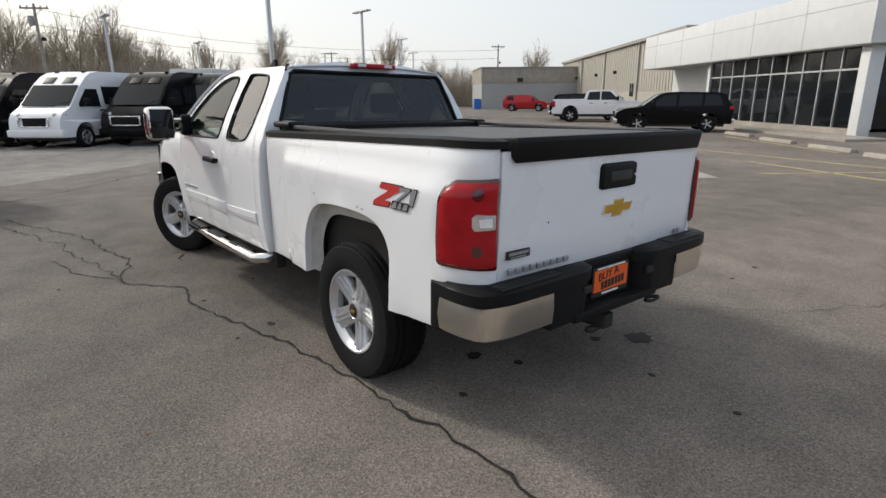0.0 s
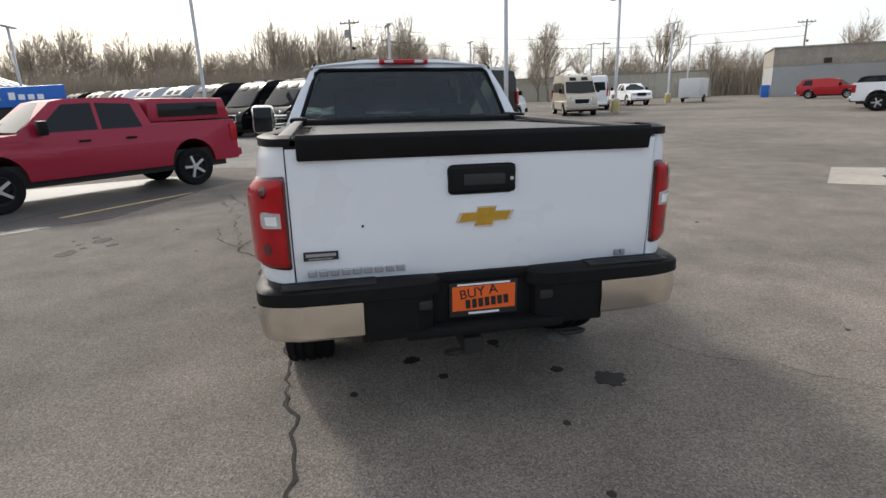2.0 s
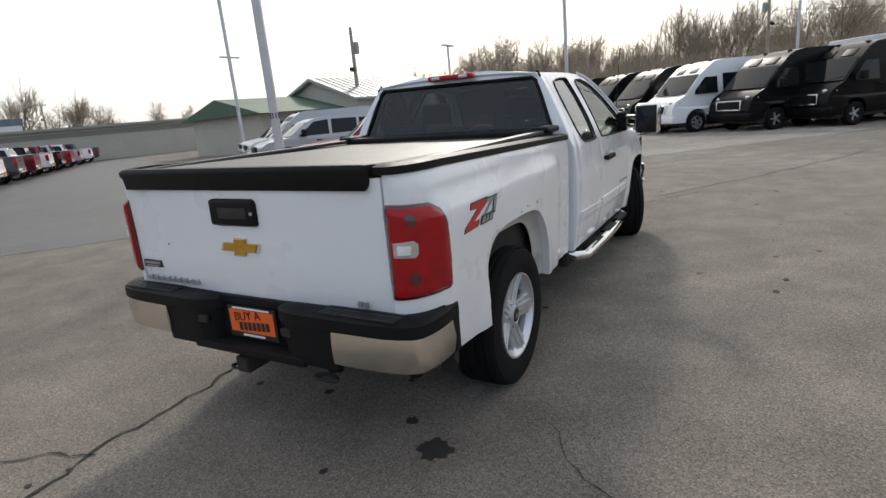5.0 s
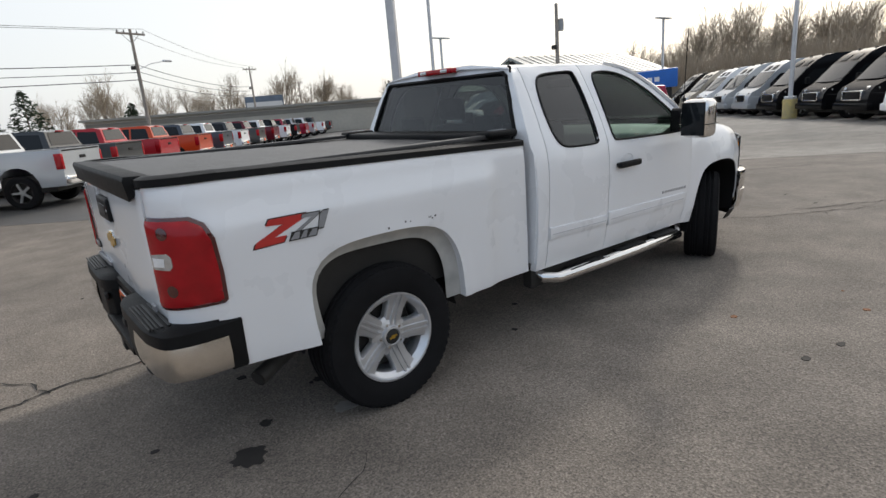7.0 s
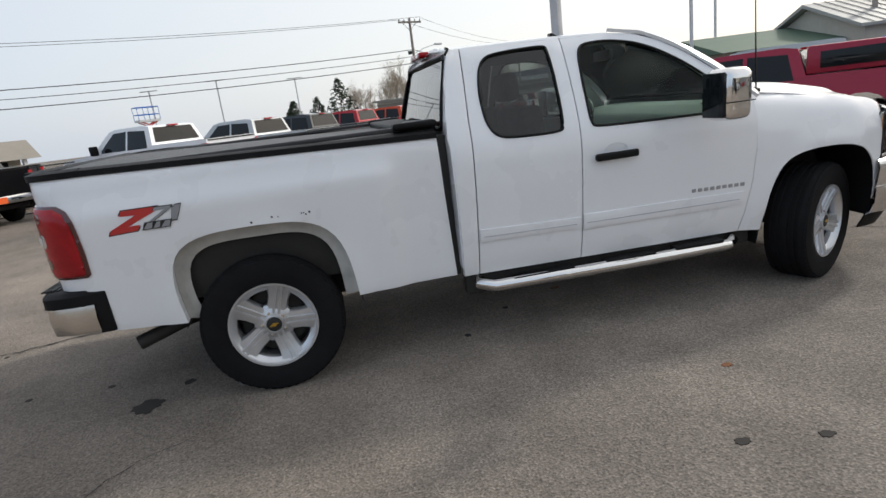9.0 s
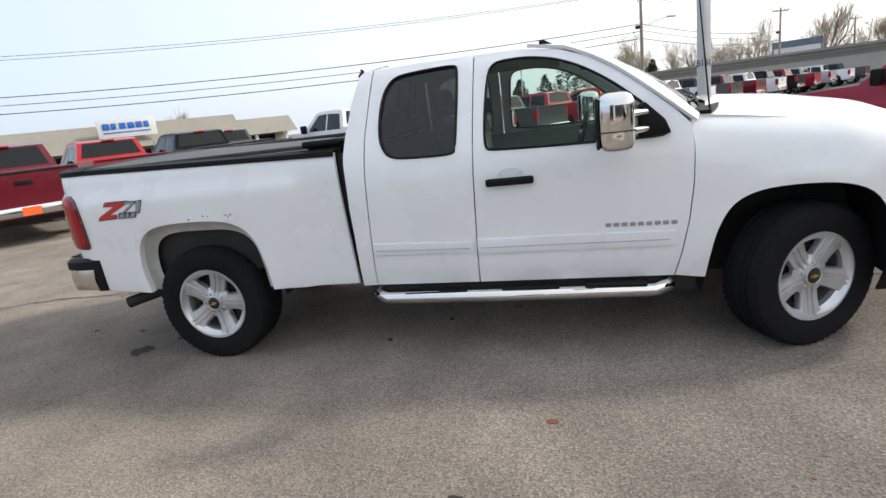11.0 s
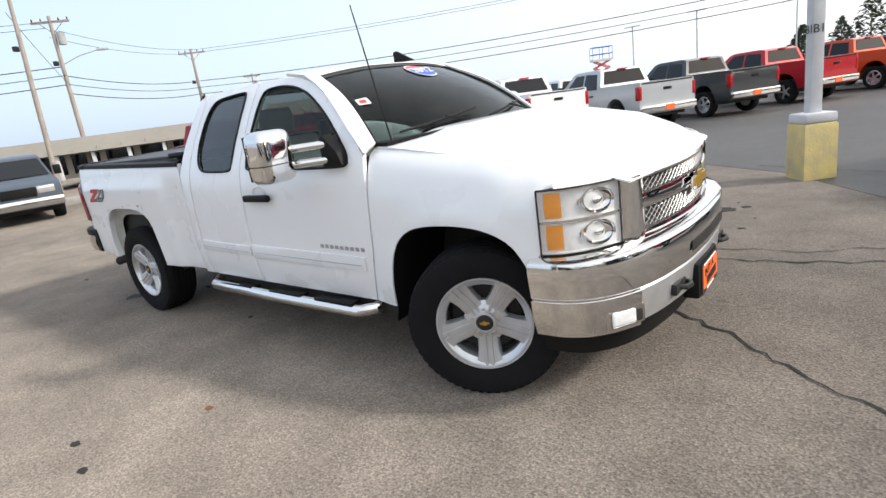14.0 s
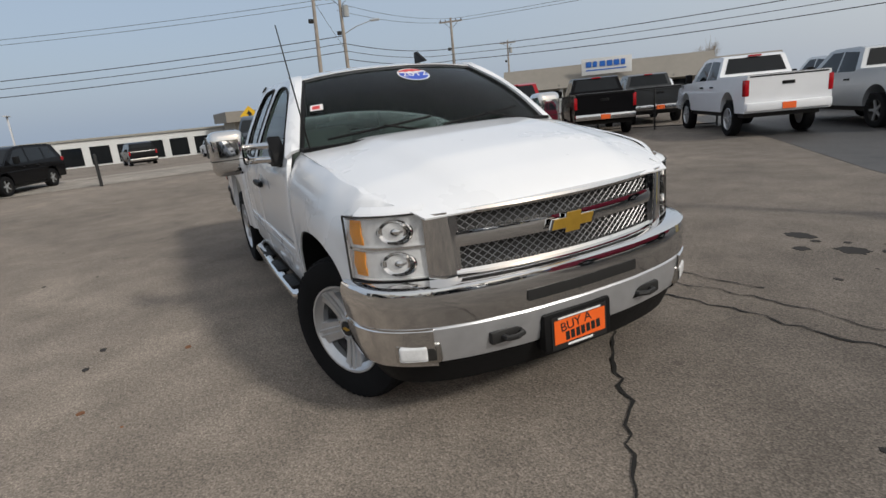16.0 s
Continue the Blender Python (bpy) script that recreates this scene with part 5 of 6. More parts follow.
HEAD = [(2.252, 0.926), (2.36, 0.895), (2.46, 0.82), (2.53, 0.73), (2.565, 0.665)]
for s in (1, -1):
    path = [(x, s * y) for x, y in fine(HEAD, 16)]
    o = lambda k, s=s: -k if s > 0 else k
    head = part("headlight", thicken(ribbon(path, [(o(-0.012), 1.093), (o(-0.024), 1.088), (o(-0.026), 0.95), (o(-0.024), 0.812), (o(-0.012), 0.805)]), 0.004), "lamp_silver", truck, "clear twin headlamp with an amber corner")
    cover = part("lens_cover", thicken(ribbon(path, [(o(-0.02), 1.096), (o(0.0), 1.085), (o(0.002), 0.95), (o(0.0), 0.812), (o(-0.02), 0.80)]), 0.004), "lens_cover", head)
    cover.visible_shadow = False
    part("lamp_brow", thicken(ribbon(path[3:], [(o(-0.004), 1.099), (o(-0.014), 1.112), (o(-0.05), 1.13)]), 0.004), "white", truck)
    amb = path[1:5]
    for z0, z1 in ((0.822, 0.935), (0.965, 1.078)):
        part("amber_reflector", thicken(ribbon(amb, [(o(-0.02), z1), (o(-0.01), (z0 + z1) / 2), (o(-0.02), z0)]), 0.006), "amber", head)
        yc, xc = 0.765, 2.462
        bm = lathe([(0.088, 0.004), (0.084, 0.01), (0.076, 0.004), (0.06, -0.008), (0.036, -0.012), (0.027, -0.010), (0.024, 0.004), (0.014, 0.009), (0.003, 0.010)], 14, "z")
        bmesh.ops.scale(bm, vec=(0.66, 0.95, 1), verts=bm.verts)
        part("bowl_rim", tube([(xc + 0.012 + 0.084 * math.cos(a) * 0.72, s * (yc - 0.084 * math.cos(a) * 0.72), (z0 + z1) / 2 + 0.056 * math.sin(a)) for a in np.linspace(math.pi * 0.85, math.pi * 2.15, 15)], 0.0035, 5), "ink", head)
        part("lamp_bowl", bm, "chrome", head, at=Matrix.Translation((xc + 0.022, s * yc, (z0 + z1) / 2)) @ Matrix.Rotation(radians(s * 46), 4, "Z") @ Matrix.Rotation(radians(90), 4, "Y"))
    part("lamp_divider", thicken(ribbon(path, [(o(-0.05), 0.958), (o(-0.012), 0.956), (o(-0.012), 0.944), (o(-0.05), 0.942)]), 0.003), "chrome", head)
    part("lamp_surround", tube([(x, y, 1.096) for x, y in path], 0.0045, 6), "steel_dark", head)
    part("lamp_surround", tube([(path[0][0], path[0][1], z) for z in (0.80, 0.95, 1.095)], 0.005, 6), "steel_dark", head)
    part("lamp_filler", thicken(ribbon(path, [(o(0.0), 0.805), (o(-0.008), 0.785)]), 0.004), "black_plastic", head)

FRONT = [(2.19, -0.968), (2.34, -0.965), (2.47, -0.925), (2.58, -0.84), (2.67, -0.72), (2.735, -0.55), (2.785, -0.3), (2.80, 0.0)]
full = FRONT + [(x, -y) for x, y in FRONT[::-1][1:]]
fb = part("front_bumper", thicken(ribbon(fine(full, 61), [(-0.10, 0.80), (-0.03, 0.796), (-0.004, 0.78), (0.006, 0.745), (0.0, 0.68), (-0.008, 0.615), (-0.02, 0.605)]), 0.006), "chrome", truck, "polished chrome front bumper")
for s in (1, -1):
    end = fine([(x, s * -y) for x, y in FRONT[:5]], 22)
    k = -1 if s > 0 else 1
    part("bumper_corner", thicken(ribbon(end, [(k * -0.018, 0.608), (k * -0.004, 0.60), (k * -0.012, 0.50), (k * -0.035, 0.425), (k * -0.07, 0.405)]), 0.006), "chrome", fb)
    fog = part("fog_light", box(-0.03, 0.022, -0.105, 0.105, -0.052, 0.052, 0.024, 4), "satin", fb, "clear fog lamp in a chrome recess", at=pose(2.592, s * 0.765, 0.495, 0, 0, s * 37))
    part("fog_recess", box(0.0, 0.025, -0.092, 0.092, -0.040, 0.040, 0.018, 3), "steel_dark", fog)
    part("fog_lens", box(0.01, 0.031, s * 0.018 - 0.066, s * 0.018 + 0.066, -0.036, 0.036, 0.016, 3), "lamp_silver", fog)
    part("tow_hook", tube([(2.70, s * 0.44, 0.515), (2.79, s * 0.42, 0.515), (2.80, s * 0.38, 0.515), (2.78, s * 0.34, 0.515), (2.70, s * 0.33, 0.515)], 0.014, 8), "ink", fb)
    part("hook_recess", box(2.66, 2.758, s * 0.385 - 0.10, s * 0.385 + 0.10, 0.487, 0.546, 0.012), "ink", fb)
mid = [(x, y) for x, y in fine(full, 61) if abs(y) < 0.78]
part("valance", thicken(ribbon(mid, [(-0.018, 0.608), (-0.012, 0.60), (-0.022, 0.50), (-0.04, 0.44), (-0.08, 0.42)]), 0.006), "alloy", fb, "painted silver lower valance")
part("intake_slot", thicken(ribbon([(x, y) for x, y in fine(full, 61) if abs(y) < 0.33], [(0.007, 0.705), (0.0085, 0.68), (0.007, 0.655)]), 0.003), "ink", fb)
part("air_dam", thicken(ribbon([(x, y) for x, y in fine(full, 61)], [(-0.06, 0.425), (-0.09, 0.36), (-0.12, 0.305)]), 0.01), "black_plastic", truck)
part("plate_bracket", box(2.70, 2.80, -0.24, 0.14, 0.375, 0.565, 0.02), "black_plastic", fb)
dealer_plate(fb, Matrix.Translation((2.806, -0.05, 0.465)) @ Matrix.Rotation(radians(90), 4, "Z") @ Matrix.Rotation(radians(90), 4, "X"), "ink")

# wheels
def hub_wheel(x, y, steer, spin):
    s = 1 if y > 0 else -1
    zc = 0.40 - y * math.tan(radians(1.1))
    m = pose(x, y, zc, 0, 0, steer + (0 if s > 0 else 180)) @ Matrix.Rotation(radians(spin), 4, "Y")
    prof = [(0.245, -0.125), (0.33, -0.135), (0.378, -0.128), (0.398, -0.105)]
    for a in (-0.07, -0.03, 0.03, 0.07):
        prof += [(0.402, a - 0.012), (0.392, a - 0.009), (0.392, a + 0.009), (0.402, a + 0.012)]
    prof += [(0.398, 0.105), (0.378, 0.128), (0.33, 0.135), (0.27, 0.128), (0.245, 0.118), (0.235, 0.0), (0.245, -0.125)]
    wheel = part("wheel", lathe(prof, 48), "rubber", truck, "worn all-terrain tyre on a silver five-spoke alloy wheel", at=m)
    bm = bmesh.new()
    for k in range(56):
        for sg in (1, -1):
            b = box(-0.012, 0.012, sg * 0.108 - 0.012, sg * 0.108 + 0.012, 0.372, 0.3925)
            bmesh.ops.rotate(b, verts=b.verts, cent=(0, 0, 0), matrix=Matrix.Rotation(2 * math.pi * (k + 0.5 * (sg > 0)) / 56, 3, "Y"))
            me = bpy.data.meshes.new("t")
            b.to_mesh(me), b.free()
            bm.from_mesh(me)
            bpy.data.meshes.remove(me)
    tagged(part("tread", bm, "rubber", wheel, smooth=False), kind="stuff")
    rim = part("rim", lathe([(0.250, 0.112), (0.247, 0.126), (0.238, 0.125), (0.230, 0.108), (0.205, 0.092), (0.203, 0.06), (0.222, 0.04), (0.222, -0.08), (0.21, -0.10)], 48), "alloy", wheel)
    part("brake_disc", lathe([(0.18, 0.0), (0.18, 0.02), (0.06, 0.02), (0.05, 0.05), (0.01, 0.05)], 32), "steel_dark", wheel)
    part("backing", lathe([(0.225, -0.06), (0.01, -0.06)], 32), "ink", wheel)
    for k in range(5):
        a = 72 * k
        rot = Matrix.Rotation(radians(a + 90), 4, "Y")
        bm = bmesh.new()
        g = []
        for r, w, h in ((0.045, 0.034, 0.088), (0.10, 0.057, 0.089), (0.15, 0.058, 0.095), (0.195, 0.066, 0.104), (0.212, 0.080, 0.109), (0.238, 0.098, 0.113)):
            half = ((w, -0.05), (w * 0.97, -0.016), (w * 0.86, -0.007), (0.024, -0.006), (0.021, 0.004), (0.009, 0.004), (0.006, -0.005))
            g.append([bm.verts.new((r, h + dz, -y)) for y, dz in half] + [bm.verts.new((r, h + dz, y)) for y, dz in half[::-1]])
        for p, q in zip(g, g[1:]):
            for i in range(len(p) - 1):
                bm.faces.new((p[i], p[i + 1], q[i + 1], q[i]))
        bmesh.ops.recalc_face_normals(bm, faces=bm.faces)
        if bm.faces[0].normal.length and sum(f.normal.y for f in bm.faces) < 0:
            bmesh.ops.reverse_faces(bm, faces=bm.faces)
        part("spoke", bm, "alloy", rim, at=rot)
        bolt = lathe([(0.011, 0.088), (0.010, 0.106), (0.002, 0.107)], 8)
        part("wheel_nut", bolt, "chrome", rim, at=Matrix.Rotation(radians(a + 36 + 90), 4, "Y") @ Matrix.Translation((0.066, -0.012, 0)))
    part("hub", lathe([(0.116, 0.05), (0.112, 0.072), (0.085, 0.084), (0.060, 0.090), (0.056, 0.106), (0.046, 0.108), (0.042, 0.104)], 32), "alloy", rim)
    cap = part("centre_cap", lathe([(0.042, 0.095), (0.040, 0.108), (0.034, 0.110), (0.002, 0.111)], 24), "ink", rim)
    part("cap_badge", prism([(-0.026, -0.005), (-0.008, -0.005), (-0.009, -0.011), (0.006, -0.011), (0.008, -0.005), (0.022, -0.005), (0.026, 0.005), (0.009, 0.005), (0.010, 0.011), (-0.006, 0.011), (-0.008, 0.005), (-0.022, 0.005)], 0.110, 0.113, "y"), "gold", cap, smooth=False)


STEER = 25
for x, y, st, sp in ((-1.8225, 0.80, 0, 12), (-1.8225, -0.80, 0, 18), (1.8225, 0.80, STEER, 5), (1.8225, -0.80, STEER, 0)):
    hub_wheel(x, y, st, sp)
part("axle", tube([(-1.8225, -0.72, 0.40), (-1.8225, 0.72, 0.40)], 0.06, 10), "steel_dark", truck)
part("differential", box(-1.98, -1.66, -0.16, 0.16, 0.28, 0.54, 0.06), "steel_dark", truck)
part("axle", tube([(1.8225, -0.68, 0.40), (1.8225, 0.68, 0.40)], 0.05, 10), "steel_dark", truck)
part("chassis", box(-2.72, 2.40, -0.48, 0.48, 0.46, 0.60, 0.02), "steel_dark", truck)
part("cab_floor", box(-0.68, 1.25, -0.86, 0.86, 0.50, 0.60, 0.02), "cabin", truck)
part("engine_bay", box(1.30, 2.50, -0.48, 0.48, 0.5, 1.02), "ink", truck)
# cabin
for y in (-0.40, 0.40):
    seat = part("front_seat", box(0.05, 0.60, y - 0.27, y + 0.27, 0.72, 0.92, 0.06, 3), "cloth", truck, "dark grey cloth front seat")
    part("backrest", box(-0.02, 0.14, y - 0.26, y + 0.26, 0.9, 1.42, 0.06, 3), "cloth", seat, at=pose(-0.05, 0, 0, 0, -4, 0))
    part("headrest", box(-0.03, 0.07, y - 0.13, y + 0.13, 1.46, 1.64, 0.045, 3), "cloth", seat, at=pose(-0.10, 0, 0, 0, -3, 0))
rs = part("rear_seat", box(-0.62, -0.46, -0.72, 0.72, 0.75, 1.34, 0.05, 3), "cloth", truck)
for y in (-0.42, 0.42):
    part("headrest", box(-0.60, -0.52, y - 0.12, y + 0.12, 1.36, 1.50, 0.035, 3), "cloth", rs)
part("dashboard", prism([(0.85, 0.75), (0.86, 1.12), (0.95, 1.24), (1.12, 1.29), (1.35, 1.30), (1.35, 0.75)], -0.84, 0.84, "y", 0.03), "cabin", truck)
wheel_pts = [(0.74 + 0.06 * math.sin(a), 0.40 + 0.19 * math.cos(a), 1.20 + 0.18 * math.sin(a)) for a in np.linspace(0, 2 * math.pi, 25)]
stw = part("steering_wheel", tube(wheel_pts, 0.016, 8, cap=False), "ink", truck)
part("wheel_spoke", box(0.72, 0.76, 0.22, 0.58, 1.18, 1.22, 0.01), "ink", stw)
part("headliner", thicken(surface([[(x, y, roof_z(x, y) - 0.05) for y in np.linspace(-0.62, 0.62, 9)] for x in np.linspace(-0.58, 0.6, 7)]), 0.01), "cabin", truck)
part("inner_mirror", box(0.74, 0.77, -0.12, 0.12, 1.66, 1.73, 0.012), "ink", truck)
for s in (1, -1):
    part("door_card", box(-0.55, 1.20, s * 0.895 - 0.012, s * 0.895 + 0.012, 0.55, 1.235, 0.01), "cabin", truck)
# chips and a dent
rnd = random.Random(4)
for s in (1, -1):
    for k in range(7):
        x = rnd.uniform(-2.15, -1.45)
        z = 1.02 + rnd.uniform(0, 0.02)
        part("paint_chip", lathe([(rnd.uniform(0.003, 0.007), 0.0), (0.002, 0.0012)], 6), "rust" if s > 0 else "steel_dark", truck, at=Matrix.Translation((x, s * (bed_y(x, z) + 0.0008), z)) @ (Matrix() if s > 0 else Matrix.Rotation(math.pi, 4, "Z")))
part("gate_chip", lathe([(0.006, 0.0), (0.002, 0.001)], 6, "z"), "ink", gate, at=Matrix.Translation((-2.883, 0.51, 1.035)) @ Matrix.Rotation(radians(-90), 4, "Y"))
bm = lathe([(0.075, -0.001), (0.078, 0.001)], 24)
part("fuel_door", bm, "badge_grey", truck, at=Matrix.Translation((-1.03, bed_y(-1.03, 1.0) + 0.0006, 1.0)))
part("fuel_door_panel", lathe([(0.075, -0.002), (0.074, 0.0025), (0.002, 0.003)], 24), "white", truck, at=Matrix.Translation((-1.03, bed_y(-1.03, 1.0) + 0.0006, 1.0)))
part("fuel_door_pull", box(-0.012, 0.012, 0, 0.004, -0.02, 0.02), "ink", truck, at=Matrix.Translation((-0.975, bed_y(-0.975, 1.0) + 0.001, 1.0)))

def draw_in(ob, m):
    """Shorten nose and tail: what stands ahead of the front arch or behind the tailgate moves in, in proportion."""
    if ob.type == "MESH":
        back = m.inverted()
        for v in ob.data.vertices:
            p = m @ v.co
            if p.x > 2.2:
                p.x = 2.2 + (p.x - 2.2) * 0.87
                v.co = back @ p
            elif p.x < -2.90:
                p.x = -2.90 + (p.x + 2.90) * 0.55
                v.co = back @ p
    for c in ob.children:
        draw_in(c, m @ c.matrix_basis)


for c in truck.children:
    if not c.name.startswith("wheel"):
        draw_in(c, c.matrix_basis.copy())

# ---------- ground details ----------
# newer asphalt; its near edge also paints in the red pickup's ground shade
flat_patch("pavement_dark", [(-12, 18), (-3.9, 11.4), (0.1, 7.6), (2.4, 5.7), (3.6, 3.8), (7.1, 2.5), (8.4, 3.6), (7.0, 9.0), (12, 22), (34, 58), (12, 64), (-8, 32)], "asphalt_new", 0.004, "newer dark asphalt under the parked row, with the red pickup's shade painted in")
flat_patch("pavement_pale", [(8.9, 2.2), (10.8, -0.3), (15, -5.2), (24, -0.5), (29, 8), (30, 14), (14, 11)], "slab", 0.004, "pale worn concrete apron before the vans")
road_edge = lambda y: -16.3 - 0.10 * (y + 2)
bm = surface([[(road_edge(y) + d, y, ground_z(road_edge(y) + d, y) + 0.012) for d in (0.0, -1.5, -3.0, -4.5, -6.4)] for y in (-40, -30, -20, -12, -6, 0, 4, 8)])
tagged(part("road", bm, "slab", smooth=False), "pale worn concrete road along the lot's edge", "road", kind="structure")
flat_patch("drain_pad", [(3.33, -8.5), (2.3, -10.2), (0.45, -8.7), (1.97, -7.0)], "concrete", 0.006, "pale concrete pad round a drain")
grate = empty("drain_grate", pose(1.75, -8.35, 0.006, 0, 0, 55), "dark iron drain grate set in concrete", "drain")
for k in range(7):
    part("bar", box(-0.30 + k * 0.09, -0.26 + k * 0.09, -0.35, 0.35, -0.02, 0.012), "steel_dark", grate, smooth=False)
CRACKS = [([(-6.5, 0.2), (-5, 0.55), (-3.4, 0.85), (-2, 1.02), (-1, 1.17), (-0.34, 1.3), (0.48, 1.33), (0.91, 1.6), (1.19, 1.68), (1.52, 1.47), (2.6, 1.62), (3.65, 1.84), (5.0, 2.4)], 0.013, 1),
          ([(1.1, 1.66), (1.5, 1.91), (2.2, 2.12)], 0.010, 2), ([(-3.33, 0.86), (-3.53, 1.34), (-4.4, 2.0)], 0.010, 3),
          ([(4.8, -1.5), (3.56, -0.46), (3.2, -0.17), (2.46, 0.42), (2.03, 0.76), (1.4, 1.05)], 0.012, 4),
          ([(1.2, 1.66), (1.69, 1.74), (2.25, 1.9), (3.01, 1.97), (4.6, 2.5)], 0.008, 5),
          ([(4.3, -0.8), (6.4, -2.3), (8.7, -3.7), (12, -5.6), (16, -9.0), (22, -14)], 0.014, 6), ([(-2.2, -1.2), (-3.2, -2.2), (-4.6, -4.6), (-5.5, -7)], 0.0035, 7),
          ([(2.0, 6.4), (5.0, 4.6), (7.6, 1.2), (12, -3.0)], 0.016, 9), ([(10, 6), (13, 2), (20, -2)], 0.02, 10), ([(12, 9), (17, 3), (24, 0)], 0.02, 11)]
for pts, w, sd in CRACKS:
    tagged(part("pavement_crack", strip(pts, w * 1.6, sd, 0.0065), "crack", smooth=False), "dark open crack in the asphalt", "crack", "cracks", "structure")


def stain(x, y, r, mat, sd, stretch=1.0, label="dark oil stain soaked into the asphalt"):
    rnd = random.Random(sd)
    loop = []
    for k in range(22):
        a = 2 * math.pi * k / 22
        q = r * rnd.uniform(0.75, 1.15)
        loop.append((x + q * stretch * math.cos(a), y + q * math.sin(a)))
    tagged(part("ground_stain", prism(loop, -0.01, 0.0035, "z"), mat, smooth=False), label, "stain", "stains", "structure")


stain(-2.63, -0.79, 0.088, "oil", 1)
stain(-2.45, -0.55, 0.035, "oil", 2), stain(-2.0, -0.3, 0.04, "oil", 3), stain(-2.1, 0.25, 0.05, "oil", 4), stain(-2.35, 0.1, 0.03, "oil", 5)
stain(-2.05, -0.72, 0.06, "dust_spot", 9, 1.3, "pale dried stain on the asphalt"), stain(1.55, 3.6, 0.10, "oil", 6, 1.4), stain(2.1, 3.42, 0.11, "oil", 7, 1.3), stain(1.8, 3.2, 0.07, "oil", 8), stain(1.75, 3.5, 0.04, "oil", 61), stain(2.3, 3.55, 0.05, "oil", 62), stain(1.95, 3.62, 0.03, "oil", 63)
for k in range(60):
    rnd = random.Random(100 + k)
    stain(rnd.uniform(-5, 5.5), rnd.uniform(-3.8, 3.8), rnd.uniform(0.008, 0.024), rnd.choice(["oil", "rust", "oil"]), 200 + k, rnd.uniform(0.6, 1.8), "small dark spot on the asphalt")


def band(x0, y0, x1, y1, w, mat, label, cat="marking"):
    d = Vector((x1 - x0, y1 - y0)).normalized()
    n = Vector((-d.y, d.x)) * w / 2
    a, b = Vector((x0, y0)), Vector((x1, y1))
    tagged(part("line_marking", prism([tuple(a + n), tuple(b + n), tuple(b - n), tuple(a - n)], -0.01, 0.0075, "z"), mat, smooth=False), label, cat, "markings", "structure")


for p in ((0.16, -9.9, -1.6, -12.2), (1.2, -12.0, -4.5, -9.4), (4.5, -14.4, -6, -11.6), (3.9, 4.6, 5.6, 3.1), (5.4, -20.2, 0.5, -16.0)):
    band(*p, 0.10, "line_paint", "worn yellow parking line")
for x, y in ((5.4, -21.2), (3.1, -18.8), (0.9, -16.8), (-1.0, -14.9)):
    tagged(part("wheel_stop", prism([(-0.12, 0), (-0.09, 0.11), (0.09, 0.11), (0.12, 0)], -0.9, 0.9, "y", 0.015), "concrete", at=pose(x, y, 0, 0, 0, 52)), "pale concrete wheel stop before the showroom", "wheel stop", "wheel stops")

# ---------- buildings ----------
def local(ox, oy, az):
    return pose(ox, oy, 0, 0, 0, az)


# showroom: origin at its corner, x along the glass front, y into the building
show = empty("showroom", local(2.1, -22.9, -37), "white-panelled car showroom with a tall glass front", "building")
part("fascia", box(-0.9, 19.0, -7.5, 0.55, 3.3, 5.35, 0.02), "panel_white", show)
for k in range(6):
    part("panel_joint", box(-0.9 + k * 3.6, -0.88 + k * 3.6, 0.545, 0.556, 3.35, 5.3), "panel_grey", show)
part("panel_joint", box(-0.9, 19.0, 0.545, 0.556, 4.68, 4.70), "panel_grey", show)
part("soffit", box(-0.85, 18.95, -7.4, 0.5, 3.26, 3.30), "panel_grey", show)
part("plinth", box(-0.4, 11.2, -0.3, 0.12, -0.1, 0.32), "concrete", show)
part("sidewalk", box(-2.0, 18.0, 0.12, 1.7, -0.1, 0.10, 0.02), "concrete", show)
# the back wall carries the room's dimness in its colour
part("back_wall", box(-0.3, 19.0, -7.4, -7.2, 0, 3.3), "dark_shade", show)
part("inner_floor", box(-0.3, 10.8, -7.2, -0.3, 0.0, 0.2), "concrete", show)
part("corner_pillar", box(-0.55, -0.1, -0.3, 0.2, 0.0, 3.3, 0.02), "panel_white", show)
part("recess_wall", box(10.9, 19.0, -1.8, -1.6, 0.0, 3.3), "panel_white", show)
part("recess_side", box(10.7, 10.95, -1.8, 0.1, 0.0, 3.3), "panel_white", show)
part("recess_door", box(13.0, 14.0, -1.6, -1.56, 0.1, 2.2), "far_glass", show)
for k in range(10):
    for z0, z1 in ((0.34, 2.45), (2.5, 3.24)):
        part("window_pane", box(-0.08 + k * 1.08, 0.94 + k * 1.08, -0.04, -0.02, z0, z1), "far_glass", show)
for k in range(11):
    part("mullion", box(-0.11 + k * 1.08, -0.05 + k * 1.08, -0.08, 0.04, 0.30, 3.28), "mullion", show)
part("transom", box(-0.1, 10.8, -0.07, 0.03, 2.44, 2.51), "mullion", show)
for k in range(5):
    part("window_pane", box(-0.50, -0.47, -1.5 - k * 1.2, -0.35 - k * 1.2, 0.34, 3.24), "far_glass", show)
    part("mullion", box(-0.53, -0.44, -0.35 - k * 1.2, -0.29 - k * 1.2, 0.30, 3.28), "mullion", show)

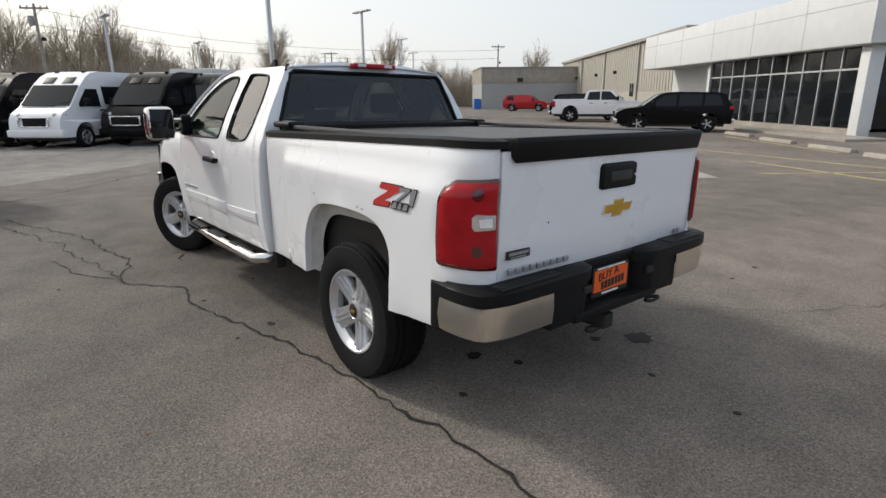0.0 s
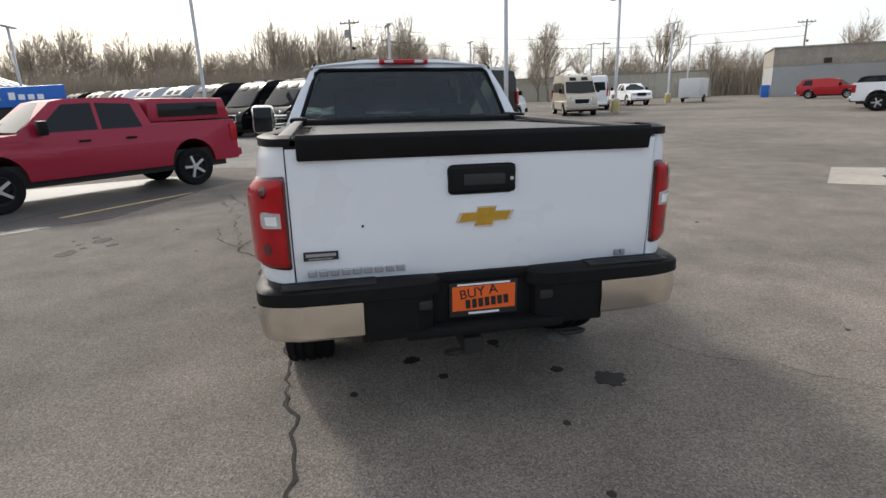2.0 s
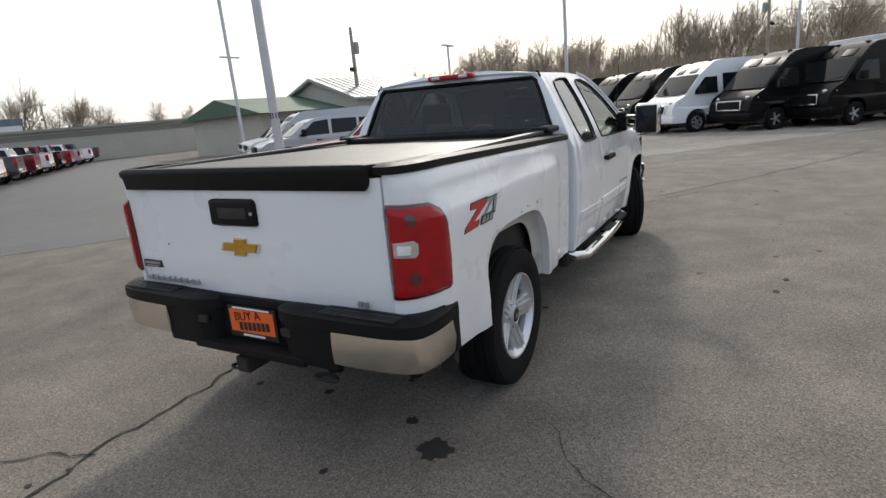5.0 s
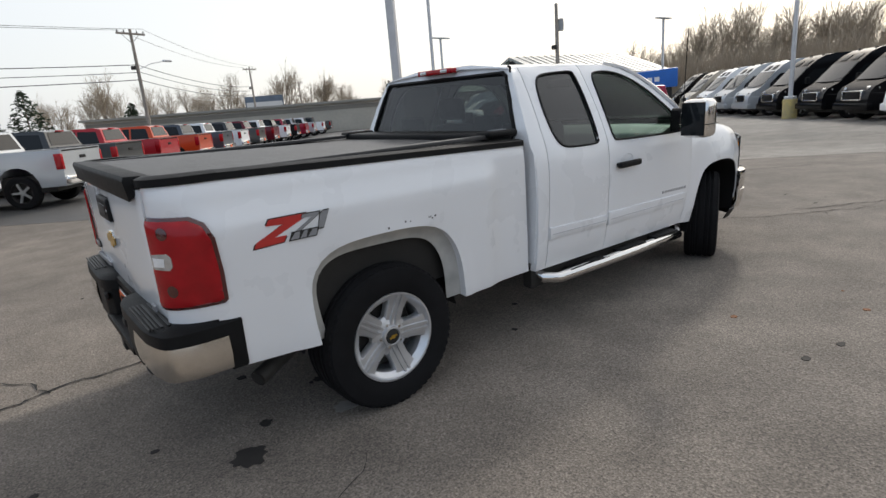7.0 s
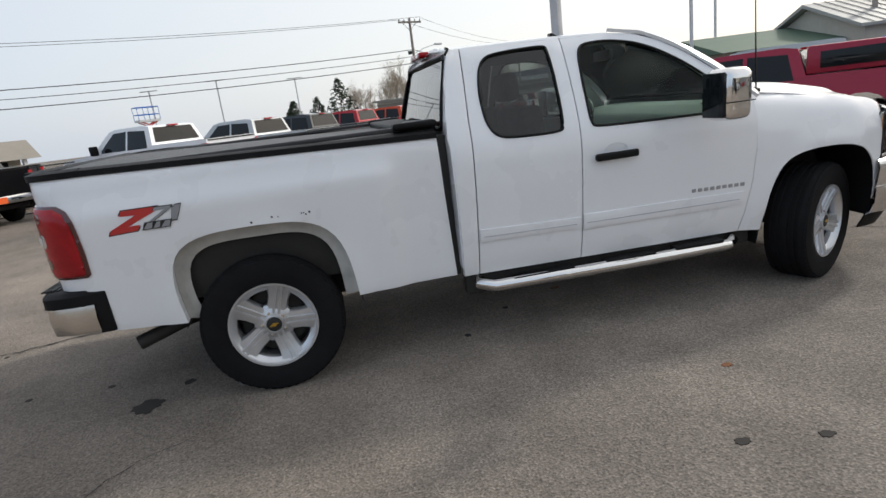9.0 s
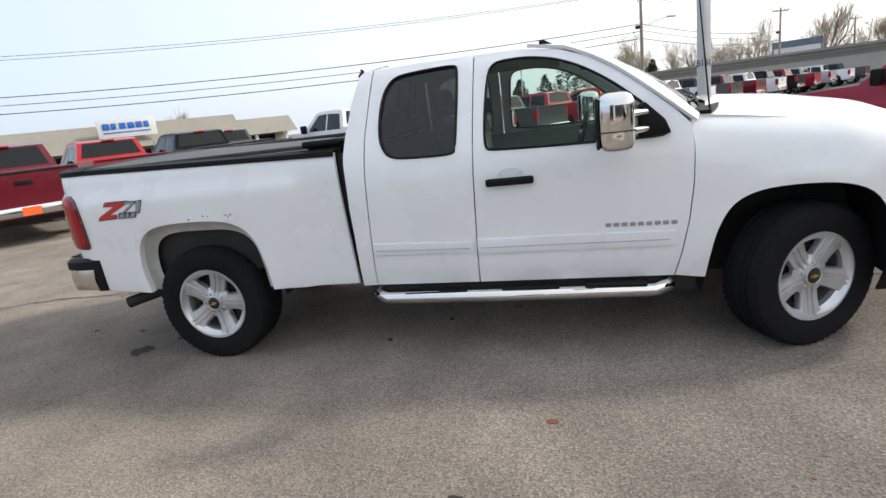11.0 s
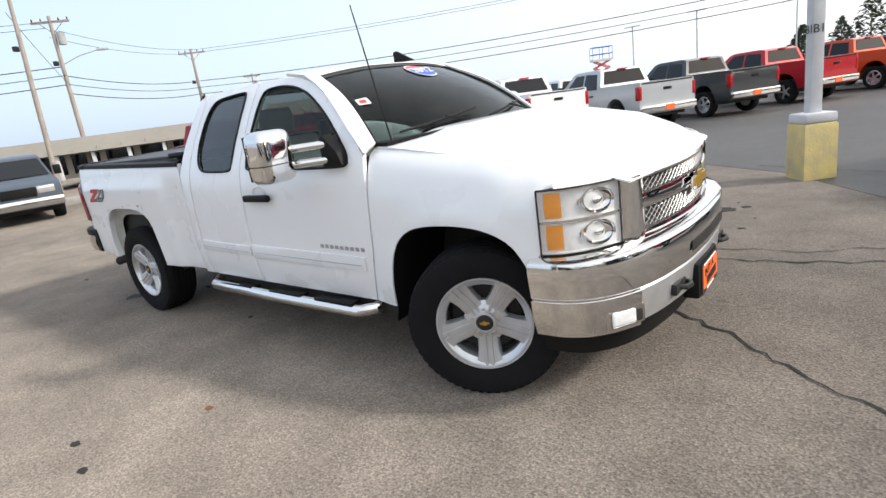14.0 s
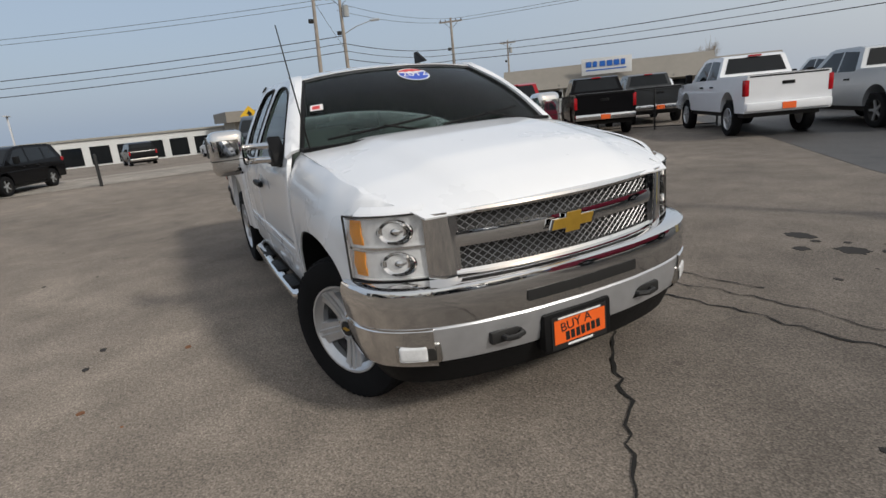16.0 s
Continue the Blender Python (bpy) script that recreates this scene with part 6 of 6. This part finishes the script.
hall = empty("service_hall", local(20.3, -39.8, -40), "long beige metal service hall with ribbed walls", "building")
part("wall", box(-6, 36, -14, 0.0, 0, 5.9, 0.02), "panel_beige", hall)
part("roof_edge", box(-6.2, 36.2, -14.2, 0.25, 5.9, 6.15), "roof_grey", hall)
for k in range(70):
    part("wall_rib", box(-5.8 + k * 0.6, -5.72 + k * 0.6, 0.0, 0.05, 1.9, 5.9), "panel_beige", hall, smooth=False)
for x in (3.5, 14, 24):
    part("downpipe", box(x, x + 0.16, 0.0, 0.14, 0, 5.9), "roof_grey", hall)
for x in (10, 17, 26.5):
    part("wall_lamp", box(x, x + 0.3, 0.0, 0.3, 3.6, 3.9, 0.05), "steel_dark", hall)
# flat dark sheet on the wall paints the shade inside the gate
part("gate_opening", box(29, 32.5, 0.0, 0.03, 0.0, 3.6), "dark_shade", hall)
part("window", box(4.6, 5.6, 0.0, 0.04, 1.5, 2.6), "far_glass", hall)

grey = empty("block_building", local(48, -47.2, -127), "low grey block building with a plain parapet", "building")
part("wall", box(0, 15.5, -0.0, 12, 0, 3.2), "panel_grey", grey)
part("upper_wall", box(-0.05, 15.5, -0.05, 12, 3.2, 5.0), "concrete", grey)
part("parapet_cap", box(-0.15, 15.6, -0.15, 12.1, 5.0, 5.12), "roof_grey", grey)
part("vent", box(4.5, 5.2, -0.12, 0.0, 3.3, 3.8), "steel_dark", grey)
part("blue_bin", box(-0.9, -0.1, 0.1, 0.9, 0, 1.3, 0.04), "blue_sign", grey)

# shop across the way
shop = empty("shop", local(-26.5, 28.25, 50) @ Matrix.Scale(0.75, 4), "grey-tan shop with a sloping metal fascia and a sign board", "building")
part("wall", box(-38, 14, 2.5, 12, 0, 3.0), "stucco", shop)
bm = prism([(-0.2, 2.4), (0.0, 2.6), (1.6, 4.5), (12.2, 4.6), (12.2, 2.4)], -11.0, 8.8, "x")
part("roof", bm, "tan_wall", shop, smooth=False)
part("roof_low", prism([(-0.2, 2.3), (0.0, 2.45), (1.6, 3.9), (12.2, 4.0), (12.2, 2.3)], 8.82, 14.5, "x"), "tan_wall", shop, smooth=False)
part("roof_low", prism([(-0.2, 2.3), (0.0, 2.45), (1.6, 3.7), (12.2, 3.8), (12.2, 2.3)], -38, -11.02, "x"), "tan_wall", shop, smooth=False)
for k in range(24):
    part("roof_seam", box(-37 + k * 2.1, -36.92 + k * 2.1, -0.05, 0.02, 2.55, 2.75), "roof_grey", shop, smooth=False)
for k in range(16):
    x = -36 + k * 3.1
    part("shop_window", box(x, x + 2.5, 2.44, 2.5, 0.4, 2.2), "far_glass", shop)
    part("column", box(x + 2.65, x + 2.95, 0.1, 0.4, 0, 2.4, 0.03), "panel_white", shop)
sg = part("sign_board", box(-3.3, 1.3, -0.15, 0.05, 3.35, 4.85, 0.02), "panel_white", shop)
for k, w in enumerate((0.52, 0.4, 0.5, 0.52, 0.5, 0.4)):
    part("sign_shape", box(-2.9 + k * 0.64, -2.9 + k * 0.64 + w, -0.18, -0.15, 4.05, 4.55, 0.05), "blue_sign", sg)
part("sign_bar", box(-2.9, 0.8, -0.18, -0.15, 3.72, 3.82), "blue_sign", sg)


# low white building beyond the road, and a tan office
lowb = empty("workshop", pose(-84, -18, -2.4, 0, 0, 92), "long white workshop with a row of glazed doors", "building")
part("wall", box(-6, 26, 0, 12, 0, 3.6), "panel_white", lowb)
part("roof", box(-6.3, 26.3, -0.3, 12.3, 3.6, 3.85), "roof_grey", lowb)
for k in range(6):
    part("glazed_door", box(4 + k * 3.3, 6.4 + k * 3.3, -0.06, 0.0, 0.3, 2.7), "far_glass", lowb)
office = empty("office", pose(-72, 7.0, -1.9, 0, 0, 92), "tan office with a flat roof and porch shade painted dark", "building")
part("wall", box(0, 16, 0, 10, 0, 3.6), "stucco", office)
part("roof", box(-1.2, 10, -2.0, 10.4, 3.6, 4.9), "tan_wall", office)
# flat dark sheet on the wall paints the shade under the porch roof
part("porch", box(0.5, 9, -0.05, 0.0, 0, 3.2), "dark_shade", office)
part("sign", box(4, 6, -2.1, -2.0, 3.9, 4.5), "decal_red", office)
for k in range(4):
    part("window", box(10.4 + k * 1.3, 11.2 + k * 1.3, -0.05, 0.0, 1.0, 2.8), "far_glass", office)

# gabled hall and the blue trailer
gab = empty("gabled_hall", local(29.5, 27.4, -11) @ Matrix.Scale(0.84, 4), "tan gabled hall with a pale metal roof", "building")
part("wall", box(0, 13, -5.5, 5.5, 0, 3.7), "stucco", gab)
part("roof", prism([(-6.0, 3.6), (0, 5.7), (6.0, 3.6), (6.0, 3.8), (0, 5.95), (-6.0, 3.8)], -0.6, 13.6, "x"), "roof_pale", gab, smooth=False)
for k in range(16):
    part("roof_seam", prism([(-6.02, 3.81), (0, 5.97), (0, 6.02), (-6.02, 3.86)], 0.2 + k * 0.8, 0.24 + k * 0.8, "x"), "roof_grey", gab, smooth=False)
part("gable", prism([(-5.5, 3.7), (5.5, 3.7), (0, 5.65)], 0.0, 0.2, "x"), "stucco", gab, smooth=False)
part("side_wing", box(-8, 0, -3, 8, 0, 3.2), "stucco", gab)
part("wing_roof", prism([(-4, 3.1), (2.5, 4.6), (9, 3.1)], -8.6, 0.0, "x"), "roof_green", gab, smooth=False)
for k in range(3):
    part("window", box(-7 + k * 2.2, -6 + k * 2.2, -3.06, -3.0, 0.9, 2.4), "far_glass", gab)
blue = empty("sign_trailer", local(26.3, 19.7, -59), "blue sign trailer with pale lettering bars", "trailer")
part("body", prism([(0, 2.2), (0.9, 2.62), (6.3, 2.85), (6.3, 1.75), (0, 1.75)], -0.9, 0.9, "y", 0.06), "blue_sign", blue)
part("chassis", box(0.4, 6.0, -0.8, 0.8, 0.6, 1.75, 0.03), "steel_dark", blue)
for k in range(9):
    x = 1.6 + k * 0.4 + (0.22 if k > 4 else 0)
    part("text_bar", box(x, x + 0.27, -0.93, -0.9, 2.12, 2.12 + (0.36 if k in (0, 5) else 0.26)), "sticker_white", blue)
for x in (1.6, 4.8):
    for w in (-0.75, 0.75):
        add_wheel(blue, x, w, 0.4, 0.22, True)
longb = empty("warehouse", local(6, 72, -28), "long low tan warehouse beyond the pickups", "building")
part("wall", box(0, 52, 0, 14, 0, 3.4), "stucco", longb)
part("roof", box(-0.4, 52.4, -0.5, 14.4, 3.4, 3.65), "roof_grey", longb)
part("stripe", box(0, 52, -0.04, 0.0, 2.6, 3.1), "tan_wall", longb)
fence = empty("rear_wall", local(66, -54, 55), "long tan boundary wall behind the lot", "wall")
part("wall", box(0, 80, 0, 0.4, 0, 3.4), "stucco", fence)
part("coping", box(0, 80, -0.1, 0.5, 3.4, 3.6), "roof_grey", fence)
flat_patch("grass_verge", [(62, -52), (108, 14), (140, 0), (90, -80)], "grass", 0.03, "rough dry grass strip behind the lot", "grass")

# white enclosed trailer, scissor lift, road signs, posts, fence
tr = empty("cargo_trailer", pose(43.5, -34.5, 0, 0, 0, 130), "small white enclosed cargo trailer", "trailer")
part("body", box(-1.6, 1.6, -0.95, 0.95, 0.45, 2.2, 0.06), "panel_white", tr)
part("tongue", prism([(-0.05, 0.4), (0.05, 0.4), (0.05, 0.5), (-0.05, 0.5)], 1.6, 2.7, "x"), "steel_dark", tr)
for s in (-0.95, 0.95):
    add_wheel(tr, -0.1, s, 0.34, 0.2, True)
lift = empty("scissor_lift", pose(-13.4, 39.3, 0, 0, 0, 40), "raised scissor lift with a railed platform", "lift")
lift.scale = (0.62, 0.62, 1)
part("base", box(-1.2, 1.2, -0.6, 0.6, 0.0, 1.2, 0.05), "blue_sign", lift)
for k in range(4):
    for s in (-0.5, 0.5):
        part("scissor_arm", tube([(-0.9, s, 1.2 + k * 0.5), (0.9, s, 1.7 + k * 0.5)], 0.05, 6), "decal_red", lift)
        part("scissor_arm", tube([(0.9, s, 1.2 + k * 0.5), (-0.9, s, 1.7 + k * 0.5)], 0.05, 6), "decal_red", lift)
part("platform", box(-1.2, 1.2, -0.6, 0.6, 3.2, 3.35), "panel_white", lift)
for z in (3.7, 4.2):
    part("rail", tube([(-1.2, -0.6, z), (1.2, -0.6, z), (1.2, 0.6, z), (-1.2, 0.6, z), (-1.2, -0.6, z)], 0.03, 6), "blue_sign", lift)
for x in (-1.2, 0, 1.2):
    for s in (-0.6, 0.6):
        part("rail_post", tube([(x, s, 3.3), (x, s, 4.2)], 0.03, 6), "blue_sign", lift)
sgn = empty("road_sign", pose(-30, 3.2, 0, 0, 0, -20), "yellow diamond curve warning sign on a post", "road sign")
part("post", tube([(0, 0, -0.6), (0, 0, 2.4)], 0.04, 6), "steel_dark", sgn)
part("panel", prism([(0, 1.35), (0.55, 1.9), (0, 2.45), (-0.55, 1.9)], 0.04, 0.06, "x"), "yellow_sign", sgn, smooth=False)
part("arrow", prism([(-0.08, 1.6), (0.06, 1.6), (0.06, 1.85), (0.16, 1.95), (0.0, 2.2), (-0.16, 2.0), (-0.06, 1.95)], 0.06, 0.065, "x"), "ink", sgn, smooth=False)
part("plate", box(0.04, 0.06, -0.4, 0.4, 0.95, 1.3), "yellow_sign", sgn)
for x, y in ((-15.8, -3.6), (-24.5, 0.2)):
    tagged(part("bollard", lathe([(0.05, 0), (0.05, 0.95), (0.04, 1.0), (0.01, 1.01)], 10, "z"), "ink", at=pose(x, y, 0)), "slim black post at the lot's edge", "post", "posts")
fn = empty("chain_fence", local(-15.5, 9.0, 35), "black-railed chain-link fence behind the pickups", "fence")
for k in range(6):
    part("post", tube([(k * 1.9, 0, 0), (k * 1.9, 0, 1.35)], 0.03, 8), "ink", fn)
for z in (0.1, 1.32):
    part("rail", tube([(0, 0, z), (9.5, 0, z)], 0.02, 6), "ink", fn)
bm = bmesh.new()
for k in range(-12, 96):
    for d in (1, -1):
        x0, x1 = k * 0.1, k * 0.1 + d * 1.2
        if -0.01 < min(x0, x1) and max(x0, x1) < 9.51:
            tube([(x0, 0, 0.1), (x1, 0, 1.3)], 0.003, 3, bm, cap=False)
tagged(part("wire_mesh", bm, "steel_dark", fn), kind="stuff")

# ---------- utility poles and wires ----------
def utility_pole(x, y, h, arm=True, az=40, lamp=False, transformer=False, z=0.0, lean=0.0):
    root = empty("utility_pole", pose(x, y, z, 0, lean, az), "weathered wooden utility pole with a cross-arm", "utility pole", "utility poles")
    part("pole", tube([(0, 0, -0.5), (0, 0, h * 0.5), (0, 0, h)], [0.17, 0.15, 0.11], 10), "wood_pole", root)
    if arm:
        part("cross_arm", box(-1.2, 1.2, -0.06, 0.06, h - 0.45, h - 0.3), "wood_pole", root)
        for k in (-1.1, -0.55, 0.55, 1.1):
            part("insulator", lathe([(0.05, 0), (0.05, 0.12), (0.02, 0.2)], 8, "z"), "steel_dark", root, at=pose(k, 0, h - 0.3))
        for s in (-1, 1):
            part("brace", tube([(0, 0.08, h - 1.1), (s * 0.7, 0.08, h - 0.45)], 0.02, 5), "steel_dark", root)
    if transformer:
        part("transformer", lathe([(0.02, 0), (0.24, 0.02), (0.26, 0.5), (0.24, 0.85), (0.02, 0.9)], 14, "z"), "panel_grey", root, at=pose(0.42, 0, h - 1.9))
    if lamp:
        part("lamp_arm", tube([(0, 0, h - 3.2), (1.2, 0, h - 2.7), (2.6, 0, h - 2.4)], 0.035, 6), "mullion", root)
        part("lamp_head", box(2.4, 3.2, -0.12, 0.12, h - 2.5, h - 2.32, 0.05), "mullion", root)
    part("flood_lamp", box(-0.5, -0.2, -0.15, 0.15, h - 3.2, h - 2.9, 0.04), "steel_dark", root)
    return root


utility_pole(-38.9, 10.0, 12.0, False, 50, z=-0.6, lean=2), utility_pole(-41.5, 13.2, 11.5, True, 50, lamp=True, transformer=True, z=-0.6)
utility_pole(-49.2, 27.3, 10.0, True, 50), utility_pole(-71, 48.6, 10.0, True, 50, transformer=True)
utility_pole(7.9, 49.6, 10.0, True, 20, lamp=True), utility_pole(29.4, 80.6, 10.0, True, 20), utility_pole(52, 112, 10, True, 20), utility_pole(78, 140, 10, True, 20)
utility_pole(31.2, 24.6, 8.4, False, 0, transformer=True), utility_pole(61, -3.3, 10.0, True, 60, transformer=True), utility_pole(95, -52, 10, True, 60), utility_pole(84, -36, 10.2, True, 60), utility_pole(70, -72, 10.5, True, 60)


def wire(a, b, sag, r=0.02):
    pts = []
    for k in range(25):
        t = k / 24
        p = Vector(a).lerp(Vector(b), t)
        pts.append((p.x, p.y, p.z - sag * 4 * t * (1 - t)))
    return tube(pts, r, 4, cap=False)


cab = empty("overhead_wires", pose(0, 0, 0), "thin black overhead wires between the poles", "wire")
for h, off, r in ((11.0, 0.9, 0.016), (10.9, -0.9, 0.016), (8.2, 0, 0.03), (7.6, 0.2, 0.024), (7.0, 0.0, 0.03)):
    part("wire", wire((-49.2 + off, 27.3, h - 1.2), (7.9 + off, 49.6, h - 1.0), 0.9, r), "wire", cab)
    part("wire", wire((7.9 + off, 49.6, h - 1.0), (29.4 + off, 80.6, h - 1.0), 0.6, r), "wire", cab)
    part("wire", wire((-41.5 + off, 13.2, h - 0.6), (-60 + off, -40, h - 1.6), 0.8, r), "wire", cab)
    part("wire", wire((-41.5 + off, 13.2, h - 1.2), (-49.2 + off, 27.3, h - 1.2), 0.4, r), "wire", cab)
for h in (9.6, 8.2):
    part("wire", wire((61, -3.3, h), (84, -36, h), 0.5, 0.02), "wire", cab)
    part("wire", wire((84, -36, h), (70, -72, h), 0.5, 0.02), "wire", cab)
part("guy_wire", wire((-38.9, 10, 10.5), (-41.5, 13.2, 6.5), 0.1), "wire", cab)
bill = empty("billboard", pose(36, 93, 0, 0, 0, -20), "roadside billboard with a pale picture panel", "billboard")
part("panel", box(-3.2, 3.2, -0.2, 0.2, 3.6, 6.4), "slate_panel", bill)
part("picture_band", box(-3.0, 3.0, -0.24, -0.2, 4.6, 5.4), "panel_white", bill)
part("post", tube([(0, 0, 0), (0, 0, 3.6)], 0.2, 8), "steel_dark", bill)


# ---------- trees ----------
def bare_tree(seed, height, spread=1.0):
    """A leafless tree: a tapered trunk and limbs that fork into fine twigs."""
    rnd = random.Random(seed)
    wood, fine_bm = bmesh.new(), bmesh.new()

    def grow(p, d, length, r, level):
        pts, q, way = [p], p.copy(), d.copy()
        n = 3
        for _ in range(n):
            way = (way + Vector((rnd.uniform(-0.22, 0.22), rnd.uniform(-0.22, 0.22), rnd.uniform(-0.02, 0.16)))).normalized()
            q = q + way * length / n
            pts.append(q.copy())
        rads = [r * (1 - 0.45 * k / n) for k in range(n + 1)]
        tube(pts, rads, 6 if level < 1 else 3, wood if level < 2 else fine_bm, cap=False)
        if level >= 4:
            return
        for k in range((5, 5, 4, 4)[level]):
            t = rnd.uniform(0.35, 1.0)
            base = pts[min(n - 1, int(t * n))].lerp(pts[min(n, int(t * n) + 1)], (t * n) % 1)
            a, tilt = rnd.uniform(0, 2 * math.pi), rnd.uniform(0.35, 0.95) * spread
            side = way.orthogonal().normalized()
            side.rotate(Matrix.Rotation(a, 3, way))
            nd = (way * math.cos(tilt) + side * math.sin(tilt) + Vector((0, 0, 0.22))).normalized()
            grow(base, nd, length * rnd.uniform(0.55, 0.82), r * 0.48, level + 1)
        if level < 3:
            grow(pts[-1], way, length * 0.66, r * 0.56, level + 1)

    grow(Vector((0, 0, -0.2)), Vector((rnd.uniform(-0.08, 0.08), rnd.uniform(-0.08, 0.08), 1)).normalized(), height * 0.36, height * 0.018, 0)
    root = empty("tree", pose(0, 0, 0), "bare deciduous tree with grey-brown twigs", "tree", "bare trees")
    part("trunk", wood, "bark", root, smooth=False)
    tagged(part("twig_crown", fine_bm, "twig", root, smooth=False), kind="stuff")
    return root


def bush(seed, w, h):
    rnd = random.Random(seed)
    bm = bmesh.new()
    for k in range(520):
        x, y = rnd.gauss(0, w * 0.32), rnd.gauss(0, w * 0.25)
        hh = h * rnd.uniform(0.5, 1.0) * max(0.25, 1 - (abs(x) / w) ** 2)
        tube([(x, y, 0), (x + rnd.uniform(-0.4, 0.4), y + rnd.uniform(-0.4, 0.4), hh * 0.6), (x + rnd.uniform(-1.0, 1.0), y + rnd.uniform(-1, 1), hh)], [0.03, 0.02, 0.008], 3, bm, cap=False)
    root = empty("shrub", pose(0, 0, 0), "leafless brown undergrowth behind the lot", "shrub", "shrubs")
    tagged(part("twig_crown", bm, "twig", root, smooth=False), kind="stuff")
    return root


protos = [bare_tree(11, 9.0, 1.1), bare_tree(12, 10.0, 0.95), bare_tree(13, 8.0, 1.25), bare_tree(14, 11.0, 0.9), bare_tree(15, 7.0, 1.3)]
bushes = [bush(21, 7.0, 6.4), bush(22, 8.0, 5.2)]
rnd = random.Random(7)
spots = []
for az in np.arange(-33, 27, 0.85):
    d = rnd.uniform(78, 104) if az > -14 else rnd.uniform(96, 120)
    keep = 1.0 if az > -14 else 0.45
    if rnd.random() < keep:
        spots.append((az + rnd.uniform(-0.5, 0.5), d))
for az in np.arange(-13, 30, 1.3):
    spots.append((az + rnd.uniform(-0.6, 0.6), rnd.uniform(84, 98)))
spots += [(-5.0, 70), (-6.4, 76), (-22.5, 82), (-21.5, 88), (-37.6, 88), (-38.8, 90), (-40.2, 96), (-36.8, 100), (-47, 110), (81, 100), (84, 110), (66, 118), (62, 120), (59, 124), (69, 128), (124, 140), (127, 150), (55, 140), (52, 150)]
for az in np.arange(58, 86, 1.5):
    spots.append((az + rnd.uniform(-0.5, 0.5), rnd.uniform(112, 134)))
for n, (az, d) in enumerate(spots):
    src = protos[rnd.randrange(5)]
    sc = rnd.uniform(0.95, 1.45)
    m = pose(d * math.cos(radians(az)) - 4, d * math.sin(radians(az)), 0, 0, 0, rnd.uniform(0, 360))
    o = copy_thing(src, m)
    o.scale = (sc, sc, sc)
for n, az in enumerate(np.arange(-14, 28, 1.0)):
    d = rnd.uniform(72, 80)
    copy_thing(bushes[n % 2], pose(d * math.cos(radians(az)) - 4, d * math.sin(radians(az)), 0, 0, 0, rnd.uniform(0, 360)))
for n, az in enumerate(np.arange(-42, -26, 1.6)):
    copy_thing(bushes[n % 2], pose(92 * math.cos(radians(az)) - 4, 92 * math.sin(radians(az)), 0, 0, 0, rnd.uniform(0, 360)))
for n, p in enumerate(protos):
    p.matrix_basis = pose(105 + 4 * n, 10 + 6 * n, 0)
for n, p in enumerate(bushes):
    p.matrix_basis = pose(88 + 4 * n, 20 + 5 * n, 0)


def conifer(x, y, h, seed):
    r2 = random.Random(seed)
    root = empty("conifer", pose(x, y, 0), "dark evergreen tree beyond the lot", "tree", "evergreens")
    part("trunk", tube([(0, 0, 0), (0, 0, h)], [0.18, 0.03], 6), "bark", root)
    bm = bmesh.new()
    for k in range(900):
        z = h * (1 - r2.uniform(0.0, 0.93) ** 0.8)
        a, rr = r2.uniform(0, 6.28), min((h - z) * 0.62, h * 0.3) * r2.uniform(0.3, 1.05) + 0.15
        c = Vector((rr * math.cos(a), rr * math.sin(a), z - rr * 0.25))
        s = r2.uniform(0.25, 0.5)
        v = [bm.verts.new(c + Vector((r2.uniform(-s, s), r2.uniform(-s, s), r2.uniform(-s * 0.6, s * 0.5)))) for _ in range(4)]
        bm.faces.new(v[:3]), bm.faces.new(v[1:])
    tagged(part("needle_crown", bm, "evergreen", root, smooth=False), kind="stuff")


for k, (x, y, h) in enumerate(((2, 92, 8.6), (-6, 96, 6), (16, 98, 6.6), (-2, 110, 7))):
    conifer(x, y, h, 40 + k)
